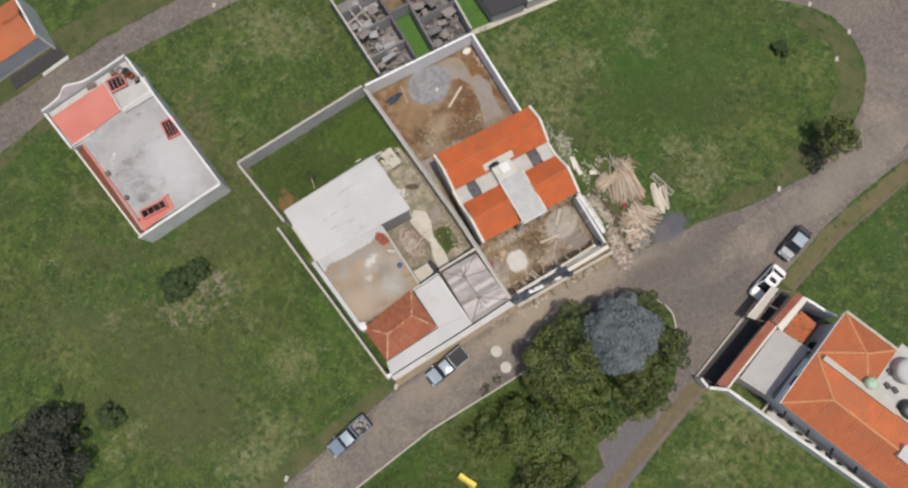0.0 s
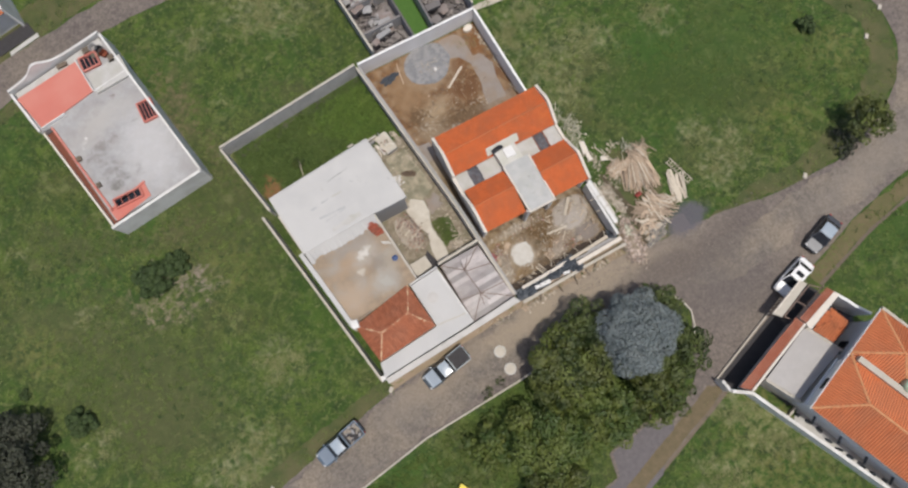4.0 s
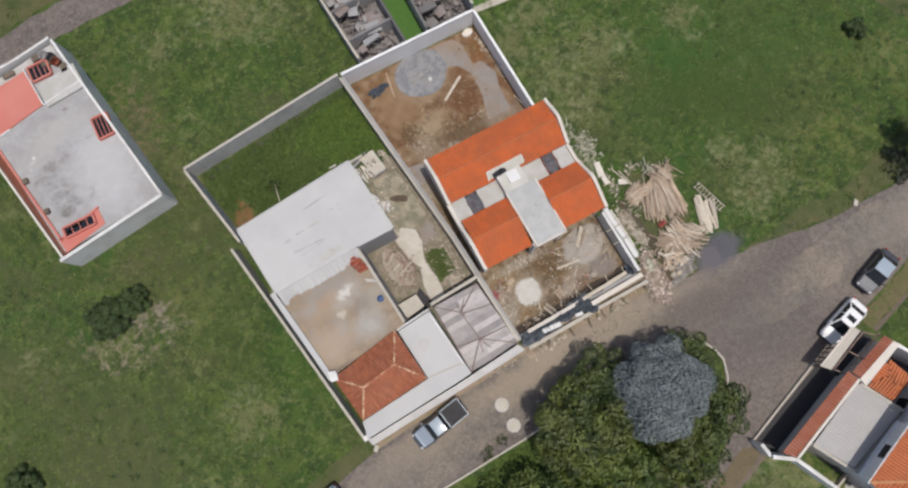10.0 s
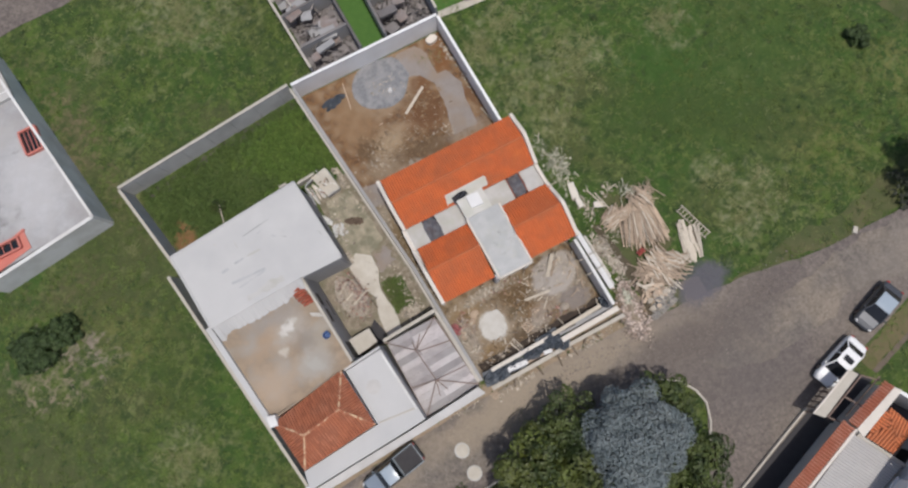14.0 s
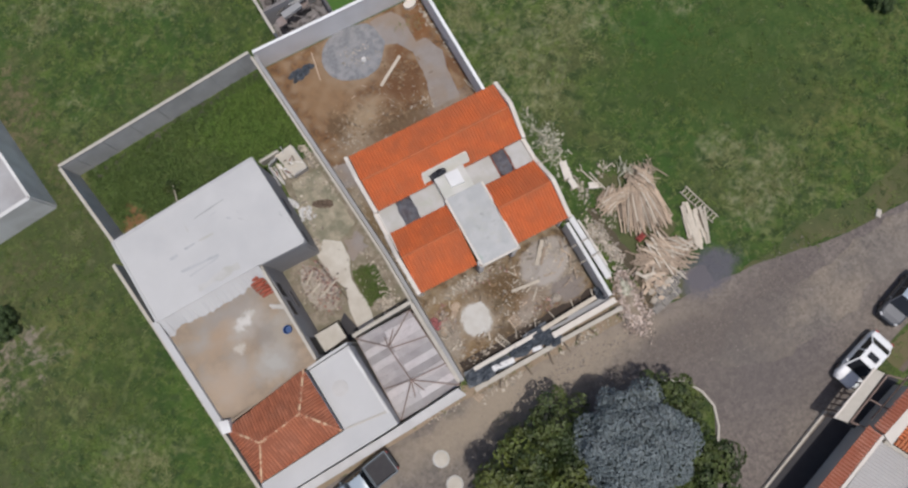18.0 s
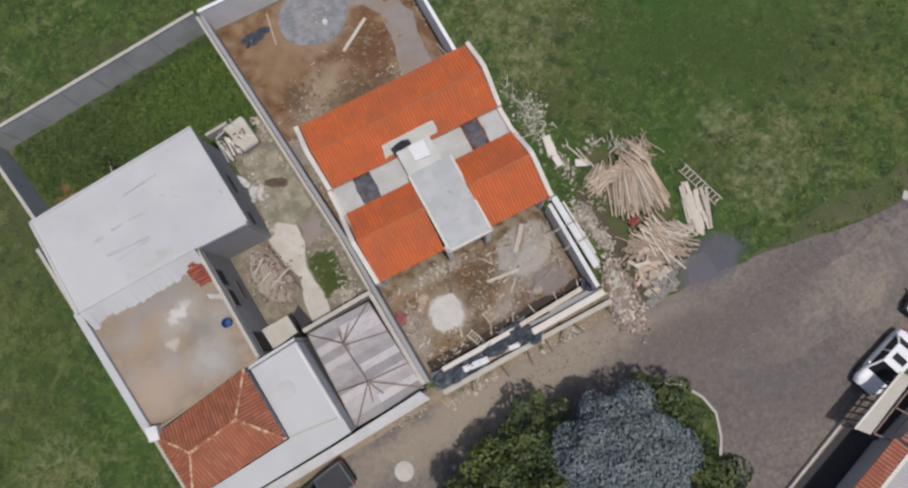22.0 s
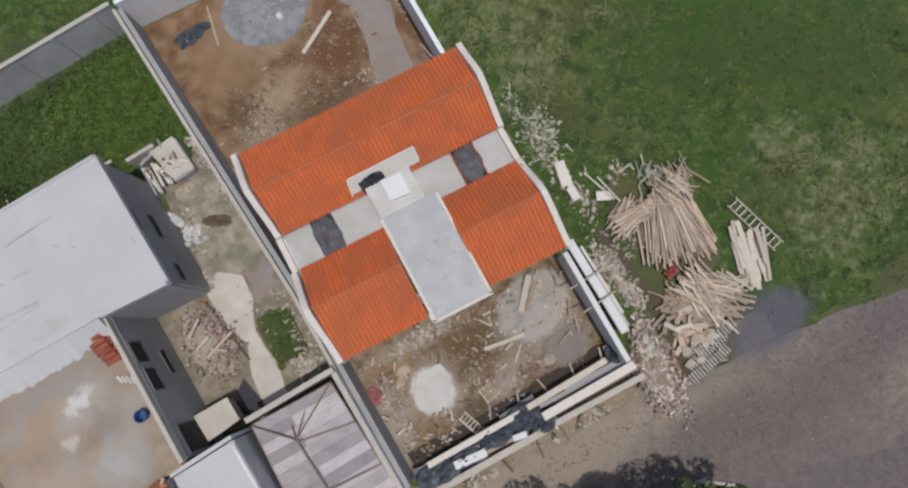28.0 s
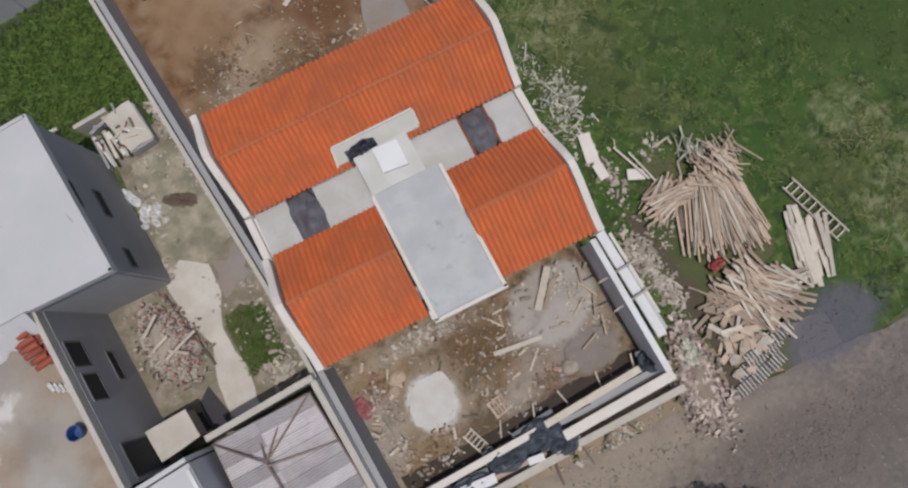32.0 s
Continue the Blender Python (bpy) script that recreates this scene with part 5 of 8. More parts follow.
for x, y, w, d in ((-28.1, 25.7, 1.9, 1.6), (-24.75, 17.7, 1.5, 2.2), (-30.2, 9.9, 2.9, 1.0)):
    bm = bmesh.new()
    for p, q in (((x - w / 2, y - d / 2), (x + w / 2, y - d / 2)), ((x + w / 2, y - d / 2), (x + w / 2, y + d / 2)), ((x + w / 2, y + d / 2), (x - w / 2, y + d / 2)), ((x - w / 2, y + d / 2), (x - w / 2, y - d / 2))):
        wall_line(p, q, 0.16, PZ, PZ + 0.34, bm)
    sk = wpart("skylight", bm, M_PINK, ph, "salmon rimmed skylight")
    gl = part("pane", prism([(x - w / 2 + .1, y - d / 2 + .1), (x + w / 2 - .1, y - d / 2 + .1), (x + w / 2 - .1, y + d / 2 - .1), (x - w / 2 + .1, y + d / 2 - .1)], PZ + 0.02, PZ + 0.16), M_GLASSDARK)
    gl.parent = sk
    for i in range(1, 4):
        b = part("bar", bar((x - w / 2 + w * i / 4, y - d / 2, PZ + 0.2), (x - w / 2 + w * i / 4, y + d / 2, PZ + 0.2), 0.06, 0.06), M_PINK)
        b.parent = sk
for i, (x, y) in enumerate(((-26.6, 26.4), (-26.3, 25.7), (-27.1, 26.9))):
    tub("water_tub", x, y, PZ + 0.01, 0.42, 0.5, (M_ASPHALT, M_RUST, M_GREYWALL)[i], "dark roof-top water tub", "tub")
for p, q in (((-29.4, 26.6), (-28.95, 22.4)), ((-28.9, 22.3), (-24.8, 22.9)), ((-35.4, 21.1), (-32.6, 21.5))):
    wpart("roof_rim", wall_line(p, q, 0.12, PZ, PZ + 0.34), M_WHITE, ph, "thin white rim between the roofs")
for x, y, w, d in ((-27.9, 27.1, 0.9, 0.6), (-30.9, 26.75, 1.1, 0.45), (-25.9, 24.9, 0.6, 0.9), (-33.2, 16.2, 0.5, 0.5), (-32.4, 12.6, 0.4, 0.5), (-27.3, 26.1, 0.8, 0.5)):
    tagged(part("roof_crate", prism([(x - w / 2, y - d / 2), (x + w / 2, y - d / 2), (x + w / 2, y + d / 2), (x - w / 2, y + d / 2)], PZ + (0.03 if y > 20 else 0.0), PZ + 0.3), M_DARKWOOD), "dark box of odds and ends on the flat roof", "box", "roof clutter")
# curved front parapet
bm = bmesh.new()
FA, FB = Vector((-37.0, 26.5, 0)), Vector((-26.0, 28.3, 0))
prev = None
for i in range(31):
    f = i / 30
    c = FA.lerp(FB, f)
    z = PZ + 0.5 + 0.9 * math.exp(-((f - 0.36) / 0.09) ** 2) + 0.35 * math.exp(-((f - 0.36) / 0.22) ** 2)
    ring = [bm.verts.new(v) for v in ((c.x, c.y - .12, 0), (c.x, c.y + .12, 0), (c.x, c.y + .12, z), (c.x, c.y - .12, z))]
    if prev:
        for j in range(4):
            bm.faces.new((prev[j], prev[(j + 1) % 4], ring[(j + 1) % 4], ring[j]))
    else:
        bm.faces.new(ring)
    prev = ring
bm.faces.new(prev[::-1])
bmesh.ops.recalc_face_normals(bm, faces=bm.faces[:])
wpart("front_parapet", bm, M_WHITE, ph, "white curved front parapet")
flat("front_floor", [(-36.6, 26.2), (-26.2, 27.9), (-26.2, 26.9), (-29.4, 26.6), (-36.5, 25.6)], PZ + 0.004, PZ + 0.03, M_CEMENT, ph)

# ---- house across the back street ----
bh = thing("house", -38, 37, 0, "orange tiled house with white gable parapet", "house")
flat("body", [(-34.6, 41), (-34.4, 35.9), (-47, 33.7), (-48, 39.5)], 0, 2.7, M_WHITE, bh)
slope(bh, (-47, 33.2, 2.9), (-34.2, 35.4, 2.9), (-34.6, 38.4, 3.9), (-47.5, 36.5, 3.9), M_REDTILE, M_REDBED, pitch=0.26, run=0.5, joined=True)
slope(bh, (-34.6, 41.4, 2.9), (-48, 39.5, 2.9), (-47.5, 36.5, 3.9), (-34.6, 38.4, 3.9), M_REDTILE, M_REDBED, pitch=0.26, run=0.5, joined=True)
wpart("parapet", wall_line((-34.0, 35.3), (-34.5, 41.5), 0.25, 0, 3.6), M_WHITE, bh, "white gable parapet")
flat("porch", [(-33.6, 35.6), (-40.4, 34.4), (-40.3, 32.7), (-33.2, 33.9)], 0.0, 0.1, M_ASPHALT, bh, "dark porch floor")
flat("step", [(-33.0, 33.8), (-36.6, 33.1), (-36.6, 32.6), (-33, 33.3)], 0.0, 0.12, M_CEMENT, bh)

# ---- unfinished grey house behind the rear wall ----
rn = thing("building_shell", 4, 16, 0, "roofless grey block building with cluttered cells and an inner lawn", "building")
for p, q, h in (((-1.7, 24), (-0.8, 12.6), 2.3), ((3.4, 24), (3.9, 12.4), 2.2), ((6.3, 24), (6.3, 12.4), 2.2), ((11.3, 24), (11.2, 12.4), 2.3), ((-1.2, 18.3), (3.6, 18.5), 2.0), ((-0.9, 14.9), (3.8, 15.0), 2.0), ((6.3, 16.5), (11.2, 16.6), 2.0), ((3.7, 18.9), (6.3, 18.9), 2.1), ((-1.4, 21.5), (3.5, 21.6), 2.0), ((6.3, 20.5), (11.3, 20.6), 2.0)):
    wpart("wall", wall_line(p, q, 0.2, 0, h), M_GREYWALL, rn)
    wpart("wall_top", wall_line(p, q, 0.22, h + 0.003, h + 0.03), M_CAP if h > 2.25 else M_RUIN, rn)
flat("floor", [(-1.2, 24), (3.4, 24), (3.8, 12.4), (-0.7, 12.4)], 0.0, 0.04, M_RUIN, rn)
flat("floor", [(6.4, 24), (11.2, 24), (11.1, 12.4), (6.4, 12.4)], 0.0, 0.04, M_RUIN, rn)
flat("floor", [(3.5, 24), (6.2, 24), (6.2, 19.0), (3.7, 19.0)], 0.0, 0.04, M_DIRT, rn)
M_OLDSHEET = mat("rusty_grey_sheet", (0.30, 0.265, 0.255), (0.19, 0.165, 0.155), scale=1.2, amount=0.7, stain=(0.22, 0.15, 0.12), stain_scale=0.7, stain_amount=0.6)
for i in range(34):
    side = i % 2
    x, y = rs.uniform(-0.6, 3.0) if side else rs.uniform(6.8, 10.6), 13.2 + 0.29 * i
    w, d, a, h = rs.uniform(0.6, 1.9), rs.uniform(0.5, 1.3), rs.uniform(-0.35, 0.35), rs.uniform(0.5, 1.75)
    ca, sa = math.cos(a), math.sin(a)
    pts = [(x + u * w / 2 * ca - v * d / 2 * sa, y + u * w / 2 * sa + v * d / 2 * ca) for u, v in ((-1, -1), (1, -1), (1, 1), (-1, 1))]
    flat("roof_panel", pts, h, [h + rs.uniform(0.05, 0.3) for _ in range(4)], (M_RUIN, M_OLDSHEET, M_CEMENT if i % 8 == 3 else M_OLDSHEET, M_GREYWALL)[i % 4], rn, "old grey sheet over a cell")
bm = bmesh.new()
for _ in range(420):
    x, y = rs.choice((rs.uniform(-0.8, 3.4), rs.uniform(6.6, 10.9))), rs.uniform(12.8, 23)
    lump(x, y, 0.15, rs.uniform(0.2, 0.6), rs, bm)
for _ in range(150):
    x, y = rs.choice((rs.uniform(-0.2, 2.9), rs.uniform(7.0, 10.2))), rs.uniform(13.2, 23)
    a, l = rs.uniform(0, 3.14), rs.uniform(0.3, 0.7)
    dx, dy = l * math.cos(a), l * math.sin(a)
    bar((x - dx, y - dy, rs.uniform(0.3, 1.6)), (x + dx, y + dy, rs.uniform(0.3, 1.6)), rs.uniform(0.06, 0.22), 0.05, bm)
tagged(part("rubble", bm, mat("grey_clutter", (0.22, 0.195, 0.185), (0.10, 0.092, 0.085), scale=2, amount=0.8, vary=0.5, island=True)), "grey clutter and rubble inside the shell", "rubble", kind="stuff")
tagged(part("lawn", rough_sheet([(4.0, 18.7), (6.1, 18.7), (6.1, 12.5), (4.0, 12.5)], 0.05, 0.5, edge=0.08), mat("lawn_green", (0.048, 0.125, 0.018), (0.070, 0.155, 0.026), scale=2.0, bump=0.5)), "bright green inner lawn", "lawn", kind="structure")
for p, q in (((-1.2, 19.8), (1.5, 20.6)), ((0.1, 18.6), (-0.3, 21.4)), ((1.3, 18.8), (0.9, 21.6))):
    wpart("roof_beam", bar((*p, 2.25), (*q, 2.25), 0.12, 0.12), M_CAP, rn)
# dark shed and concrete strip farther along
sh = thing("shed", 16.5, 13.8, 0, "low dark grey flat-roofed shed", "shed")
flat("body", [(14.0, 16.5), (14.3, 12.9), (18.4, 12.4), (19, 16.5)], 0, 1.9, M_GREYWALL, sh)
flat("roof", [(13.9, 16.6), (14.2, 12.8), (18.5, 12.3), (19.1, 16.6)], 1.903, 2.02, M_ASPHALT, sh, "dark flat roof")
flat("roof", [(19.2, 16.6), (18.9, 12.5), (22, 12.2), (22.2, 16.6)], 0, 1.6, M_CEMENT, sh, "pale flat roof")
tagged(part("garden_patch", rough_sheet([(11.5, 22), (13.8, 21), (14.1, 13.2), (11.5, 12.8)], 0.016, 0.6, edge=0.1), bpy.data.materials["lawn_green"]), "smooth green garden patch", "lawn", kind="structure")
tagged(part("kerb_strip", rough_sheet([(11.2, 12.6), (24, 11.6), (30, 11.4), (30, 12.1), (24, 12.3), (11.3, 13.3)], 0.02, 0.8, edge=0.12), M_CAP), "pale concrete strip along the shed", "pavement", kind="structure")

# ---- large tiled house in the east ----
eh = thing("house", 24, -42, 0, "large white two-storey house with sienna clay tile hip roofs", "house")


def hip_roof(owner, base, r0, r1, ze, zr, joined=True, pitch=0.25, run=0.48):
    """Four slopes over base (a, b, c, d); the ridge r0-r1 runs along a-b, r0 nearer a."""
    a, b, c, d = (Vector((*p, ze)) for p in base)
    p, q = Vector((*r0, zr)), Vector((*r1, zr))
    slope(owner, a, b, q, p, M_REDTILE, M_REDBED, pitch, run, joined=joined)
    slope(owner, c, d, p, q, M_REDTILE, M_REDBED, pitch, run, joined=joined)
    slope(owner, b, c, q, q, M_REDTILE, M_REDBED, pitch, run, joined=joined)
    slope(owner, d, a, p, p, M_REDTILE, M_REDBED, pitch, run, joined=joined)
    for u, v in ((p, q), (a, p), (d, p), (b, q), (c, q)):
        ridge_caps(owner, u, v, M_EASTRIDGE, 0.26, joined=True)


def eu(u, v):
    """Plan point of the house: u along its front eave, v back from it."""
    return (18.47 + 0.921 * u + 0.388 * v, -39.1 + 0.388 * u - 0.921 * v)


def ebox(name, u0, u1, v0, v1, z0, z1, material, label=""):
    return flat(name, [eu(u0, v0), eu(u1, v0), eu(u1, v1), eu(u0, v1)], z0, z1, material, eh, label)


EZ = 5.5
flat("body", [eu(0.5, 0.45), eu(5.85, 0.45), eu(5.85, 0.9), eu(10.9, 0.9), eu(10.9, 24), eu(0.5, 24)], 0, EZ - 0.12, M_EASTWALL, eh, "white upper and lower storey walls")
hip_roof(eh, [eu(0, 25), eu(0, 0), eu(6.3, 0), eu(6.3, 25)], eu(3.15, 21.8), eu(3.15, 3.22), EZ, EZ + 1.15)
hip_roof(eh, [eu(11.45, 5.9), eu(11.45, 0), eu(6.4, 0), eu(6.4, 5.9)], eu(8.94, 3.3), eu(8.94, 3.2), EZ, EZ + 1.1)
ebox("gutter", -0.14, 11.55, -0.12, -0.004, EZ - 0.16, EZ - 0.02, M_EASTWALL)
ebox("verge_coping", 11.46, 11.72, -0.1, 6.4, EZ - 0.3, EZ + 0.14, M_CAP, "pale coping along the roof edge")
# deck behind the smaller hip, with an upstand running up the valley
ebox("roof_deck", 6.45, 12.4, 5.95, 16, EZ - 0.35, EZ + 0.05, M_CEMENT, "pale stained roof deck with tanks")
ebox("deck_wall", 5.95, 6.5, 0.6, 8.9, EZ - 0.2, EZ + 0.55, M_CAP, "pale cement upstand along the valley")
ebox("deck_wall", 6.1, 6.45, 8.9, 16, EZ - 0.2, EZ + 0.4, M_CAP)


def tank(x, y, z, r, h, material, label):
    t = thing("water_tank", x, y, z, label, "tank")
    bm = bmesh.new()
    n = 24
    rings = [[bm.verts.new((r * k * math.cos(6.2832 * i / n), r * k * math.sin(6.2832 * i / n), zz)) for i in range(n)] for k, zz in ((0.95, 0), (1, 0.1), (1, h * 0.7), (0.9, h * 0.86), (0.55, h * 0.97), (0.3, h))]
    bm.faces.new(rings[0][::-1])
    for a, b in zip(rings, rings[1:]):
        for i in range(n):
            bm.faces.new((a[i], a[(i + 1) % n], b[(i + 1) % n], b[i]))
    bm.faces.new(rings[-1])
    part("shell", bm, material, t, smooth=True)
    bm = bmesh.new()
    rings = [[bm.verts.new((r * 0.34 * math.cos(6.2832 * i / 16), r * 0.34 * math.sin(6.2832 * i / 16), zz)) for i in range(16)] for zz in (h - 0.02, h + 0.07)]
    for i in range(16):
        bm.faces.new((rings[0][i], rings[0][(i + 1) % 16], rings[1][(i + 1) % 16], rings[1][i]))
    bm.faces.new(rings[1])
    part("lid", bm, material, t)
    return t


tank(30.75, -42.1, EZ + 0.05, 1.3, 1.3, M_ROOFWHITE, "white plastic roof water tank")
tank(*eu(6.95, 5.4), EZ + 0.05, 0.62, 1.05, mat("pale_green_plastic", (0.42, 0.55, 0.42), (0.36, 0.5, 0.36), rough=0.4), "small pale green roof tank")
tank(28.9, -45.3, EZ + 0.05, 0.95, 0.9, M_BLACK, "black plastic roof water tank")
for x, y in ((29.5, -41.5), (28.5, -42.5), (28.9, -43.2)):
    tagged(part("vent_box", prism([(x - .22, y - .3), (x + .22, y - .3), (x + .22, y + .3), (x - .22, y + .3)], EZ + 0.05, EZ + 0.3), M_BLACK), "small dark box on the roof deck", "box", "roof boxes")
for p, q in ((eu(7.2, 6.4), eu(7.6, 8.8)), (eu(8.2, 6.2), eu(9.4, 7.0))):
    tagged(part("pipe", bar((*p, EZ + 0.12), (*q, EZ + 0.12), 0.07, 0.07), M_ROOFWHITE), "thin white water pipe across the roof deck", "pipe", "roof pipes")
ebox("dormer", 2.5, 3.9, 10.6, 11.9, EZ + 0.6, EZ + 1.5, M_ROOFWHITE, "white skylight box")
# street front: corrugated porch roof, tiled strips over the wall, courtyard with its own little hip
pL, pT, pB, pR = (Vector(p) for p in ((17.3, -35.75, 2.9), (23.1, -33.35, 2.9), (19.05, -38.75, 2.98), (24.9, -36.75, 2.98)))
bm = bmesh.new()
prev = None
for i in range(57):
    f = i / 56
    dz = Vector((0, 0, 0.05 * (i % 2)))
    ring = [bm.verts.new(v) for v in (pL.lerp(pT, f) + dz, pB.lerp(pR, f) + dz, pB.lerp(pR, f) + dz - Vector((0, 0, 0.03)), pL.lerp(pT, f) + dz - Vector((0, 0, 0.03)))]
    if prev:
        for k in range(4):
            bm.faces.new((prev[k], prev[(k + 1) % 4], ring[(k + 1) % 4], ring[k]))
    prev = ring
bmesh.ops.recalc_face_normals(bm, faces=bm.faces[:])
wpart("porch_roof", bm, mat("pale_fibre_sheet", (0.47, 0.455, 0.445), (0.39, 0.375, 0.365), scale=0.8, amount=0.5, stain=(0.40, 0.38, 0.37), stain_scale=0.5, stain_amount=0.5, rough=0.75), eh, "pale corrugated porch roof")
for p, q in (((17.15, -35.75), (18.95, -39.0)), ((23.2, -33.45), (25.05, -36.85))):
    wpart("porch_wall", wall_line(p, q, 0.2, 0.0, 3.02), M_PARAPET, eh)
    wpart("porch_coping", wall_line(p, q, 0.24, 3.023, 3.07), M_CAP, eh)
wpart("front_wall", wall_line((15.4, -36.0), (23.2, -33.0), 0.22, 0.0, 3.3), M_PARAPET, eh, "cream street wall")
slope(eh, (14.72, -35.2, 2.85), (23.0, -32.15, 2.85), (23.05, -32.85, 3.25), (15.3, -35.85, 3.25), M_FRONTTILE, M_REDBED, pitch=0.25, run=0.4, joined=True)
slope(eh, (23.25, -32.5, 2.85), (27.3, -31.2, 2.85), (27.35, -31.68, 3.2), (23.4, -33.0, 3.2), M_FRONTTILE, M_REDBED, pitch=0.25, run=0.4, joined=True)
flat("front_wall", [(23.3, -33.02), (27.4, -31.7), (27.75, -32.15), (23.4, -33.75)], 0, 3.22, M_PARAPET, eh, "broad cream street wall beside the gate")
for p, q in (((27.6, -32.1), (28.15, -33.0)), ((28.15, -33.0), (28.62, -33.95)), ((28.62, -33.95), (29.5, -35.2))):
    wpart("side_wall", wall_line(p, q, 0.26, 0.0, 3.0), M_EASTWALL, eh)
sA, sB, sC, sD = ((26.45, -32.95, 2.85), (27.2, -35.0, 2.85), (24.85, -35.85, 2.85), (23.75, -33.9, 2.85))
sR, sS = (25.6, -33.9, 3.25), (25.5, -34.8, 3.25)
slope(eh, sD, sA, sR, sR, M_REDTILE, M_REDBED, pitch=0.25, run=0.4, joined=True)
slope(eh, sA, sB, sS, sR, M_REDTILE, M_REDBED, pitch=0.25, run=0.4, joined=True)
slope(eh, sB, sC, sS, sS, M_REDTILE, M_REDBED, pitch=0.25, run=0.4, joined=True)
slope(eh, sC, sD, sR, sS, M_REDTILE, M_REDBED, pitch=0.25, run=0.4, joined=True)
for x, y in ((26.2, -33.2), (26.8, -34.8), (24.95, -35.5), (24.1, -34.0)):
    wpart("porch_post", bar((x, y, 0), (x, y, 2.8), 0.16, 0.16, up=(0, 1, 0)), M_EASTWALL, eh)
for (u0, v0), (u1, v1), f0, f1, z0, z1 in (((0.5, 0.45), (5.85, 0.45), 0.36, 0.58, 3.7, 4.9), ((5.85, 0.9), (10.9, 0.9), 0.34, 0.62, 3.7, 4.9), ((5.85, 0.9), (10.9, 0.9), 0.2, 0.5, 0.9, 2.2)):
    wall_window(eh, eu(u0, v0), eu(u1, v1), f0, f1, z0, z1, out=0.03)
for v in (6.0, 10.0, 14.0):
    wall_window(eh, eu(0.5, v + 1.4), eu(0.5, v), 0.0, 1.0, 3.6, 4.8, out=0.03)
for u0, u1 in ((0.4, 5.9), (6.0, 10.95)):
    ebox("sill_band", u0, u1, 0.3 if u0 < 1 else 0.75, 0.45 if u0 < 1 else 0.9, 3.2, 3.34, M_EASTWALL)
flat("planting_bed", [(17.3, -36.4), (18.75, -39.3), (18.4, -40.6), (17.55, -39.5), (16.1, -36.9)], 0.0, 0.07, M_GRASS, eh, "small green planting bed inside the wall")
GW = "long white garden wall with pale coping"
plot_wall("wall_east_house_side", (15.65, -36.45), (22.95, -51.3), 0.25, 2.2, M_EASTWALL, GW, cap_mat=M_WHITE)
plot_wall("wall_east_house_side", (22.95, -51.3), (27.5, -60.5), 0.25, 2.2, M_EASTWALL, GW, cap_mat=M_WHITE)
plot_wall("wall_east_house_corner", (14.05, -35.4), (15.65, -36.45), 0.25, 2.2, M_EASTWALL, "white garden wall turning at the corner", cap_mat=M_WHITE)
plot_wall("wall_forecourt", (13.85, -34.2), (14.05, -35.4), 0.22, 1.9, M_EASTWALL, "short white gate wall", cap_mat=M_WHITE)
tagged(part("side_passage", rough_sheet([(18.65, -41.1), (19.6, -40.4), (21.0, -42.0), (29.0, -61), (27.6, -61), (22.9, -51.3)], 0.05, 2, edge=0), M_CEMENT), "grey cement side passage", "pavement", kind="structure")
wpart("passage_step", wall_line((18.1, -40.55), (19.5, -40.05), 0.2, 0.0, 0.5), M_CAP, eh)
re_ = random.Random(41)
# added dark lumps and bars stand in for the passage's shadows and clutter
for i in range(9):
    x, y = eu(0.05 + re_.uniform(-0.25, 0.2), 1.9 + 1.25 * i)
    tagged(part("passage_dark_lump", heap(x, y, re_.uniform(0.2, 0.5), re_.uniform(0.14, 0.26), re_.uniform(0.25, 0.5), -1.17 + re_.uniform(-.4, .4), n=12, rough=1.0, z0=0.06, power=0.5), M_TARP), "dark lump for clutter and shadow along the side passage", "bundle", "passage bundles")
for i in range(4):
    x, y = eu(-0.3, 2.6 + 2.9 * i)
    tagged(part("passage_dark_bar", bar((x, y, 2.0), (*eu(0.45, 2.4 + 2.9 * i), 2.0), 0.05, 0.4), M_TARP), "dark bar for clutter and shadow across the side passage", "cloth", "hung cloths")
# the courtyard's shade is put into the dark paving colour
tagged(part("courtyard_floor", rough_sheet([(15.6, -36.2), (27.6, -31.9), (29.5, -35.2), (29.2, -36.0), (24.2, -38.2), (19.6, -40.2), (18.8, -39.6)], 0.03, 1.5, edge=0.0), mat("shade_dark_paving", (0.085, 0.085, 0.10), (0.055, 0.055, 0.065), scale=1.5, amount=0.5, bump=0.2)), "courtyard paving with the shade put into its dark colour", "pavement", kind="structure")
tagged(part("forecourt", rough_sheet([(14.0, -34.4), (22.4, -31.3), (27.0, -30.4), (27.9, -31.6), (23.4, -33.0), (15.4, -36.0), (14.2, -35.3)], 0.075, 1.5, edge=0.0), M_ASPHALT), "dark paved forecourt", "pavement", kind="structure")
gt = thing("gate", 24, -30.9, 0, "dark steel gate under a pale concrete canopy", "gate")
wpart("lintel", prism([(21.45, -30.95), (25.6, -29.4), (26.0, -29.98), (22.05, -31.6)], 2.2, 2.36), M_CAP, gt, "pale concrete canopy")
wpart("lintel_edge", bar((21.42, -30.92, 2.4), (25.57, -29.37, 2.4), 0.12, 0.08), M_PARAPET, gt, "cream edge strip")
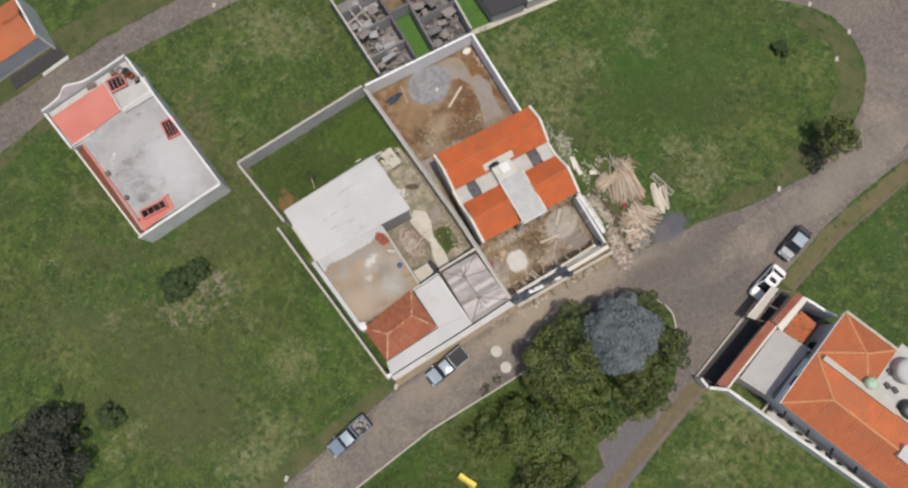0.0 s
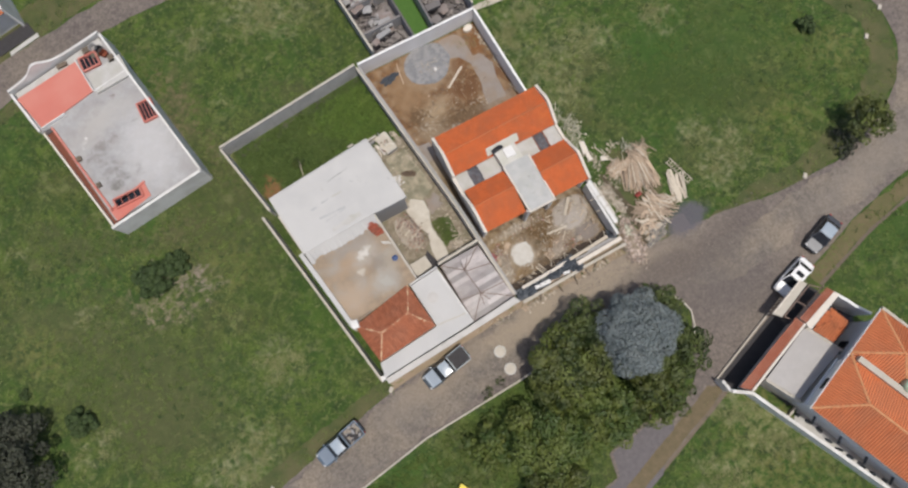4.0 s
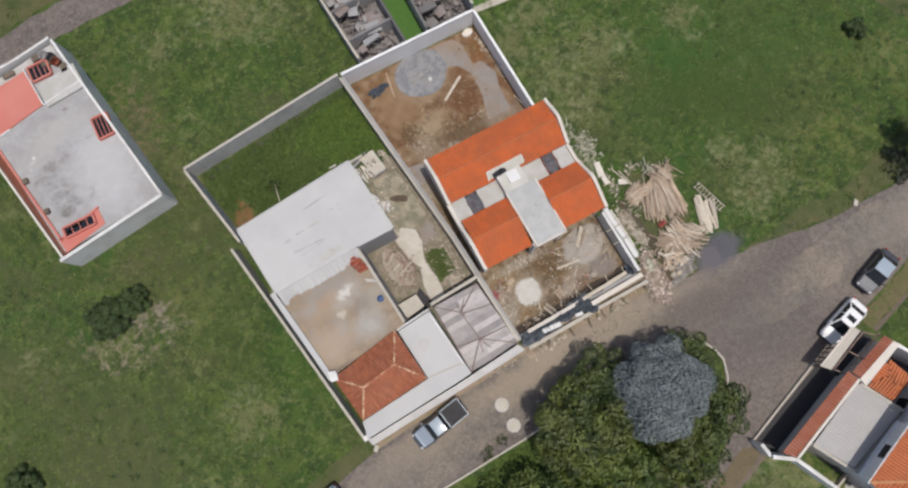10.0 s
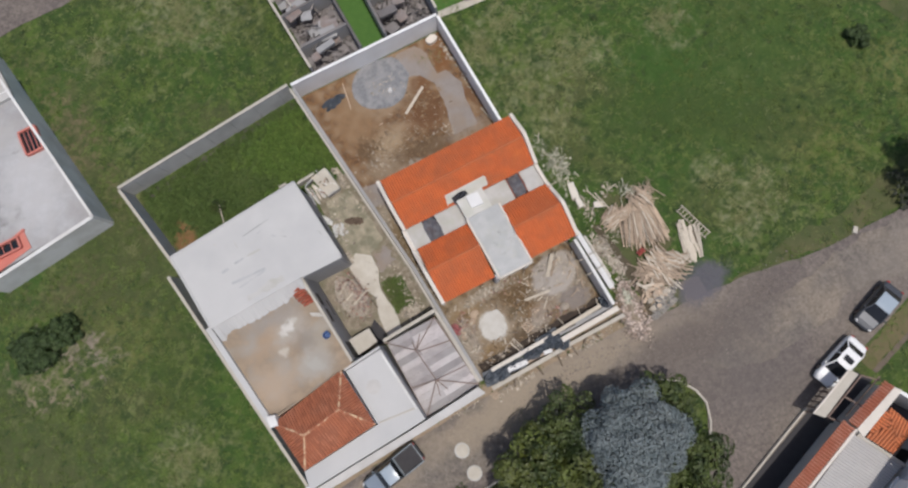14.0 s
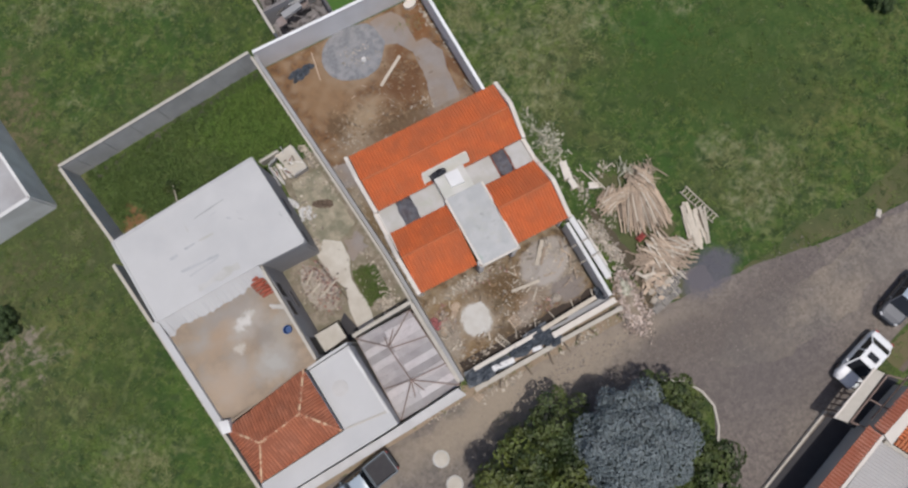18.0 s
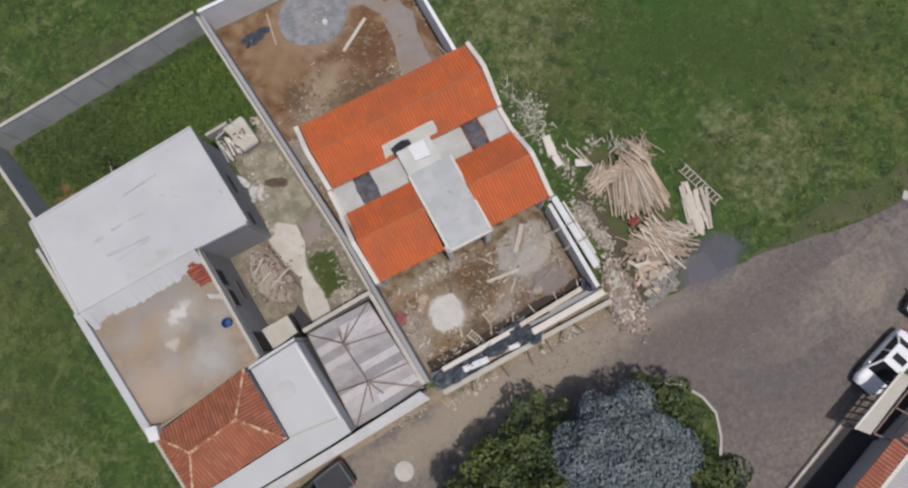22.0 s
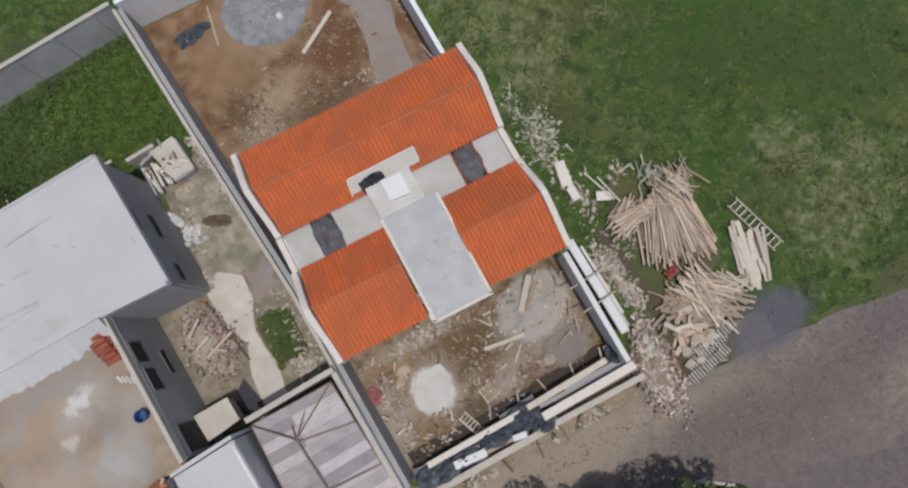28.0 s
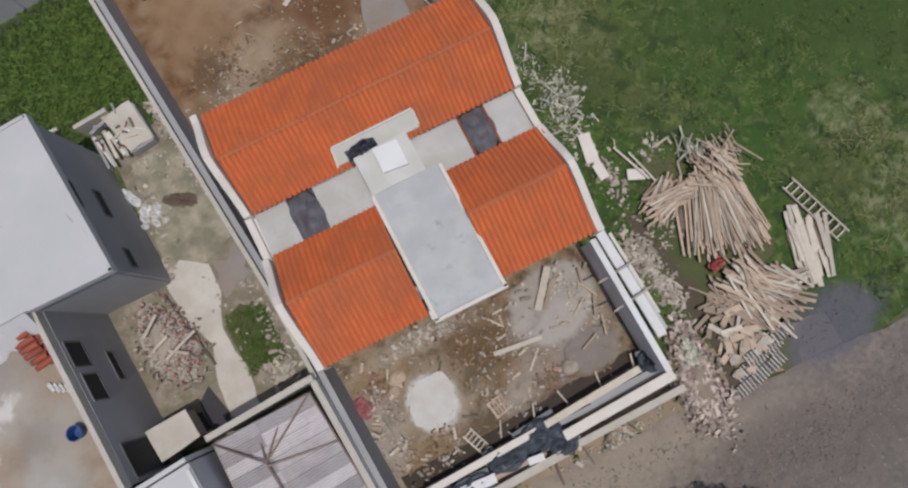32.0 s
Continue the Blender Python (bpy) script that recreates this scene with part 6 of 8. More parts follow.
for i in range(9):
    p = Vector((21.8, -31.2, 0)).lerp(Vector((25.7, -29.75, 0)), i / 8)
    wpart("gate_bar", bar(p, p + Vector((0, 0, 2.2)), 0.08, 0.08, up=(0, 1, 0)), M_STEEL, gt)
for a, b in (((22.3, -31.7), (26.2, -30.2)), ((23.6, -32.2), (27.4, -30.9)), ((22.3, -31.7), (23.4, -32.9)), ((24.2, -30.95), (25.1, -32.3)), ((26.2, -30.2), (27.3, -31.2))):
    wpart("canopy_beam", bar((*a, 2.2), (*b, 2.2), 0.1, 0.1), M_STEEL, gt)
tagged(part("forecourt_kerb", wall_line((14.0, -34.2), (22.1, -31.05), 0.16, 0.0, 0.3), M_CAP), "low pale kerb along the forecourt", "kerb", kind="structure")

# ---- back yard of the new house ----
ry = random.Random(11)


def patch(name, pts, z, material, label, category="ground patch", edge=0.15):
    return tagged(part(name, rough_sheet(pts, z, 0.25, edge=edge, seed=pts[0][0]), material), label, category, kind="structure")


def plank(p, q, w, h, material, label, group="", category="plank", name="plank"):
    return tagged(part(name, bar(p, q, w, h), material), label, category, group)


tagged(part("mound", heap(4.0, 9.45, 2.6, 2.35, 0.28, 0.2, n=52, rough=0.35, power=0.4), M_GRAVEL), "low round heap of grey gravel and mortar", "heap")
bm = bmesh.new()
for x, y, a, b, t in ((-0.9, 10.05, 0.75, 0.32, 0.15), (0.2, 10.1, 0.6, 0.3, -0.2), (-0.6, 9.75, 0.5, 0.4, 0.8), (-0.1, 9.85, 0.4, 0.35, 0.3), (-1.0, 9.6, 0.45, 0.2, 0.5)):
    heap(x, y, a, b, 0.2, t, bm=bm, n=14, rough=1.6, power=0.5, z0=0.02)
tagged(part("tarp", bm, M_TARP), "crumpled blue-grey tarp on the soil", "tarp")
plank((1.0, 11.1, 0.06), (0.65, 8.6, 0.06), 0.09, 0.05, M_WOOD, "thin timber lath lying on the soil")
plank((4.75, 5.85, 0.12), (7.2, 7.4, 0.16), 0.24, 0.06, M_PALEWOOD, "pale timber board on the soil")
patch("cement_path", [(6.3, 11.3), (8.3, 11.3), (8.9, 10.1), (8.9, 7.9), (9.7, 7.9), (10.5, 6.3), (10.05, 4.6), (9.9, 2.2), (7.7, 2.2), (8.25, 5.2), (8.3, 7.2), (7.5, 8.5), (6.4, 8.9)], 0.034, M_GREYPATH, "damp grey cement path in the yard")
patch("cement_slab", [(-1.9, 1.7), (0.1, 1.4), (0.1, -0.9), (-1.6, -0.3)], 0.036, M_GREYPATH, "grey cement landing by the shared wall", edge=0.03)
tagged(part("stone", heap(4.5, 8.45, 0.2, 0.22, 0.22, 0, n=10, rough=0.4, power=0.4, z0=0.2), M_FRESHWHITE), "white lump of plaster on the gravel heap", "stone")
tagged(part("mound", heap(2.6, 4.3, 1.3, 0.9, 0.22, 0.3, n=26, rough=0.6), M_BACKSOIL), "flattened heap of sandy spoil", "heap")
tagged(part("mortar_trough", prism(blob(9.9, 11.0, 0.55, 0.4, 9, 0.1), 0.02, 0.35), M_PARAPET), "pale mortar lump in the yard corner", "mortar")
scatter("rubble", M_RUBBLE, [(4.2, 9.0, 1.5, 1.2, 0, 60, 0.11, 0.24), (5.5, 5.0, 2.4, 1.8, 0.3, 24, 0.09, 0.03), (2.4, 4.0, 2.0, 1.4, 0, 26, 0.10, 0.08), (10.6, 9.5, 0.3, 1.6, 0.1, 26, 0.2, 0.03), (7.2, 3.0, 1.2, 0.8, 0, 24, 0.12, 0.03), (0.5, 3.0, 1.4, 1.6, 0, 50, 0.12, 0.03), (10.9, 6.5, 0.2, 1.5, 0, 20, 0.22, 0.03)], "broken bits of mortar and stone on the soil", "rubble", ry)
M_CLOD = mat("soil_clod", (0.27, 0.19, 0.115), (0.15, 0.095, 0.05), scale=2.0, amount=0.6, vary=0.45, island=True)
scatter("soil_clods", M_CLOD, [(4.0, 3.2, 3.2, 1.4, 0, 240, 0.13, 0.02), (6.6, 6.2, 1.8, 1.6, 0, 120, 0.13, 0.02), (1.4, 4.6, 1.8, 1.8, 0, 130, 0.13, 0.02), (9.6, 9.4, 0.6, 1.4, 0, 50, 0.12, 0.02)], "lumps of brown soil over the back yard", "soil", ry)
scatter("soil_clods", M_CLOD, [(6.0, -13.0, 3.6, 1.6, 0, 220, 0.13, 0.02), (2.4, -15.6, 1.8, 0.8, 0, 110, 0.13, 0.02), (8.2, -15.2, 2.4, 0.8, 0, 120, 0.14, 0.02), (1.2, -12.4, 0.9, 1.0, 0, 70, 0.13, 0.02)], "lumps of brown soil over the front yard", "soil", ry)
for i in range(9):
    x, y, a = ry.uniform(1.5, 8.0), ry.uniform(1.6, 6.6), ry.uniform(0, 3.1)
    plank((x, y, 0.06), (x + 0.4 * math.cos(a), y + 0.4 * math.sin(a), 0.08), 0.07, 0.04, M_DARKWOOD if i % 2 else M_WOOD, "short offcut of pale timber", "timber offcuts")
# rods leaning on the east wall
plank((10.85, 3.3, 0.05), (11.2, 1.0, 0.9), 0.07, 0.05, M_PALEWOOD, "pale lath leaning on the side wall", "leaning laths")
plank((10.9, 7.4, 0.05), (11.05, 6.2, 0.9), 0.06, 0.05, M_PALEWOOD, "pale lath leaning on the side wall", "leaning laths")

# ---- front yard ----
tagged(part("mound", heap(9.5, -12.6, 2.3, 1.9, 0.45, 0.3, n=44, rough=0.6, power=0.8), M_YARD), "grey heap of dry mortar sand", "heap")
tagged(part("mortar_bed", heap(10.15, -15.05, 1.3, 1.0, 0.22, 0.1, n=28, rough=0.4, power=0.4), M_YARD), "round bed of mixed grey mortar", "heap")
tagged(part("mound", heap(6.65, -15.15, 1.1, 0.75, 0.25, 0.5, n=24, rough=0.6), M_YARD), "small pinkish sand heap", "heap")
tagged(part("mound", heap(0.9, -14.0, 0.6, 1.5, 0.3, 0.1, n=24, rough=0.7), M_YARD), "spoil along the shared wall", "heap")
# flat patch; the shadow down in the trench is painted as dark soil
patch("trench", [(0.4, -16.25), (3.6, -16.2), (7.2, -16.05), (11.6, -15.75), (11.9, -16.4), (7.8, -16.7), (3.8, -16.95), (0.5, -17.1)], 0.045, mat("shaded_trench_soil", (0.055, 0.038, 0.026), (0.035, 0.025, 0.018), scale=1.5, bump=0.4), "foundation trench along the front, its shade painted dark", edge=0.12)
patch("lime_spill", [(1.95, -13.7), (2.2, -13.25), (2.75, -12.85), (3.35, -12.95), (3.85, -12.95), (4.1, -13.75), (3.9, -14.5), (3.5, -15.0), (2.6, -15.15), (1.95, -14.6)], 0.1, M_LIME, "white spill of dried lime plaster on the dirt", edge=0.14)
scatter("rubble", M_RUBBLE, [(9.7, -12.3, 1.6, 1.2, 0.3, 130, 0.14, 0.28), (9.2, -13.6, 1.3, 0.7, 0.2, 70, 0.13, 0.1)], "broken lumps over the mortar sand", "rubble", ry)
plank((8.85, -12.5, 0.45), (10.1, -11.0, 0.5), 0.3, 0.05, M_PALEWOOD, "grey plank lying on the sand heap", "sand boards")
plank((9.15, -12.6, 0.42), (10.0, -11.6, 0.46), 0.16, 0.05, M_WOOD, "grey plank lying on the sand heap", "sand boards")
plank((6.3, -13.35, 0.12), (8.5, -13.6, 0.3), 0.2, 0.06, M_PALEWOOD, "pale plank leaning on the sand heap", "sand boards")


def rung_ladder(p, q, width, rungs, label, z=0.08, lift=0.0, material=None):
    """A wooden ladder lying from p to q."""
    t = thing("ladder", p[0], p[1], 0, label, "ladder")
    a, b = Vector((*p, z)), Vector((*q, z + lift))
    d = (b - a).normalized()
    s = Vector((-d.y, d.x, 0)).normalized() * width / 2
    for k in (1, -1):
        wpart("rail", bar(a + s * k, b + s * k, 0.07, 0.09), material or M_PALEWOOD, t)
    for i in range(rungs):
        c = a.lerp(b, (i + 0.5) / rungs)
        wpart("rung", bar(c - s * 1.12, c + s * 1.12, 0.06, 0.05), material or M_PALEWOOD, t)
    return t


def pallet(x, y, turn, w, d, label, z=0.0, slats=7, material=None, tilt=0.0, group="", core=None, fill=0.55):
    """A small slatted frame."""
    t = thing("pallet", x, y, z, label, "pallet", group)
    t.rotation_euler = (tilt, 0, turn)
    mt = material or M_WOOD
    for i in range(slats):
        u = -w / 2 + w * (i + 0.5) / slats
        part("slat", bar((u, -d / 2, 0.13), (u, d / 2, 0.13), w / slats * fill, 0.03), mt, t)
    for v in (-d / 2 + 0.05, 0, d / 2 - 0.05):
        part("bearer", bar((-w / 2, v, 0.06), (w / 2, v, 0.06), 0.08, 0.1), core or mt, t)
    if core:
        part("tray", prism([(-w / 2, -d / 2), (w / 2, -d / 2), (w / 2, d / 2), (-w / 2, d / 2)], 0.0, 0.09), core, t)
    return t


rung_ladder((3.75, -15.75), (4.3, -17.05), 0.45, 7, "short wooden ladder beside the trench", z=0.14)
pallet(5.5, -15.4, 0.2, 0.8, 0.8, "small wooden slatted frame on the dirt", slats=5)
pallet(0.7, -13.8, 1.1, 0.7, 0.9, "small wooden slatted frame by the shared wall", slats=4)
tagged(part("cement_sack", heap(2.05, -12.4, 0.42, 0.3, 0.2, 0.3, n=14, rough=0.4, power=0.4), M_WOOD), "tan cement sack on the dirt", "sack", "sacks")
tagged(part("cement_sack", heap(1.65, -12.9, 0.3, 0.25, 0.16, 1.0, n=14, rough=0.4, power=0.4), M_WOOD), "tan cement sack on the dirt", "sack", "sacks")
tagged(part("stone", heap(9.0, -15.3, 0.4, 0.35, 0.35, 0, n=12, rough=0.4, power=0.4), M_SAND), "boulder of dried mortar", "stone")
tagged(part("red_sack", heap(0.15, -12.9, 0.4, 0.55, 0.3, 0.4, n=14, rough=0.9, power=0.5), mat("faded_pink_cloth", (0.36, 0.13, 0.13), (0.28, 0.1, 0.1), scale=2)), "faded pink sack by the shared wall", "sack")
scatter("rubble", M_RUBBLE, [(3.5, -11.3, 2.6, 0.45, 0.0, 95, 0.22, 0.03), (8.0, -13.2, 2.6, 1.5, 0, 110, 0.15, 0.05), (0.8, -14.2, 0.8, 2.2, 0.05, 90, 0.2, 0.1), (6.3, -15.3, 1.6, 1.0, 0, 60, 0.15, 0.05), (10.9, -13.4, 0.6, 2.4, 0, 70, 0.15, 0.05), (2.4, -16.2, 1.6, 0.5, 0.1, 40, 0.14, 0.03), (-0.3, -8.5, 0.35, 4.0, 0.1, 60, 0.14, 0.03), (-0.9, -1.5, 0.4, 3.5, 0.1, 50, 0.14, 0.03)], "broken mortar and stone on the dirt", "rubble", ry)
for i in range(9):
    a = ry.uniform(0, 3.1)
    x, y = 10.6 + ry.uniform(-0.8, 0.9), -13.4 + ry.uniform(-1.6, 1.8)
    plank((x, y, 0.3), (x + 0.9 * math.cos(a), y + 0.9 * math.sin(a), 0.34), 0.07, 0.04, M_WOOD, "thin lath on the sand heap", "laths")
for i in range(5):
    x = 5.0 + 1.6 * i
    plank((x, -16.6, 0.25), (x + ry.uniform(-.2, .3), -15.9, 0.3), 0.07, 0.06, M_PALEWOOD, "short peg across the trench", "trench pegs")

# boards and tarps of the front formwork
FW = "formwork boards along the street"
for p, q, w, h, m, z in (((1.2, -17.12), (6.5, -16.92), 0.3, 0.05, M_PARAPET, 0.75), ((6.9, -16.85), (11.5, -16.55), 0.3, 0.05, M_PALEWOOD, 0.85), ((7.4, -17.58), (12.65, -17.36), 0.42, 0.07, M_PARAPET, 0.9), ((2.4, -17.72), (4.1, -17.82), 0.4, 0.05, M_FRESHWHITE, 0.82),
                         ((0.6, -18.45), (7.2, -18.25), 0.34, 0.06, M_CAP, 0.6), ((7.6, -18.2), (12.9, -18.1), 0.3, 0.05, M_CAP, 0.55), ((2.0, -17.9), (6.4, -17.9), 0.18, 0.05, M_WOOD, 0.55), ((0.3, -17.9), (2.3, -18.0), 0.6, 0.05, M_TARP, 0.5),
                         ((9.0, -16.95), (12.0, -16.9), 0.2, 0.05, M_GREYWALL, 0.6), ((5.58, -17.83), (6.28, -17.9), 0.3, 0.05, M_FRESHWHITE, 0.98), ((12.0, -18.2), (13.6, -17.9), 0.3, 0.05, M_WOOD, 0.2)):
    plank((*p, z), (*q, z + 0.02), w, h, m, "long pale formwork board along the front", FW, "board", "formwork_board")
for x in (0.8, 2.6, 4.4, 6.3, 8.2, 10.2, 12.2):
    for y in (-16.7, -17.45, -18.3):
        tagged(part("trestle_post", bar((x, y, 0), (x, y, 0.52), 0.09, 0.09, up=(0, 1, 0)), M_DARKWOOD), "rough timber post under the formwork", "post", "trestle posts")
tagged(part("formwork_wall", wall_line((0.4, -17.15), (12.4, -17.1), 0.22, 0.0, 0.5), M_GREYWALL), "low grey foundation wall along the street", "wall", kind="structure")
for x, y, a, b, h in ((6.5, -17.2, 1.0, 0.7, 0.35), (4.9, -17.4, 0.9, 0.55, 0.3), (1.4, -17.7, 1.1, 0.6, 0.25), (3.0, -17.7, 0.9, 0.4, 0.25), (7.3, -17.9, 0.7, 0.5, 0.25), (12.1, -16.5, 0.5, 0.5, 0.4)):
    tagged(part("tarp", heap(x, y, a, b, h, ry.uniform(-0.2, 0.2), n=26, rough=1.5, power=0.5, z0=0.58), M_TARP), "crumpled blue-grey plastic over the formwork", "tarp", "formwork tarps")
for x, y, dx, dy in ((6.6, -18.4, -0.1, -1.1), (7.9, -18.3, 0.15, -1.0), (4.6, -18.5, 0.2, -0.9), (2.6, -18.5, -0.3, -0.7), (10.0, -18.3, 0.3, -0.5), (9.3, -18.3, -0.4, -0.4)):
    plank((x, y, 0.55), (x + dx, y + dy, 0.05), 0.09, 0.07, M_DARKWOOD, "raking timber prop against the formwork", "raking props", "prop", "prop")
pallet(0.6, -19.0, 0.4, 0.7, 0.6, "small wooden frame by the street", slats=4)
scatter("rubble", M_RUBBLE, [(2.6, -19.0, 2.2, 0.5, 0.05, 70, 0.2, 0.03), (9.3, -18.8, 2.4, 0.4, 0.05, 60, 0.18, 0.03), (-2.5, -18.9, 2.0, 0.3, 0, 30, 0.12, 0.03)], "chips of timber and mortar beside the street", "rubble", ry)

M_ROADSTONE = mat("road_stone", (0.22, 0.19, 0.17), (0.14, 0.115, 0.100), scale=6, amount=0.9, vary=0.3, island=True)
scatter("road_gravel", M_ROADSTONE, [(16.5, -22.6, 5.0, 2.0, -0.1, 700, 0.075, 0.03), (24.0, -22.0, 5.0, 2.2, 0.3, 600, 0.075, 0.03), (8.0, -20.2, 6.0, 0.8, 0.02, 260, 0.08, 0.035)], "loose gravel and worn setts on the street", "gravel", ry)

# ---- beside the house: boards, rubble, timber ----
wl = thing("leaning_sheet", 13.0, -12.8, 0, "long white board leaning along the side wall", "board")
wpart("sheet", bar((12.72, -10.4, 0.95), (13.02, -15.75, 0.9), 0.5, 0.06, up=(0.45, 0, 1)), M_FRESHWHITE, wl)
wpart("sheet", bar((13.2, -10.9, 0.6), (13.45, -14.9, 0.55), 0.16, 0.05, up=(0.35, 0, 1)), M_PARAPET, wl)
wpart("sheet", bar((13.05, -12.6, 0.78), (13.3, -15.6, 0.74), 0.26, 0.05, up=(0.2, 0, 1)), M_CEMENT, wl)
for i in range(5):
    wpart("support", bar((12.95 + 0.08 * i, -10.7 - 1.15 * i, 0), (12.95 + 0.08 * i, -10.7 - 1.15 * i, 0.7), 0.1, 0.1, up=(0, 1, 0)), M_DARKWOOD, wl)
for y, x in ((-12.6, 12.1), (-13.9, 12.15)):
    plank((x - 0.7, y, 2.05), (x + 1.5, y + 0.15, 0.8), 0.08, 0.06, M_PALEWOOD, "thin lath across the side wall", "wall laths")
scatter("rubble", M_RUBBLE, [(14.2, -13.2, 0.7, 2.4, 0.15, 260, 0.2, 0.05), (14.6, -8.6, 0.8, 1.8, 0, 60, 0.2, 0.03), (15.6, -11.8, 1.4, 1.0, 0, 40, 0.18, 0.03), (17, -8.2, 1.4, 0.6, 0, 24, 0.18, 0.03)], "pale broken stone and mortar on the grass", "rubble", ry)
scatter("rubble", M_PINKRUBBLE, [(13.7, -18.2, 0.95, 2.1, -0.1, 680, 0.19, 0.2), (13.5, -19.9, 0.9, 0.7, 0, 230, 0.2, 0.08), (14.1, -16.2, 0.6, 0.9, 0, 130, 0.17, 0.08)], "pinkish broken brick and stone in a long heap", "rubble", ry)
scatter("rubble", M_WHITEBIT, [(14.1, -5.1, 1.1, 2.2, 0, 210, 0.12, 0.04), (14.6, -4.0, 0.9, 1.3, 0, 60, 0.17, 0.04), (13.7, -2.4, 0.8, 1.6, 0, 80, 0.11, 0.03), (13.9, -17.0, 0.4, 0.7, 0, 70, 0.18, 0.28)], "whitish broken plaster and sticks on the grass", "rubble", ry)
rs = random.Random(61)
for i in range(34):
    x, y, a, l = 14.2 + rs.gauss(0, 0.6), -4.6 + rs.gauss(0, 1.0), rs.uniform(0, 3.1), rs.uniform(0.3, 0.9)
    plank((x, y, 0.1), (x + l * math.cos(a), y + l * math.sin(a), 0.14), 0.05, 0.03, (M_WHITEBIT, M_PALEWOOD)[i % 2], "thin whitish stick among broken plaster", "thin sticks", "stick", "stick")
tagged(part("mound", heap(13.7, -18.2, 1.15, 2.4, 0.4, -0.1, n=30, rough=0.8), M_DIRT), "long heap of pale rubble", "heap")
for x, y, a, l, w in ((14.45, -6.3, 1.75, 1.4, 0.55), (14.3, -7.8, 1.5, 0.8, 0.45), (14.5, -6.9, 1.7, 1.2, 0.3), (15.3, -8.9, 0.4, 0.8, 0.5)):
    plank((x, y, 0.2), (x + l * math.cos(-a), y + l * math.sin(-a), 0.15), w, 0.04, M_PARAPET, "white board offcut on the grass", "white offcuts", "board", "board")
for i, (p, q) in enumerate((((15.35, -7.5), (16.05, -9.5)), ((15.85, -8.0), (16.25, -9.75)), ((16.9, -8.3), (17.7, -8.2)))):
    plank((*p, 0.2), (*q, 0.3), 0.09, 0.06, M_PALEWOOD, "long weathered pole in the grass", "poles", "pole", "pole")
patch("bare_soil", blob(14.0, -14.6, 0.9, 3.0, 12, 0.35), 0.016, M_DIRT, "bare trodden dirt between the wall and the timber", edge=0.4)
patch("trodden_track", [(14.3, -10.4), (14.8, -10.6), (15.5, -14), (15.6, -17.8), (15.0, -20.3), (14.3, -20.3), (14.9, -17.6), (14.8, -14)], 0.02, mat("dark_track_soil", (0.095, 0.07, 0.045), (0.065, 0.055, 0.03), scale=1.5, bump=0.3), "dark trodden track beside the timber", edge=0.25)
patch("bare_soil", blob(17.4, -14.6, 2.2, 4.6, 12, 0.4), 0.014, M_VERGE, "trodden soil round the timber pile", edge=0.6)


def timber_pile(cx, cy, length, across, layers, count, heading, spread, label, group, size=(0.1, 0.06), material=None, seed=1, zbase=0.04, skew=0.1, under=True, fan=0.0):
    """Loose poles laid side by side in uneven layers, each a thing of its own."""
    r = random.Random(seed)
    if under:
        # added dark mound: its colour gives the shade between the poles
        tagged(part("timber_core", heap(cx, cy, across * 0.5, length * 0.42, layers * 0.1, heading - math.pi / 2, n=16, rough=0.3, power=0.4), M_DARKWOOD), "dark mound painting the shade inside the " + group, "timber")
    below = bmesh.new()
    for i in range(count):
        lay = i * layers // count
        off = r.uniform(-1, 1)
        a = heading + r.gauss(0, skew) + fan * off
        off = off * across / 2 * (1 - 0.12 * lay)
        l = length * r.uniform(0.55, 1.05)
        along = r.gauss(0, spread)
        d = Vector((math.cos(a), math.sin(a), 0))
        s = Vector((-math.sin(heading), math.cos(heading), 0))
        c = Vector((cx, cy, 0)) + s * off + Vector((math.cos(heading), math.sin(heading), 0)) * along
        z = zbase + 0.1 * lay + r.uniform(0, 0.05) + layers * 0.035
        w = size[0] * r.uniform(0.6, 1.35)
        p, q = c - d * l / 2 + Vector((0, 0, z + r.uniform(-.06, .06))), c + d * l / 2 + Vector((0, 0, z + r.uniform(-.06, .06)))
        if i < count * 0.62:
            bar(p, q, w, size[1], below)
        else:
            plank(p, q, w, size[1], material or (M_WOOD if r.random() < 0.75 else M_PALEWOOD), label, group, "timber", "pole")
    tagged(part("timber_layer", below, material or M_WOOD), "lower layers of the " + group, "timber", kind="stuff")


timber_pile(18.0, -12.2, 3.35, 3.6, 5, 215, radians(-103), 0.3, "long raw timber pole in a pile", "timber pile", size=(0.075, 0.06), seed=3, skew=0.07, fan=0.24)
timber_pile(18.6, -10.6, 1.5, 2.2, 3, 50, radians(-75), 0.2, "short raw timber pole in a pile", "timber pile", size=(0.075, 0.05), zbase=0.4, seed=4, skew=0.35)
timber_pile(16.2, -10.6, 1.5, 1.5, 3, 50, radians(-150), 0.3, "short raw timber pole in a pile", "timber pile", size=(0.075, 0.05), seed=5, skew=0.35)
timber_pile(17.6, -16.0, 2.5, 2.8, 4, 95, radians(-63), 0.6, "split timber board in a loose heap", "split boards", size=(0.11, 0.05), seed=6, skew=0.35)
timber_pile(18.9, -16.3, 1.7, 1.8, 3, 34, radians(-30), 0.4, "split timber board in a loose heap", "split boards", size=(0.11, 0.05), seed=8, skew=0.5)
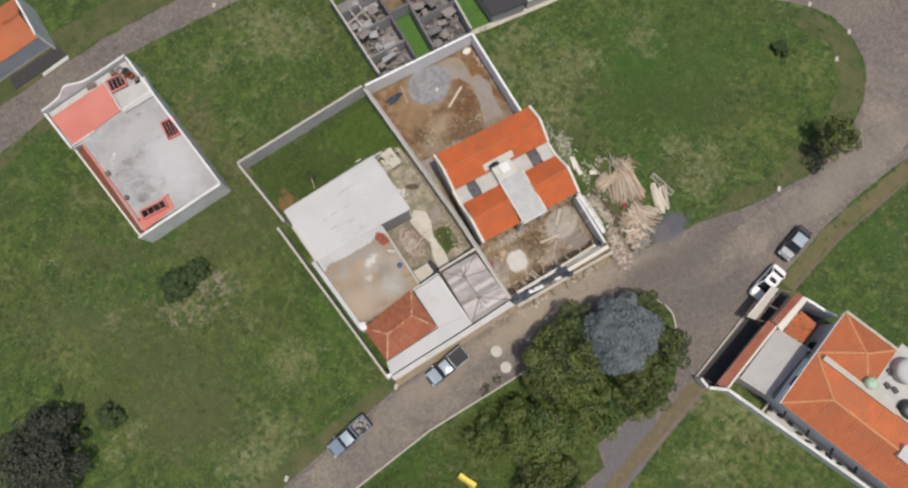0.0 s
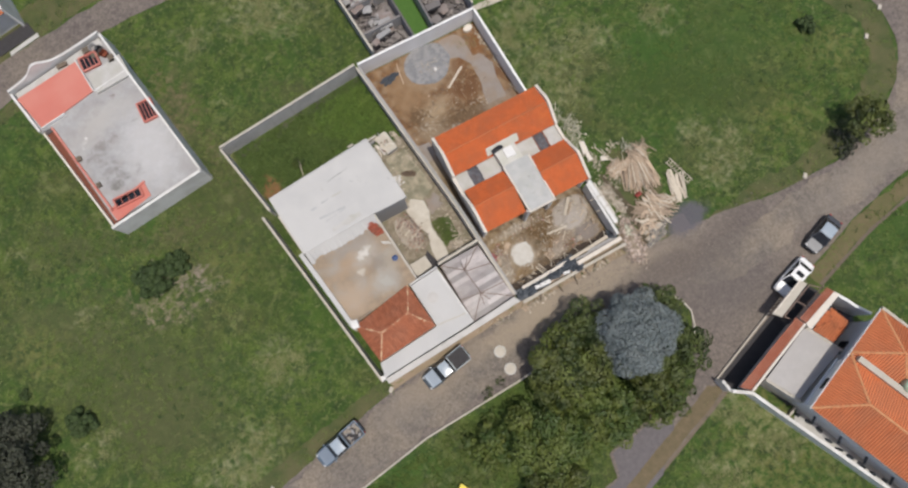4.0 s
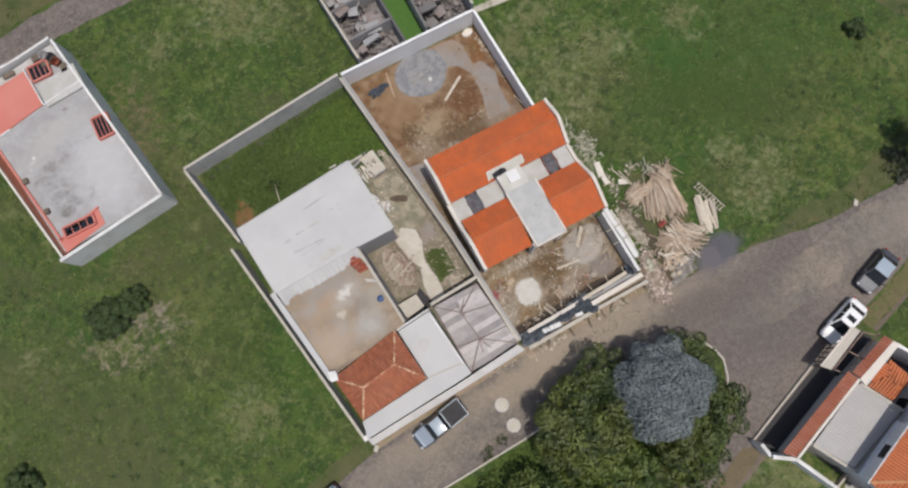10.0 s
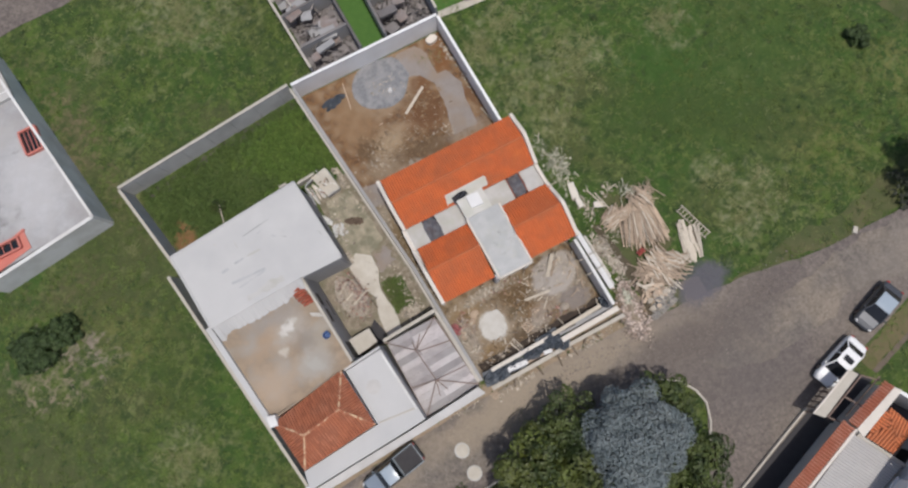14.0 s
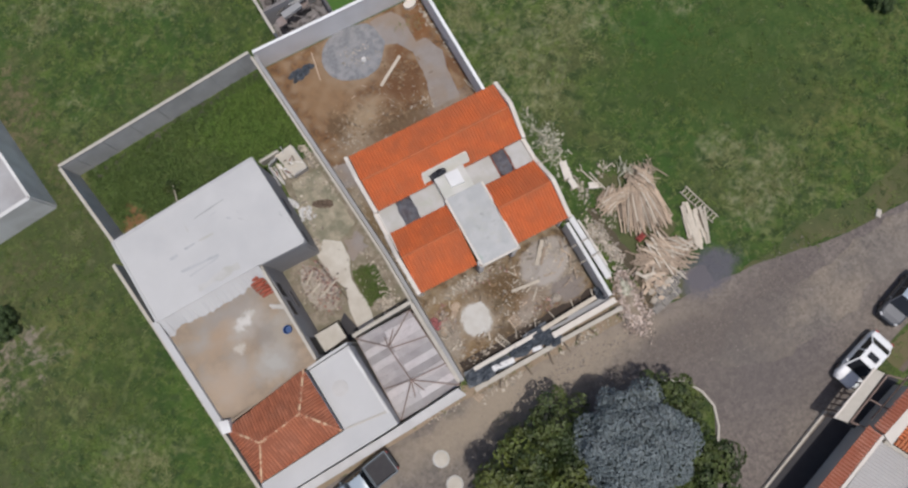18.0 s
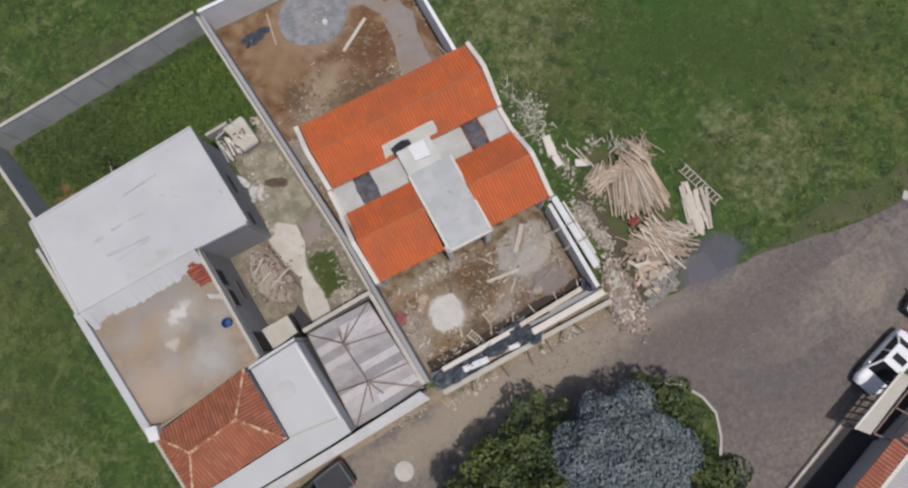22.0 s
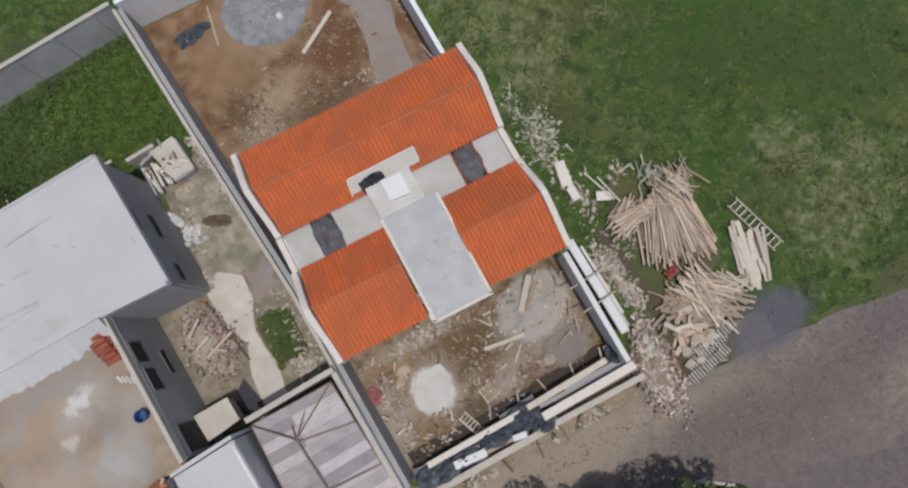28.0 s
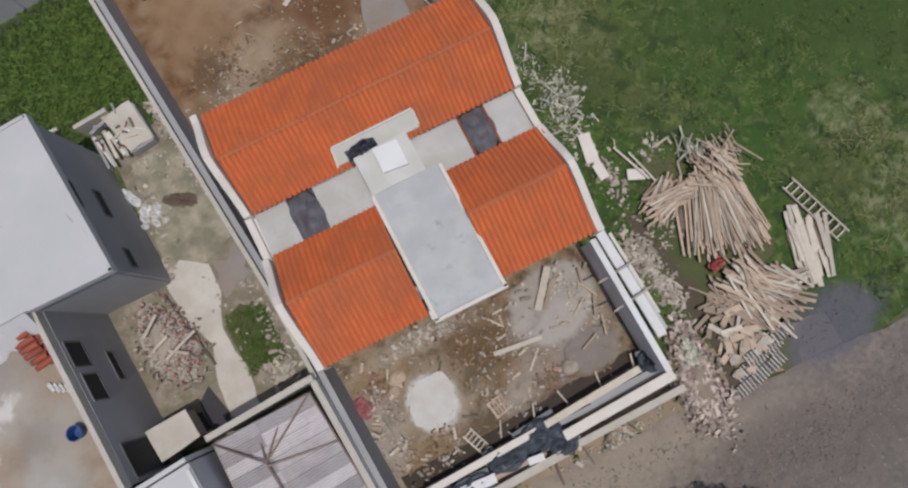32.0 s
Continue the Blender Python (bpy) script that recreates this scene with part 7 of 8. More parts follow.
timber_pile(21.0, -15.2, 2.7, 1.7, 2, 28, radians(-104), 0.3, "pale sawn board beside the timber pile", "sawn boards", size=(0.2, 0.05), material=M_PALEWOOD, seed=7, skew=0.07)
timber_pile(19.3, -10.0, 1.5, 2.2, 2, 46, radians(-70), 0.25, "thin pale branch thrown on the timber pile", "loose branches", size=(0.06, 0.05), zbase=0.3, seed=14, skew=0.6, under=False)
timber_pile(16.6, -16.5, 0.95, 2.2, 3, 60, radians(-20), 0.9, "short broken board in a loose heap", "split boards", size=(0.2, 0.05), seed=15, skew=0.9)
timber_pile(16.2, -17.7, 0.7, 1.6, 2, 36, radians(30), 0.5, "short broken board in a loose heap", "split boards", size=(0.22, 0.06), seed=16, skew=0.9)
timber_pile(16.5, -10.75, 2.3, 0.9, 3, 60, radians(6), 0.35, "pale split stick laid across the timber pile", "cross sticks", size=(0.07, 0.05), zbase=0.25, seed=21, skew=0.16)
timber_pile(18.9, -9.5, 0.8, 2.6, 2, 50, radians(62), 0.35, "thin pale branch thrown on the timber pile", "loose branches", size=(0.05, 0.04), material=M_WHITEBIT, zbase=0.12, seed=22, skew=0.8, under=False)
rung_ladder((21.45, -12.4), (22.4, -15.6), 0.62, 10, "pale wooden ladder lying on the grass", z=0.16)
tagged(part("red_cloth", heap(16.75, -14.2, 0.35, 0.22, 0.2, 0.3, n=14, rough=1.0, power=0.5, z0=0.42), M_RED), "small red cloth on the timber", "cloth")
for i, (x, y, a) in enumerate(((15.6, -17.3, 0.2), (16.1, -17.8, 0.5), (15.4, -18.1, 0.1), (16.5, -17.3, 0.9), (15.9, -17.0, 0.3), (16.9, -18.0, 0.2), (15.3, -18.7, 0.4))):
    tagged(part("stone_block", prism(blob(x, y, 0.3, 0.22, 5, 0.2, a), 0.02, 0.22 + 0.06 * (i % 3)), M_RUBBLE), "pale stone block in a stack", "stone", "stone blocks")
for row, (ox, oy) in enumerate(((15.55, -18.75), (15.35, -19.35), (16.2, -18.3))):
    for i in range(3):
        pallet(ox + 0.86 * i, oy + 0.2 * i - 0.02 * row, 0.24 + 0.05 * (i - row), 0.84, 0.52, "dark crate with pale slats in a stack", z=0.0 if row < 2 else 0.17, slats=5, material=M_PALEWOOD, fill=0.3, group="slatted crates", core=M_BLACK)
scatter("gravel", M_DKGRAVEL, [(19.9, -18.5, 2.0, 1.0, 0.2, 120, 0.05, 0.03)], "loose blue-grey gravel beside the street", "gravel", ry)

for i in range(22):
    x, y, a = ry.uniform(1.0, 11.2), ry.uniform(-16.0, -11.2), ry.uniform(0, 3.1)
    l = ry.uniform(0.3, 0.9)
    plank((x, y, 0.07), (x + l * math.cos(a), y + l * math.sin(a), 0.1), ry.uniform(0.06, 0.14), 0.04, (M_PALEWOOD, M_WOOD, M_DARKWOOD)[i % 3], "scrap of building timber on the dirt", "timber scraps")
scatter("rubble", M_RUBBLE, [(6, -13.2, 5.5, 2.8, 0, 60, 0.12, 0.03), (4.5, 4.5, 4.0, 3.0, 0, 50, 0.1, 0.03)], "small chips of mortar over the yards", "rubble", ry)
scatter("rubble", M_BRICKBIT, [(1.0, -13.2, 0.7, 1.6, 0, 60, 0.16, 0.05), (8.6, -15.4, 2.4, 0.6, 0, 50, 0.16, 0.03), (5.5, -11.6, 3.5, 0.6, 0, 40, 0.14, 0.03)], "brick chips over the front yard", "rubble", ry)

# ---- neighbour's yard ----
patch("concrete_path", [(-5.6, -3.7), (-4.6, -3.2), (-3.5, -4.0), (-3.45, -5.4), (-4.05, -6.9), (-3.95, -8.2), (-3.7, -8.8), (-3.8, -10.8), (-5.1, -10.7), (-5.2, -9.15), (-4.75, -7.4), (-5.45, -5.4)], 0.04, M_PATH, "pale concrete path through the yard", edge=0.12)
patch("concrete_path", [(-4.9, 2.0), (-2.6, 2.1), (-2.2, 0.0), (-1.9, -3.2), (-3.6, -3.9), (-5.2, -3.6), (-5.4, -1.2)], 0.034, mat("mossy_concrete", (0.38, 0.335, 0.25), (0.25, 0.225, 0.16), scale=1.5, amount=0.75, stain=(0.15, 0.15, 0.10), stain_scale=0.9, stain_amount=0.75, bump=0.2), "mossy concrete in the yard", edge=0.15)
patch("grey_screed", blob(-2.6, -4.9, 0.8, 0.9), 0.042, M_GREYPATH, "grey screed patch", edge=0.15)
patch("weed_patch", [(-3.9, -7.0), (-2.9, -6.3), (-2.1, -7.6), (-1.9, -9.1), (-2.9, -9.6), (-3.7, -8.7)], 0.045, M_VERGE, "patch of weeds in the yard", edge=0.3)
tagged(part("mound", heap(-6.5, -6.5, 1.3, 2.1, 0.4, 0.1, n=30, rough=0.8), M_SAND), "heap of building rubble in the yard", "heap")
scatter("rubble", M_BRICKBIT, [(-6.4, -6.3, 1.15, 2.0, 0.1, 460, 0.13, 0.2), (-5.9, -7.0, 0.9, 1.0, 0, 160, 0.14, 0.2)], "brick and plaster rubble in the yard", "rubble", ry)
scatter("rubble", M_RUBBLE, [(-6.4, -6.8, 1.1, 1.7, 0.1, 330, 0.12, 0.22), (-4.9, -0.6, 0.6, 1.4, 0.1, 70, 0.2, 0.03), (-2.3, -9.8, 0.8, 0.7, 0, 110, 0.2, 0.05), (-2.0, -7.5, 0.6, 2.0, 0, 40, 0.16, 0.04), (-5.2, -3.4, 0.3, 0.8, 0, 26, 0.2, 0.03), (-3.4, 0.5, 1.2, 1.6, 0, 36, 0.12, 0.03), (-3.6, -6.5, 0.5, 2.5, 0, 24, 0.1, 0.05)], "pale broken plaster in the yard", "rubble", ry)
for p, q in (((-7.2, -5.9), (-6.3, -5.2)), ((-6.6, -7.2), (-5.0, -6.6)), ((-7.0, -6.6), (-6.2, -6.3)), ((-6.4, -6.9), (-5.6, -7.4))):
    plank((*p, 0.5), (*q, 0.55), 0.12, 0.06, M_PALEWOOD, "pale timber offcut on the rubble", "rubble offcuts")
plank((-5.8, -4.4, 0.1), (-4.9, -8.3, 0.1), 0.1, 0.06, M_DARKWOOD, "dark edging timber beside the path")
tagged(part("mound", heap(-3.45, -0.7, 0.95, 0.38, 0.22, -0.5, n=24, rough=1.2, power=0.6), mat("wet_brown_soil", (0.16, 0.115, 0.085), (0.10, 0.072, 0.05), scale=2.5, amount=0.7, bump=0.5)), "low strip of wet brown soil across the yard", "heap")
for x, y, a, b, t in ((-5.5, 0.45, 0.62, 0.24, -1.15), (-5.1, -0.4, 0.34, 0.24, 0.2), (-4.75, -0.75, 0.3, 0.26, 1.0), (-5.25, -0.75, 0.26, 0.3, 0.4), (-4.9, -1.15, 0.28, 0.18, 2.0), (-4.55, -0.45, 0.16, 0.22, 0.7), (-5.45, -1.1, 0.2, 0.16, 0.0), (-4.45, -1.25, 0.2, 0.12, 0.5)):
    tagged(part("plastic_bag", heap(x, y, a, b, 0.26, t, n=16, rough=1.3, power=0.5, z0=0.02), M_FRESHWHITE), "crumpled white plastic bag by the wall", "bag", "white bags")
sd = thing("lean_to", -4.8, 3.1, 0, "low block store under pale boards and a chipped concrete lid", "shed")
for p, q, h in (((-5.93, 3.95), (-5.13, 4.25), 0.5), ((-5.93, 3.85), (-5.78, 2.05), 0.4), ((-5.13, 4.25), (-3.63, 4.45), 0.52), ((-3.63, 4.45), (-3.33, 2.45), 0.52), ((-4.53, 2.25), (-3.33, 2.4), 0.52)):
    wpart("wall", wall_line(p, q, 0.14, 0, h), M_GREYWALL, sd)
rl = random.Random(63)
wpart("lid", rough_sheet([(-5.16, 4.37), (-3.68, 4.6), (-3.48, 3.55), (-3.3, 2.42), (-3.95, 2.35), (-4.48, 2.22), (-4.84, 3.25)], 0.6, 0.3, edge=0.12), M_PATH, sd, "pale chipped concrete lid")
for i in range(6):
    x0 = -5.8 + 0.235 * i
    wpart("board", bar((x0 + rl.uniform(-.07, .07), 3.85 - 0.02 * i + rl.uniform(-.3, .1), 0.56 + 0.04 * (i % 2)), (x0 + 0.22 + rl.uniform(-.1, .1), 2.1 + rl.uniform(-.2, .2), 0.46 + 0.06 * (i % 3)), rl.uniform(0.1, 0.17), 0.035), (M_PARAPET, M_CEMENT, M_PALEWOOD)[i % 3], sd)
for i in range(22):
    a = rl.uniform(-1.4, 1.7)
    x, y = rl.uniform(-5.9, -3.5), rl.uniform(2.3, 4.4)
    l = rl.uniform(0.2, 0.6)
    plank((x, y, 0.64), (x + l * math.cos(a), y + l * math.sin(a), 0.68), rl.uniform(0.04, 0.12), 0.04, (M_PALEWOOD, M_GREYWALL, M_FRESHWHITE, M_RUST, M_DARKWOOD)[i % 5], "short scrap of timber on the block store", "store scraps")
plank((-8.0, 5.0, 0.3), (-7.3, 5.0, 0.34), 0.16, 0.12, M_PATH, "short pale concrete lintel in the weeds")
plank((-7.3, 3.85, 0.12), (-6.65, 3.7, 0.14), 0.22, 0.1, M_PATH, "short pale concrete slab in the weeds")
scatter("rubble", M_RUBBLE, [(-2.9, 3.4, 0.35, 1.2, 0.1, 60, 0.22, 0.03), (-5.6, -2.6, 0.2, 0.9, 0.1, 30, 0.16, 0.03), (-2.5, 0.5, 0.3, 1.6, 0.1, 40, 0.14, 0.03), (-4.0, 1.7, 1.0, 0.4, 0, 30, 0.12, 0.03)], "chips of plaster round the block store", "rubble", rl)
wk = thing("garden_wall", -4, 5, 0, "low garden retaining wall with pale top", "wall", kind="structure")
wpart("wall_face", wall_line((-6.35, 4.35), (-4.7, 4.5), 0.2, 0, 0.9), M_CAP, wk)
tk = thing("water_box", -6.9, -10.4, 0, "square beige concrete water tank on a stand darkened as shade", "tank")
wpart("box", prism([(-7.8, -9.85), (-6.15, -9.75), (-6.0, -10.85), (-7.6, -11.1)], 0.9, 1.75), M_TERRACE, tk)
wpart("lid", prism([(-7.9, -9.75), (-6.05, -9.65), (-5.9, -10.9), (-7.7, -11.2)], 1.753, 1.85), M_PATH, tk, "pale lid")
# stand coloured near black to paint the shade under the tank
wpart("stand", prism([(-7.6, -10.0), (-6.3, -9.9), (-6.2, -10.7), (-7.5, -10.9)], 0, 0.9), M_DARKIN, tk)
# near-black slab paints the shade lying in the gap by the carport
tagged(part("shaded_gap", prism([(-6.2, -9.5), (-5.6, -9.0), (-5.2, -10.4), (-5.3, -11.1), (-6.2, -11.1)], 0.0, 0.05), M_ASPHALT), "dark strip painting the shaded gap by the carport", "paving", kind="structure")

# ---- street furniture ----
for x, y in ((-3.85, -21.7), (-3.75, -23.7)):
    mh = thing("manhole", x, y, 0.03, "round pale concrete manhole cover in the street", "manhole", "manhole covers")
    d = [(0.62 * math.cos(i * 0.2618), 0.62 * math.sin(i * 0.2618)) for i in range(24)]
    part("collar", prism(d, 0, 0.035), M_CEMENT, mh)
    part("cover", prism([(u * 0.82, v * 0.82) for u, v in d], 0.036, 0.06), M_PATH, mh, "pale concrete lid")
for x, y in ((33.3, -20.7), (48.9, -3.2), (51, -8.4), (47.8, -10.6), (-15.4, -19.9), (-30.2, -23.0), (-14.5, 31.2)):
    tagged(part("inspection_box", prism([(x - 0.32, y - 0.08), (x - 0.08, y - 0.34), (x + 0.32, y + 0.08), (x + 0.08, y + 0.34)], 0.0, 0.16), M_CAP), "square pale concrete inspection box beside the road", "box", "inspection boxes")
yb = thing("bench", -13.0, -32.0, 0, "bright yellow painted bench in the planted island", "bench")
wpart("seat", bar((-13.5, -31.2, 0.45), (-12.5, -33.0, 0.45), 0.5, 0.07), M_YELLOW, yb)
wpart("backrest", bar((-13.75, -31.3, 0.75), (-12.75, -33.1, 0.75), 0.06, 0.4), M_YELLOW, yb)
for f in (0.1, 0.9):
    p = Vector((-13.5, -31.2, 0)).lerp(Vector((-12.5, -33.0, 0)), f)
    wpart("leg", bar(p, p + Vector((0, 0, 0.42)), 0.4, 0.08, up=(0, 1, 0)), M_YELLOW, yb)

# ---- parked cars ----
def loft(sections, bm=None):
    """Skin through cross-sections: each is (x, [(y, z), ...])."""
    bm = bm or bmesh.new()
    prev = None
    for x, ring in sections:
        vs = [bm.verts.new((x, y, z)) for y, z in ring]
        if prev:
            for i in range(len(vs)):
                bm.faces.new((prev[i], prev[(i + 1) % len(vs)], vs[(i + 1) % len(vs)], vs[i]))
        else:
            bm.faces.new(vs[::-1])
        prev = vs
    bm.faces.new(prev)
    bmesh.ops.recalc_face_normals(bm, faces=bm.faces[:])
    return bm


def body_ring(w, z0, z1):
    h = w / 2
    return [(-h * 0.92, z0), (h * 0.92, z0), (h, z0 + 0.18), (h, z1 - 0.2), (h * 0.93, z1 - 0.05), (h * 0.8, z1), (-h * 0.8, z1), (-h * 0.93, z1 - 0.05), (-h, z1 - 0.2), (-h, z0 + 0.18)]


def wheel(owner, x, y, r, w):
    bm = bmesh.new()
    n = 18
    prof = [(r * 0.62, -w / 2), (r * 0.95, -w / 2), (r, -w * 0.35), (r, w * 0.35), (r * 0.95, w / 2), (r * 0.62, w / 2)]
    rings = [[bm.verts.new((k * math.cos(6.2832 * i / n), s, k * math.sin(6.2832 * i / n))) for i in range(n)] for k, s in prof]
    for a, b in zip(rings, rings[1:] + rings[:1]):
        for i in range(n):
            bm.faces.new((a[i], a[(i + 1) % n], b[(i + 1) % n], b[i]))
    bmesh.ops.recalc_face_normals(bm, faces=bm.faces[:])
    t = part("tyre", bm, M_TYRE, owner)
    t.location = (x, y, r)
    bm = bmesh.new()
    side = 1 if y > 0 else -1
    hub = [bm.verts.new((r * 0.62 * math.cos(6.2832 * i / n), side * w * 0.4, r * 0.62 * math.sin(6.2832 * i / n))) for i in range(n)]
    mid = bm.verts.new((0, side * w * 0.5, 0))
    for i in range(n):
        bm.faces.new((hub[i], hub[(i + 1) % n], mid))
    part("rim", bm, M_STEEL, t)
    return t


def cabin(owner, xs, w, z0, z1, paint, sunroof=False, top=None):
    """Glasshouse: xs are windscreen foot, roof front, roof rear, rear glass foot."""
    a, b, c, d = xs
    bw, tw = w / 2 * 0.93, w / 2 * 0.74
    bm = bmesh.new()
    lo = [bm.verts.new(v) for v in ((a, -bw, z0), (a, bw, z0), (d, bw, z0), (d, -bw, z0))]
    hi = [bm.verts.new(v) for v in ((b, -tw, z1), (b, tw, z1), (c, tw, z1), (c, -tw, z1))]
    bm.faces.new(hi)
    for i in range(4):
        bm.faces.new((lo[i], lo[(i + 1) % 4], hi[(i + 1) % 4], hi[i]))
    bmesh.ops.recalc_face_normals(bm, faces=bm.faces[:])
    part("glasshouse", bm, M_GLASSDARK, owner, "dark tinted glass")
    bm = bmesh.new()
    n = 6
    grid = [[bm.verts.new((b + (c - b) * i / n, -tw + 2 * tw * j / n, z1 + 0.015 + 0.05 * (1 - (2 * j / n - 1) ** 2) * (1 - (2 * i / n - 1) ** 4 * 0.7))) for j in range(n + 1)] for i in range(n + 1)]
    for i in range(n):
        for j in range(n):
            bm.faces.new((grid[i][j], grid[i + 1][j], grid[i + 1][j + 1], grid[i][j + 1]))
    bmesh.ops.recalc_face_normals(bm, faces=bm.faces[:])
    roof = part("roof", bm, top or paint, owner, smooth=True)
    if sunroof:
        part("sunroof", prism([(b + (c - b) * .3, -tw * .6), (b + (c - b) * .62, -tw * .6), (b + (c - b) * .62, tw * .6), (b + (c - b) * .3, tw * .6)], z1 + 0.06, z1 + 0.075), M_GLASSDARK, roof, "dark glass sunroof")
    for s in (-1, 1):
        for p, q in (((a, bw, z0), (b, tw, z1)), ((c, tw, z1), (d, bw, z0)), (((b + c) / 2, bw * 0.985, z0), ((b + c) / 2, tw, z1))):
            part("pillar", bar((p[0], p[1] * s, p[2] + 0.01), (q[0], q[1] * s, q[2] + 0.01), 0.09, 0.06), paint, owner)


def car(x, y, turn, paint, label, pickup=False, sunroof=False, L=4.5, W=1.78):
    t = thing("pickup_truck" if pickup else "car", x, y, 0.03, label, "pickup" if pickup else "car")
    t.rotation_euler = (0, 0, turn)
    h = L / 2
    zb = 0.98 if pickup else 0.92
    secs = [(-h, body_ring(W * 0.80, 0.38, 0.72)), (-h + 0.12, body_ring(W * 0.93, 0.30, zb - 0.06)), (-h + 0.5, body_ring(W, 0.24, zb)), (0, body_ring(W, 0.22, zb + 0.02)), (h - 1.2, body_ring(W, 0.24, zb)),
            (h - 0.45, body_ring(W * 0.97, 0.26, zb - 0.1)), (h - 0.1, body_ring(W * 0.86, 0.32, zb - 0.22)), (h, body_ring(W * 0.72, 0.38, zb - 0.32))]
    part("body", loft(secs), paint, t, smooth=False)
    if pickup:
        # roof and bonnet are paler than the body to paint reflected sky
        cabin(t, (h - 1.45, h - 1.95, h - 2.95, h - 3.15), W, zb, 1.62, paint, top=M_CARSKY)
        part("bonnet", prism([(h - 1.4, -W * 0.42), (h - 0.35, -W * 0.4), (h - 0.35, W * 0.4), (h - 1.4, W * 0.42)], zb - 0.02, [zb + 0.03, zb - 0.03, zb - 0.03, zb + 0.03]), M_BONNETSKY, t, "bonnet with sky sheen painted in grey-blue")
        part("bed_floor", prism([(-h + 0.12, -W * 0.42), (h - 3.3, -W * 0.42), (h - 3.3, W * 0.42), (-h + 0.12, W * 0.42)], zb + 0.01, zb + 0.04), M_ASPHALT, t, "dark load bed")
        for s in (-1, 1):
            part("bed_side", bar((-h + 0.08, s * W * 0.46, zb + 0.12), (h - 3.2, s * W * 0.46, zb + 0.12), 0.1, 0.26), paint, t)
        part("tailgate", bar((-h + 0.08, -W * 0.46, zb + 0.12), (-h + 0.08, W * 0.46, zb + 0.12), 0.08, 0.26), paint, t)
        part("bed_front", bar((h - 3.22, -W * 0.46, zb + 0.12), (h - 3.22, W * 0.46, zb + 0.12), 0.06, 0.26), paint, t)
    else:
        cabin(t, (h - 1.05, h - 1.85, -h + 1.15, -h + 0.55), W, zb - 0.01, 1.42, paint, sunroof, top=M_CARSKY if paint is M_CARGREY else None)
    for sx in (h - 0.88, -h + 0.92):
        for sy in (-W / 2 + 0.1, W / 2 - 0.1):
            wheel(t, sx, sy, 0.33, 0.2)
    for s in (-1, 1):
        part("headlight", bar((h - 0.1, s * W * 0.30, zb - 0.26), (h - 0.22, s * W * 0.41, zb - 0.24), 0.12, 0.14), M_LAMP, t)
        part("tail_light", bar((-h + 0.02, s * W * 0.32, 0.78), (-h + 0.08, s * W * 0.44, 0.78), 0.1, 0.16), M_REDLAMP, t)
        part("mirror", bar((h - 1.35, s * W * 0.49, zb + 0.06), (h - 1.38, s * (W * 0.49 + 0.18), zb + 0.08), 0.12, 0.12), paint, t)
    part("bumper", bar((h - 0.02, -W * 0.36, 0.45), (h - 0.02, W * 0.36, 0.45), 0.1, 0.16), M_TYRE, t)
    part("bumper", bar((-h + 0.02, -W * 0.4, 0.45), (-h + 0.02, W * 0.4, 0.45), 0.1, 0.16), M_TYRE, t)
    return t


car(26.1, -29.1, radians(180 + 18), M_CARWHITE, "white sedan parked beside the street", sunroof=True)
car(31.1, -26.75, radians(180 + 20), M_CARGREY, "dark grey hatchback parked on the verge", L=4.3)
car(-9.4, -20.55, radians(180 + 11), M_CARSLATE, "slate blue pickup parked by the street wall", pickup=True, L=5.2, W=1.82)
pk = car(-22.1, -22.2, radians(180 + 13), M_CARBLUE, "steel blue pickup with a loaded bed", pickup=True, L=5.2, W=1.8)
rc = random.Random(9)
for i in range(40):
    part("scrap", lump(rc.uniform(-2.4, -0.9), rc.uniform(-0.7, 0.7), 1.15, rc.uniform(0.12, 0.35), rc, bmesh.new()), M_RUBBLE if i % 3 else M_GREYWALL, pk)

# ---- trees and bushes ----
def leaf_cloud(clumps, per, size, rnd, flatten=0.75):
    """Many small tilted leaf pieces on the shells of clumps (x, y, z, r)."""
    vs, fs = [], []
    for cx, cy, cz, r in clumps:
        for _ in range(int(per * 2.0 * r * r)):
            z = rnd.uniform(-0.35, 1.0)
            a = rnd.uniform(0, 6.2832)
            k = math.sqrt(max(0.0, 1 - z * z))
            d = Vector((k * math.cos(a), k * math.sin(a), z))
            rr = r * (1 - 0.4 * rnd.random() ** 2.5)
            c = Vector((cx, cy, cz)) + Vector((d.x * rr, d.y * rr, d.z * rr * flatten))
            n = (d + Vector((rnd.gauss(0, .32), rnd.gauss(0, .32), rnd.gauss(0.3, .3)))).normalized()
            u = n.orthogonal().normalized()
            u = Matrix.Rotation(rnd.uniform(0, 6.28), 3, n) @ u
            w = n.cross(u)
            s = 0.82 * size * rnd.uniform(0.6, 1.4)
            i = len(vs)
            vs += [c - u * s * 0.5, c + w * s * 0.32 + n * s * 0.1, c + u * s * 0.5, c - w * s * 0.32 + n * s * 0.1]
            fs.append((i, i + 1, i + 2, i + 3))
    return vs, fs


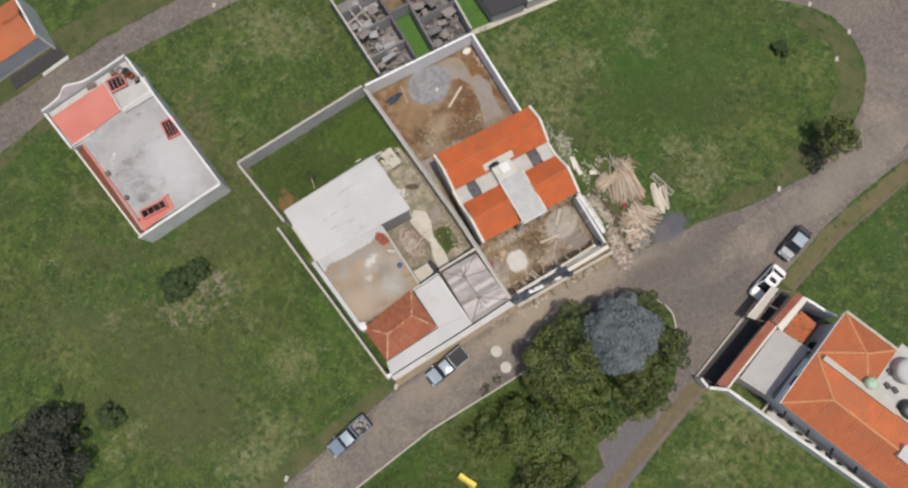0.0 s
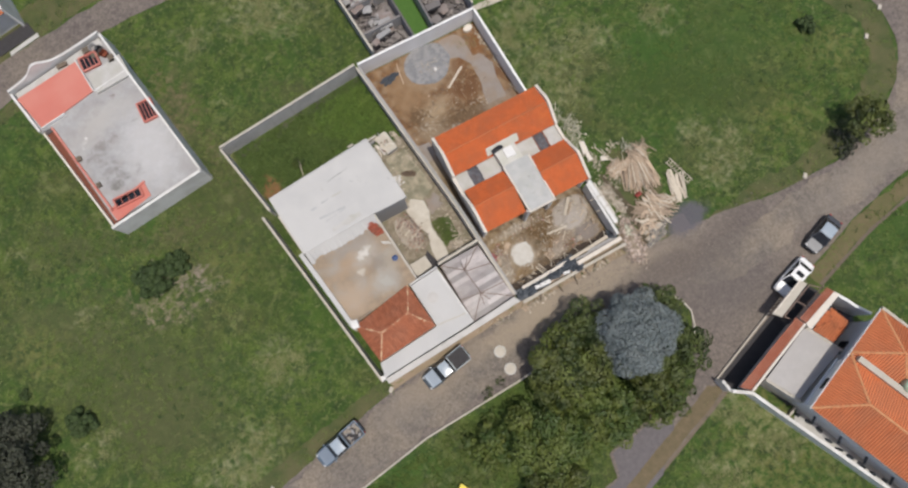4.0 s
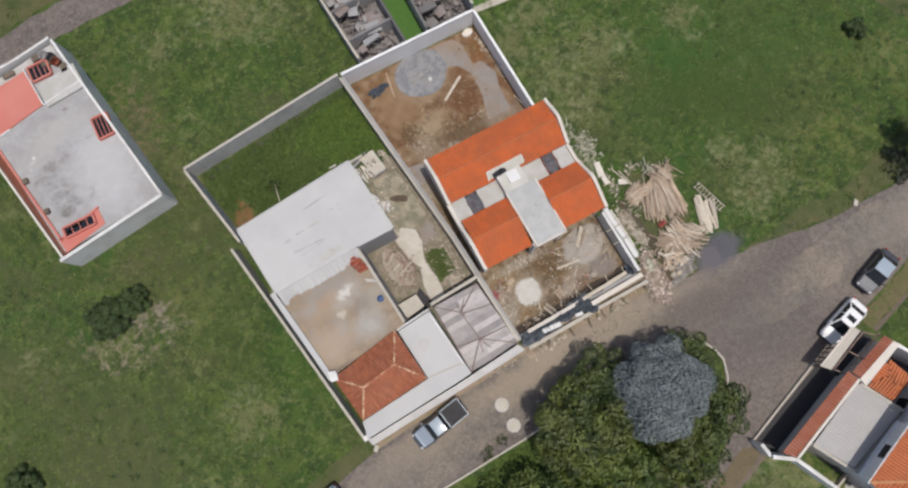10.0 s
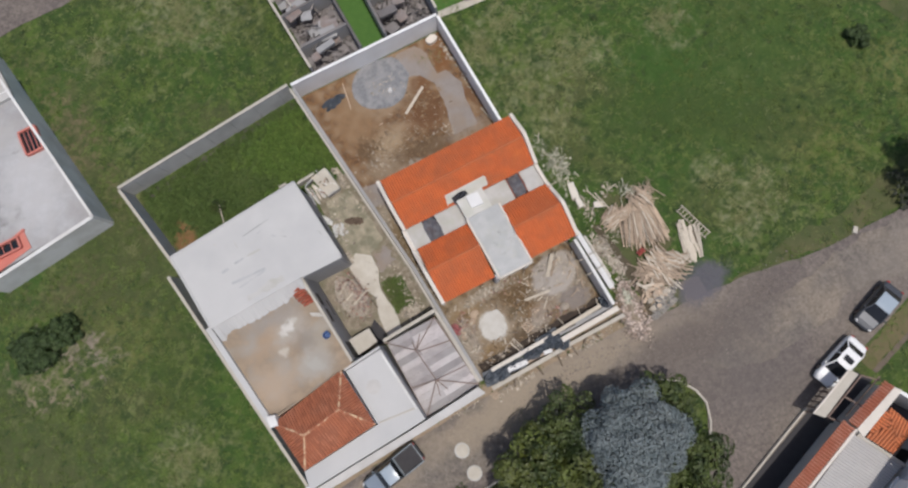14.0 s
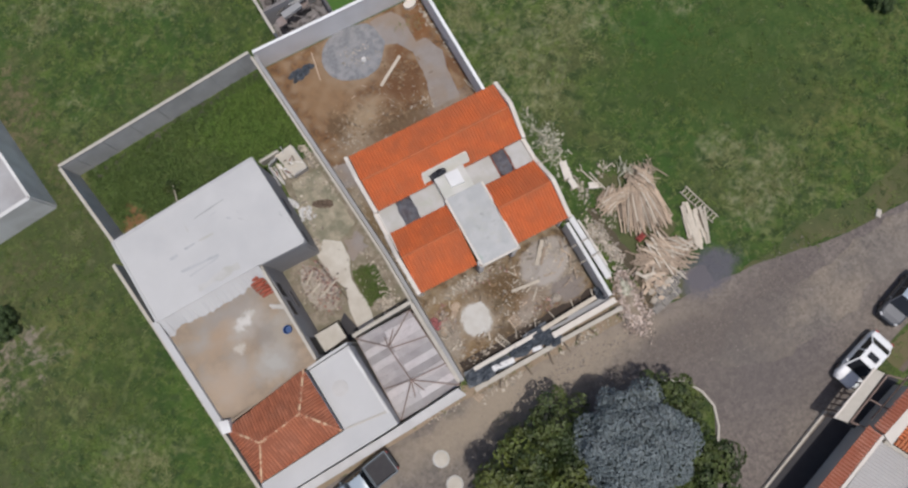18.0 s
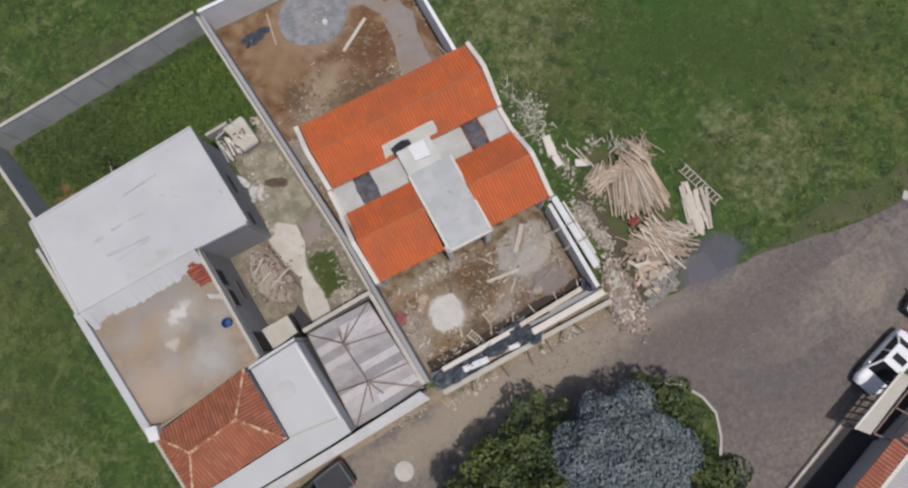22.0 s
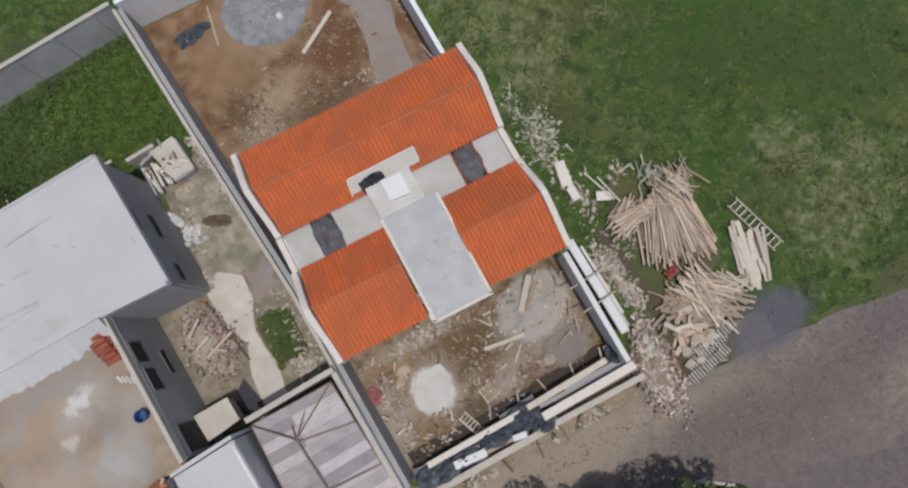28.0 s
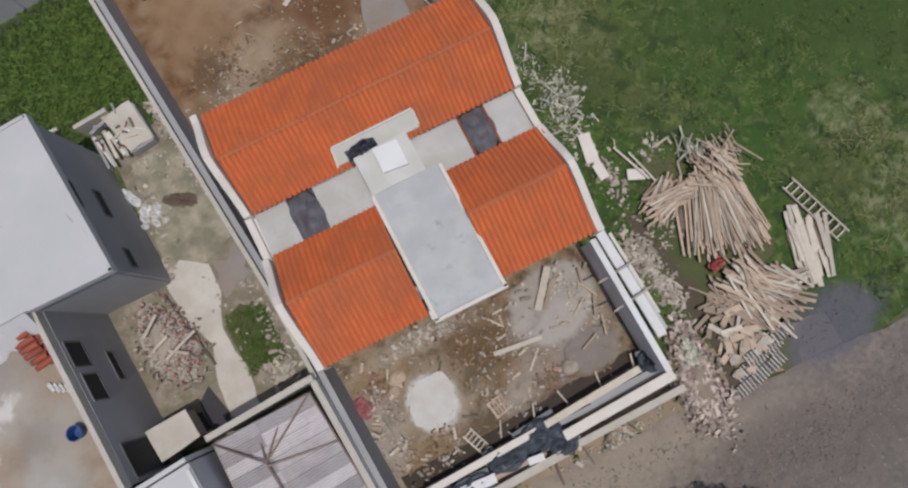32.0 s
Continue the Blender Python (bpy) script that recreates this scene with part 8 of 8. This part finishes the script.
def tree(x, y, height, radius, label, leaf, seed, clumps=26, per=150, size=0.34, name="tree", category="tree", trunk=True, spread=0.8, low=0.35):
    """Tapered trunk, limbs and an uneven crown of leaf clumps with gaps."""
    r = random.Random(seed)
    t = thing(name, x, y, 0, label, category)
    bm = bmesh.new()
    base = height * low
    if trunk:
        pts = [Vector((0, 0, -0.05)), Vector((r.uniform(-.15, .15), r.uniform(-.15, .15), base * 0.6)), Vector((r.uniform(-.3, .3), r.uniform(-.3, .3), height * 0.72))]
        for i in range(2):
            wa = radius * (0.075, 0.055, 0.02)[i]
            a, b = pts[i], pts[i + 1]
            ra = [bm.verts.new(a + Vector((wa * math.cos(j * 0.785), wa * math.sin(j * 0.785), 0))) for j in range(8)]
            wb = radius * (0.075, 0.055, 0.02)[i + 1]
            rb = [bm.verts.new(b + Vector((wb * math.cos(j * 0.785), wb * math.sin(j * 0.785), 0))) for j in range(8)]
            for j in range(8):
                bm.faces.new((ra[j], ra[(j + 1) % 8], rb[(j + 1) % 8], rb[j]))
        part("trunk", bm, M_BARK, t)
    cl = []
    clumps = int(clumps * 1.5)
    for i in range(clumps):
        a = i * 2.399 + r.uniform(-.4, .4)
        q = math.sqrt((i + 0.5) / clumps) * radius * spread * r.uniform(0.85, 1.12)
        top = height - (q / radius) ** 2 * (height - base) * 0.75
        cl.append((q * math.cos(a), q * math.sin(a), top - r.uniform(0.0, 1.0) * radius * 0.32, radius * r.choice((0.13, 0.17, 0.2, 0.24, 0.28))))
        if trunk and i % 3 == 0:
            bl = bar((0, 0, base * 0.8), (cl[-1][0] * 0.9, cl[-1][1] * 0.9, cl[-1][2]), radius * 0.03, radius * 0.03)
            part("limb", bl, M_BARK, t)
    tips = M_LEAFTIP if leaf in (M_LEAF, M_LEAF2) and trunk else leaf
    me = bpy.data.meshes.new("crown")
    vs, fs = leaf_cloud(cl, per, size, r)
    me.from_pydata([tuple(v) for v in vs], [], fs)
    me.materials.append(leaf)
    me.materials.append(tips)
    young, i = [], 0
    for j, c in enumerate(cl):
        k = int(per * 2.0 * c[3] * c[3])
        young += [0 if j % 4 else 1] * k
    me.polygons.foreach_set("material_index", young)
    cr = new("crown", me)
    cr.parent = t
    cr["kind"] = "stuff"
    if not trunk:
        cr.location.z = 0.03 - min(v.z for v in vs)
    return t


M_DEEP = mat("deep_green_leaf", (0.027, 0.045, 0.011), (0.076, 0.099, 0.021), rough=0.6, scale=0.55, amount=0.85, vary=0.2, island=True)
tree(1.2, -25.9, 6.2, 4.5, "large dark green broadleaf tree in the island", M_LEAF, 21, clumps=46, per=105, size=0.36)
tree(4.3, -23.4, 5.0, 3.1, "dark green broadleaf tree by the kerb", M_DEEP, 31, clumps=22, per=115, size=0.34)
tree(-3.8, -31.2, 4.8, 4.4, "olive green broadleaf tree in the island", M_LEAF2, 22, clumps=36, per=110, size=0.34)
tree(8.2, -26.0, 7.2, 4.3, "round tree with blue-grey blossom", M_BLUELEAF, 23, clumps=60, per=260, size=0.22, low=0.4)
tree(11.0, -29.2, 5.6, 3.6, "dark green tree beside the road", M_DEEP, 24, clumps=26, per=120, size=0.34)
tree(11.6, -25.0, 5.0, 2.8, "dark green tree behind the blossom tree", M_DEEP, 25, clumps=18, per=130, size=0.32)
tree(7.6, -32.2, 4.8, 3.6, "dark green tree in the island", M_LEAF, 26, clumps=26, per=110, size=0.34)
tree(-8.8, -29.4, 3.0, 2.8, "low olive tree in the island", M_LEAF2, 27, clumps=24, per=110, size=0.32)
tree(2.0, -31.4, 4.8, 3.8, "green tree at the island's end", M_LEAF2, 28, clumps=26, per=110, size=0.34)
tree(-5.6, -36.0, 4.2, 4.0, "dark tree deep in the island", M_LEAF, 29, clumps=26, per=100, size=0.36)
tree(-8.0, -27.2, 1.4, 1.3, "low shrub beside the kerb", M_LEAF2, 30, clumps=12, per=130, size=0.25, name="bush", category="bush", trunk=False)
tree(-6.9, -24.75, 0.9, 0.8, "dark twiggy shrub over the kerb", M_DEEP, 45, clumps=10, per=320, size=0.16, name="bush", category="bush", trunk=False, low=0.2)
tree(-5.3, -24.35, 0.7, 0.6, "dark twiggy shrub over the kerb", M_DEEP, 46, clumps=8, per=320, size=0.16, name="bush", category="bush", trunk=False, low=0.2)
M_BUSH = mat("dense_bush_leaf", (0.032, 0.060, 0.016), (0.052, 0.082, 0.022), rough=0.7, scale=0.5, vary=0.4, island=True)
DARKLEAF = mat("purple_green_leaf", (0.030, 0.036, 0.022), (0.050, 0.055, 0.035), rough=0.7, scale=0.5, vary=0.4, island=True)

tree(-51.2, -8.6, 4.6, 5.2, "dark purple-green tree in the field", DARKLEAF, 32, clumps=40, per=95, size=0.36)
tree(-32.3, 1.6, 2.6, 2.3, "dense dark green bush in the field", M_BUSH, 33, clumps=24, per=420, size=0.24, name="bush", category="bush", trunk=False, low=0.2)
tree(-29.4, 2.0, 2.2, 1.7, "dense dark green bush in the field", M_BUSH, 34, clumps=18, per=420, size=0.24, name="bush", category="bush", trunk=False, low=0.2)
tree(-44.4, -8.2, 2.2, 1.6, "small round bush in the field", M_BUSH, 35, clumps=22, per=700, size=0.24, name="bush", category="bush", trunk=False, low=0.2)
tree(-48.7, -2.9, 1.0, 0.7, "low shrub in the field", M_BUSH, 36, clumps=12, per=900, size=0.2, name="bush", category="bush", trunk=False, low=0.2)
tree(40.6, -18.6, 4.2, 2.7, "dark green tree beside the road", M_LEAF, 37, clumps=24, per=120, size=0.32)
tree(38.6, -19.4, 2.6, 1.7, "dark shrub beside the road", DARKLEAF, 39, clumps=14, per=140, size=0.28, name="bush", category="bush", trunk=False, low=0.2)
tree(42.6, -6.4, 1.4, 1.2, "low dark bush in the field", M_BUSH, 38, clumps=16, per=700, size=0.22, name="bush", category="bush", trunk=False, low=0.2)
tree(-13.4, 6.0, 1.0, 0.9, "leafy dark weed in the overgrown plot", M_LEAF, 40, clumps=8, per=260, size=0.18, name="bush", category="bush", trunk=False, low=0.2)
plank((-13.6, 4.4, 0.2), (-13.3, 6.0, 0.35), 0.08, 0.08, M_PALEWOOD, "pale stick in the overgrown plot")

# ---- grass: tufts and pale plumes over the pasture ----
def blades(name, material, spots, label, length, width, per, seed, lean=0.75, lift=1.0):
    """Leaning blades round each spot, one uncountable mesh."""
    g = np.random.default_rng(seed)
    n = len(spots) * per
    c = np.repeat(np.array(spots), per, axis=0) + g.normal(0, length * 0.35, (n, 2))
    a = g.uniform(0, 6.2832, n)
    l = length * g.uniform(0.5, 1.5, n)
    d = np.stack([np.cos(a), np.sin(a)], -1)
    s = np.stack([-d[:, 1], d[:, 0]], -1) * (width * g.uniform(0.6, 1.4, n))[:, None] / 2
    tip = c + d * (l * lean)[:, None]
    mid = c + d * (l * lean * 0.5)[:, None]
    z = np.zeros((n, 1))
    hz = lift * (l * g.uniform(0.12, 0.4, n))[:, None]
    v = np.concatenate([np.hstack([c - s, z]), np.hstack([c + s, z]), np.hstack([mid + s, hz * 0.8]), np.hstack([tip, hz]), np.hstack([mid - s, hz * 0.8])], 1).reshape(-1, 3)
    k = np.arange(n)[:, None] * 5
    f = np.hstack([k, k + 1, k + 2, k + 3, k + 4])
    me = bpy.data.meshes.new(name)
    me.from_pydata(v.tolist(), [], f.tolist())
    me.materials.append(material)
    ob = new(name, me)
    return tagged(ob, label, "grass", kind="stuff")


def in_poly(p, poly):
    x, y = p[:, 0], p[:, 1]
    c = np.zeros(len(p), bool)
    for i in range(len(poly)):
        (x1, y1), (x2, y2) = poly[i - 1], poly[i]
        if y1 == y2:
            continue
        c ^= ((y1 > y) != (y2 > y)) & (x < (x2 - x1) * (y - y1) / (y2 - y1) + x1)
    return c


NOGRASS = [ROAD, WROAD, [(-6.6, 12.4), (-3, 12.4), (11.3, 11.9), (12.4, 0.5), (12.4, -17.5), (0, -18.6), (-15.4, -19.4), (-18.6, 2.2), (-6.3, 3.4), (-2.9, 4.6), (-3.3, 12)],
           [(-37.4, 27), (-36, 20.5), (-33.2, 7.2), (-22, 8.6), (-25.8, 28.6)], [(-2, 25), (-1, 12), (11.6, 12), (11.6, 25)], [(13.8, 17), (13.8, 12), (22.5, 11.6), (22.5, 17)],
           [(13.6, -34), (27.8, -29.2), (30.2, -35), (32.5, -41), (38, -60), (28, -62), (15.2, -36.8)], [(16, -10), (19.5, -9.4), (21.5, -13), (22, -18), (22.6, -19.8), (14.5, -20.6), (13.6, -17)],
           [(-33, 41.5), (-33, 33), (-48, 31.5), (-49, 41)]]


def pasture_spots(count, seed, low, scale, top=1.0):
    g = np.random.default_rng(seed)
    p = np.stack([g.uniform(-62, 66, count), g.uniform(-50, 40, count)], -1)
    keep = np.ones(len(p), bool)
    for poly in NOGRASS:
        keep &= ~in_poly(p, poly)
    p = p[keep]
    v = np.array([noise.fractal(Vector((x * scale, y * scale, seed * 1.3)), 0.6, 2.1, 4) for x, y in p])
    return p[(v > low) & (v < top)]


blades("grass_tufts", M_BLADE, pasture_spots(30000, 1, -0.25, 0.11), "tufted rough green grass", 0.30, 0.035, 8, 1, lift=0.6)
blades("weed_tufts", M_LEAF2, pasture_spots(16000, 2, -0.15, 0.16), "darker leafy weeds in the grass", 0.26, 0.05, 6, 2, lean=0.6, lift=0.6)
blades("grass_straw", M_STRAW, pasture_spots(9000, 3, 0.1, 0.2), "pale dry grass in patches", 0.38, 0.03, 4, 3, lift=0.5)
rg = np.random.default_rng(7)
PLUMES = [(x, y, (a + b) / 2) for x, y, a, b in PALE]
sp = np.concatenate([rg.normal(0, 0.5, (int(3.5 * r * r), 2)) * r + (x, y) for x, y, r in PLUMES])
blades("grass_plumes", M_STRAW, sp, "clumps of tall pale grass", 0.6, 0.035, 22, 8, lean=0.9, lift=0.3)
M_LIGHTTUFT = mat("light_green_tuft", (0.082, 0.126, 0.024), (0.125, 0.158, 0.042), rough=0.85, scale=0.3, amount=0.8, vary=0.25, island=True)
blades("light_tufts", M_LIGHTTUFT, pasture_spots(11000, 4, 0.18, 0.11), "lighter yellow-green tufts in the pasture", 0.4, 0.045, 12, 14, lean=0.8, lift=0.4)
M_DARKTUFT = mat("dark_green_tuft", (0.024, 0.050, 0.010), (0.040, 0.070, 0.014), rough=0.8, scale=0.3, vary=0.25, island=True)
blades("dark_tufts", M_DARKTUFT, pasture_spots(3600, 5, 0.0, 0.17), "dark leafy clumps in the pasture", 0.36, 0.06, 16, 15, lean=0.7, lift=0.5)
patch("damp_soil", [(-19.2, 10.3), (-3.4, 11.75), (-3.5, 11.0), (-8, 10.6), (-13, 9.9), (-18.3, 9.3)], 0.012, mat("damp_dark_soil", (0.085, 0.078, 0.060), (0.050, 0.048, 0.034), scale=1.5, amount=0.7, bump=0.4), "damp dark soil along the garden wall", edge=0.3)
lot = np.stack([rg.uniform(-19.4, -3, 2600), rg.uniform(2.4, 12, 2600)], -1)
lot = lot[in_poly(lot, [(-19.2, 10.2), (-3.5, 11.7), (-2.7, 5), (-6.2, 3.6), (-16.8, 2.4), (-17.6, 2.4)])]
lot = lot[((lot[:, 0] + 17.0) / 1.1) ** 2 + ((lot[:, 1] - 4.6) / 1.3) ** 2 > 1]
blades("plot_weeds", mat("plot_weed", (0.050, 0.090, 0.017), (0.088, 0.128, 0.028), rough=0.8, scale=0.4, vary=0.35, island=True), lot, "tall weeds in the overgrown plot", 0.36, 0.07, 15, 9, lean=0.6)
lot2 = lot[(lot[:, 0] + rg.normal(0, 1.0, len(lot)) > -8.3 + 1.2 * np.sin(lot[:, 1] * 1.3)) & (lot[:, 1] + rg.normal(0, 0.5, len(lot)) > 5.4) & (lot[:, 1] < 10.6)]
blades("plot_grass", mat("bright_weed", (0.085, 0.160, 0.024), (0.135, 0.200, 0.040), rough=0.8, scale=0.4, amount=0.7, vary=0.3, island=True), lot2, "bright grass in the overgrown plot", 0.46, 0.07, 26, 10, lean=0.6)
yw = np.stack([rg.uniform(-3.7, -2.0, 260), rg.uniform(-9.4, -6.6, 260)], -1)
blades("yard_weeds", M_BLADE, yw, "weeds in the neighbour's yard", 0.2, 0.04, 22, 12)
isl = np.stack([rg.uniform(-26, 14, 4200), rg.uniform(-42, -24, 4200)], -1)
isl = isl[in_poly(isl, [(-24, -27.8), (-3, -25.4), (9, -24), (14.6, -26), (13.5, -30), (9, -35), (0, -35.2), (-20, -43)])]
blades("island_grass", M_BLADE, isl, "green grass of the planted island", 0.35, 0.045, 9, 13)

# ---- tiles, laid last ----
tile_cache = {}
for ob, owner, A, u, w, nrm, poly, material, pitch, run, joined in TILES:
    key = (material.name, pitch, run)
    if key not in tile_cache:
        tile_cache[key] = tile_mesh("tile", run * 1.1, pitch * 0.74, pitch * 0.36, material)
    me = tile_cache[key]
    umax, vmax = max(p[0] for p in poly), max(p[1] for p in poly)
    rot = Matrix((u, w, nrm)).transposed().to_4x4()
    if u.cross(w).dot(nrm) < 0:
        rot = Matrix((-u, w, nrm)).transposed().to_4x4()
    rows = max(1, round(vmax / run))
    step = vmax / rows
    cols = int(umax / pitch)
    count = 0
    bmj = None
    for c in range(cols + 1):
        for r in range(rows):
            uu, vv = (c + 0.5) * pitch, (r + 1) * step
            if not inside((uu, vv - step * 0.5), poly):
                continue
            jig = random.uniform(-0.004, 0.004)
            m = Matrix.Translation(A + u * (uu + jig) + w * (vv + random.uniform(-0.006, 0.006)) + nrm * random.uniform(0.0, 0.002)) @ rot
            count += 1
            if joined or count > 300:
                bmj = bmj or bmesh.new()
                k = len(bmj.verts)
                bmj.from_mesh(me)
                bmj.verts.ensure_lookup_table()
                for v in bmj.verts[k:]:
                    v.co = m @ v.co
                continue
            t = new("tile", me)
            t.parent = ob
            t.matrix_basis = m
    if bmj:
        jo = part("tile_field", bmj, material)
        jo.parent = ob
        jo["kind"] = "stuff"

cap_cache = {}
for owner, p, q, material, width, name, joined in CAPS:
    d = (q - p).normalized()
    s = d.cross(Vector((0, 0, 1))).normalized()
    up = s.cross(d)
    n = max(2, round((q - p).length / 0.4))
    step = (q - p).length / n
    key = (material.name, width)
    if key not in cap_cache:
        bm = bmesh.new()
        rings = [[bm.verts.new((x, math.cos(math.pi * j / 5) * width / 2 * k, math.sin(math.pi * j / 5) * width * 0.26 * k + dz)) for j in range(6)] for x, k, dz in ((0.0, 1.0, 0.012), (0.45, 0.9, 0.0))]
        rings.insert(0, [bm.verts.new((0.0, v.co.y * 0.85, v.co.z * 0.8)) for v in rings[0]])
        for a, b in zip(rings, rings[1:]):
            for j in range(5):
                bm.faces.new((a[j], a[j + 1], b[j + 1], b[j]))
        bmesh.ops.recalc_face_normals(bm, faces=bm.faces[:])
        me = bpy.data.meshes.new("ridge_cap")
        bm.to_mesh(me)
        bm.free()
        me.materials.append(material)
        cap_cache[key] = me
    me = cap_cache[key]
    turn = Matrix((d, s, up)).transposed()
    if turn.determinant() < 0:
        turn = Matrix((d, -s, up)).transposed()
    bmj = bmesh.new() if joined else None
    for i in range(n):
        m = Matrix.Translation(p + d * (step * i) + up * 0.02) @ turn.to_4x4() @ Matrix.Diagonal((step / 0.4, 1, 1, 1))
        if joined:
            k = len(bmj.verts)
            bmj.from_mesh(me)
            bmj.verts.ensure_lookup_table()
            for v in bmj.verts[k:]:
                v.co = m @ v.co
            continue
        o = new(name, me)
        o.parent = owner
        o.matrix_parent_inverse = Matrix.Translation(-owner.location)
        o.matrix_basis = m
    if joined:
        wpart("ridge_capping", bmj, material, owner)["kind"] = "stuff"
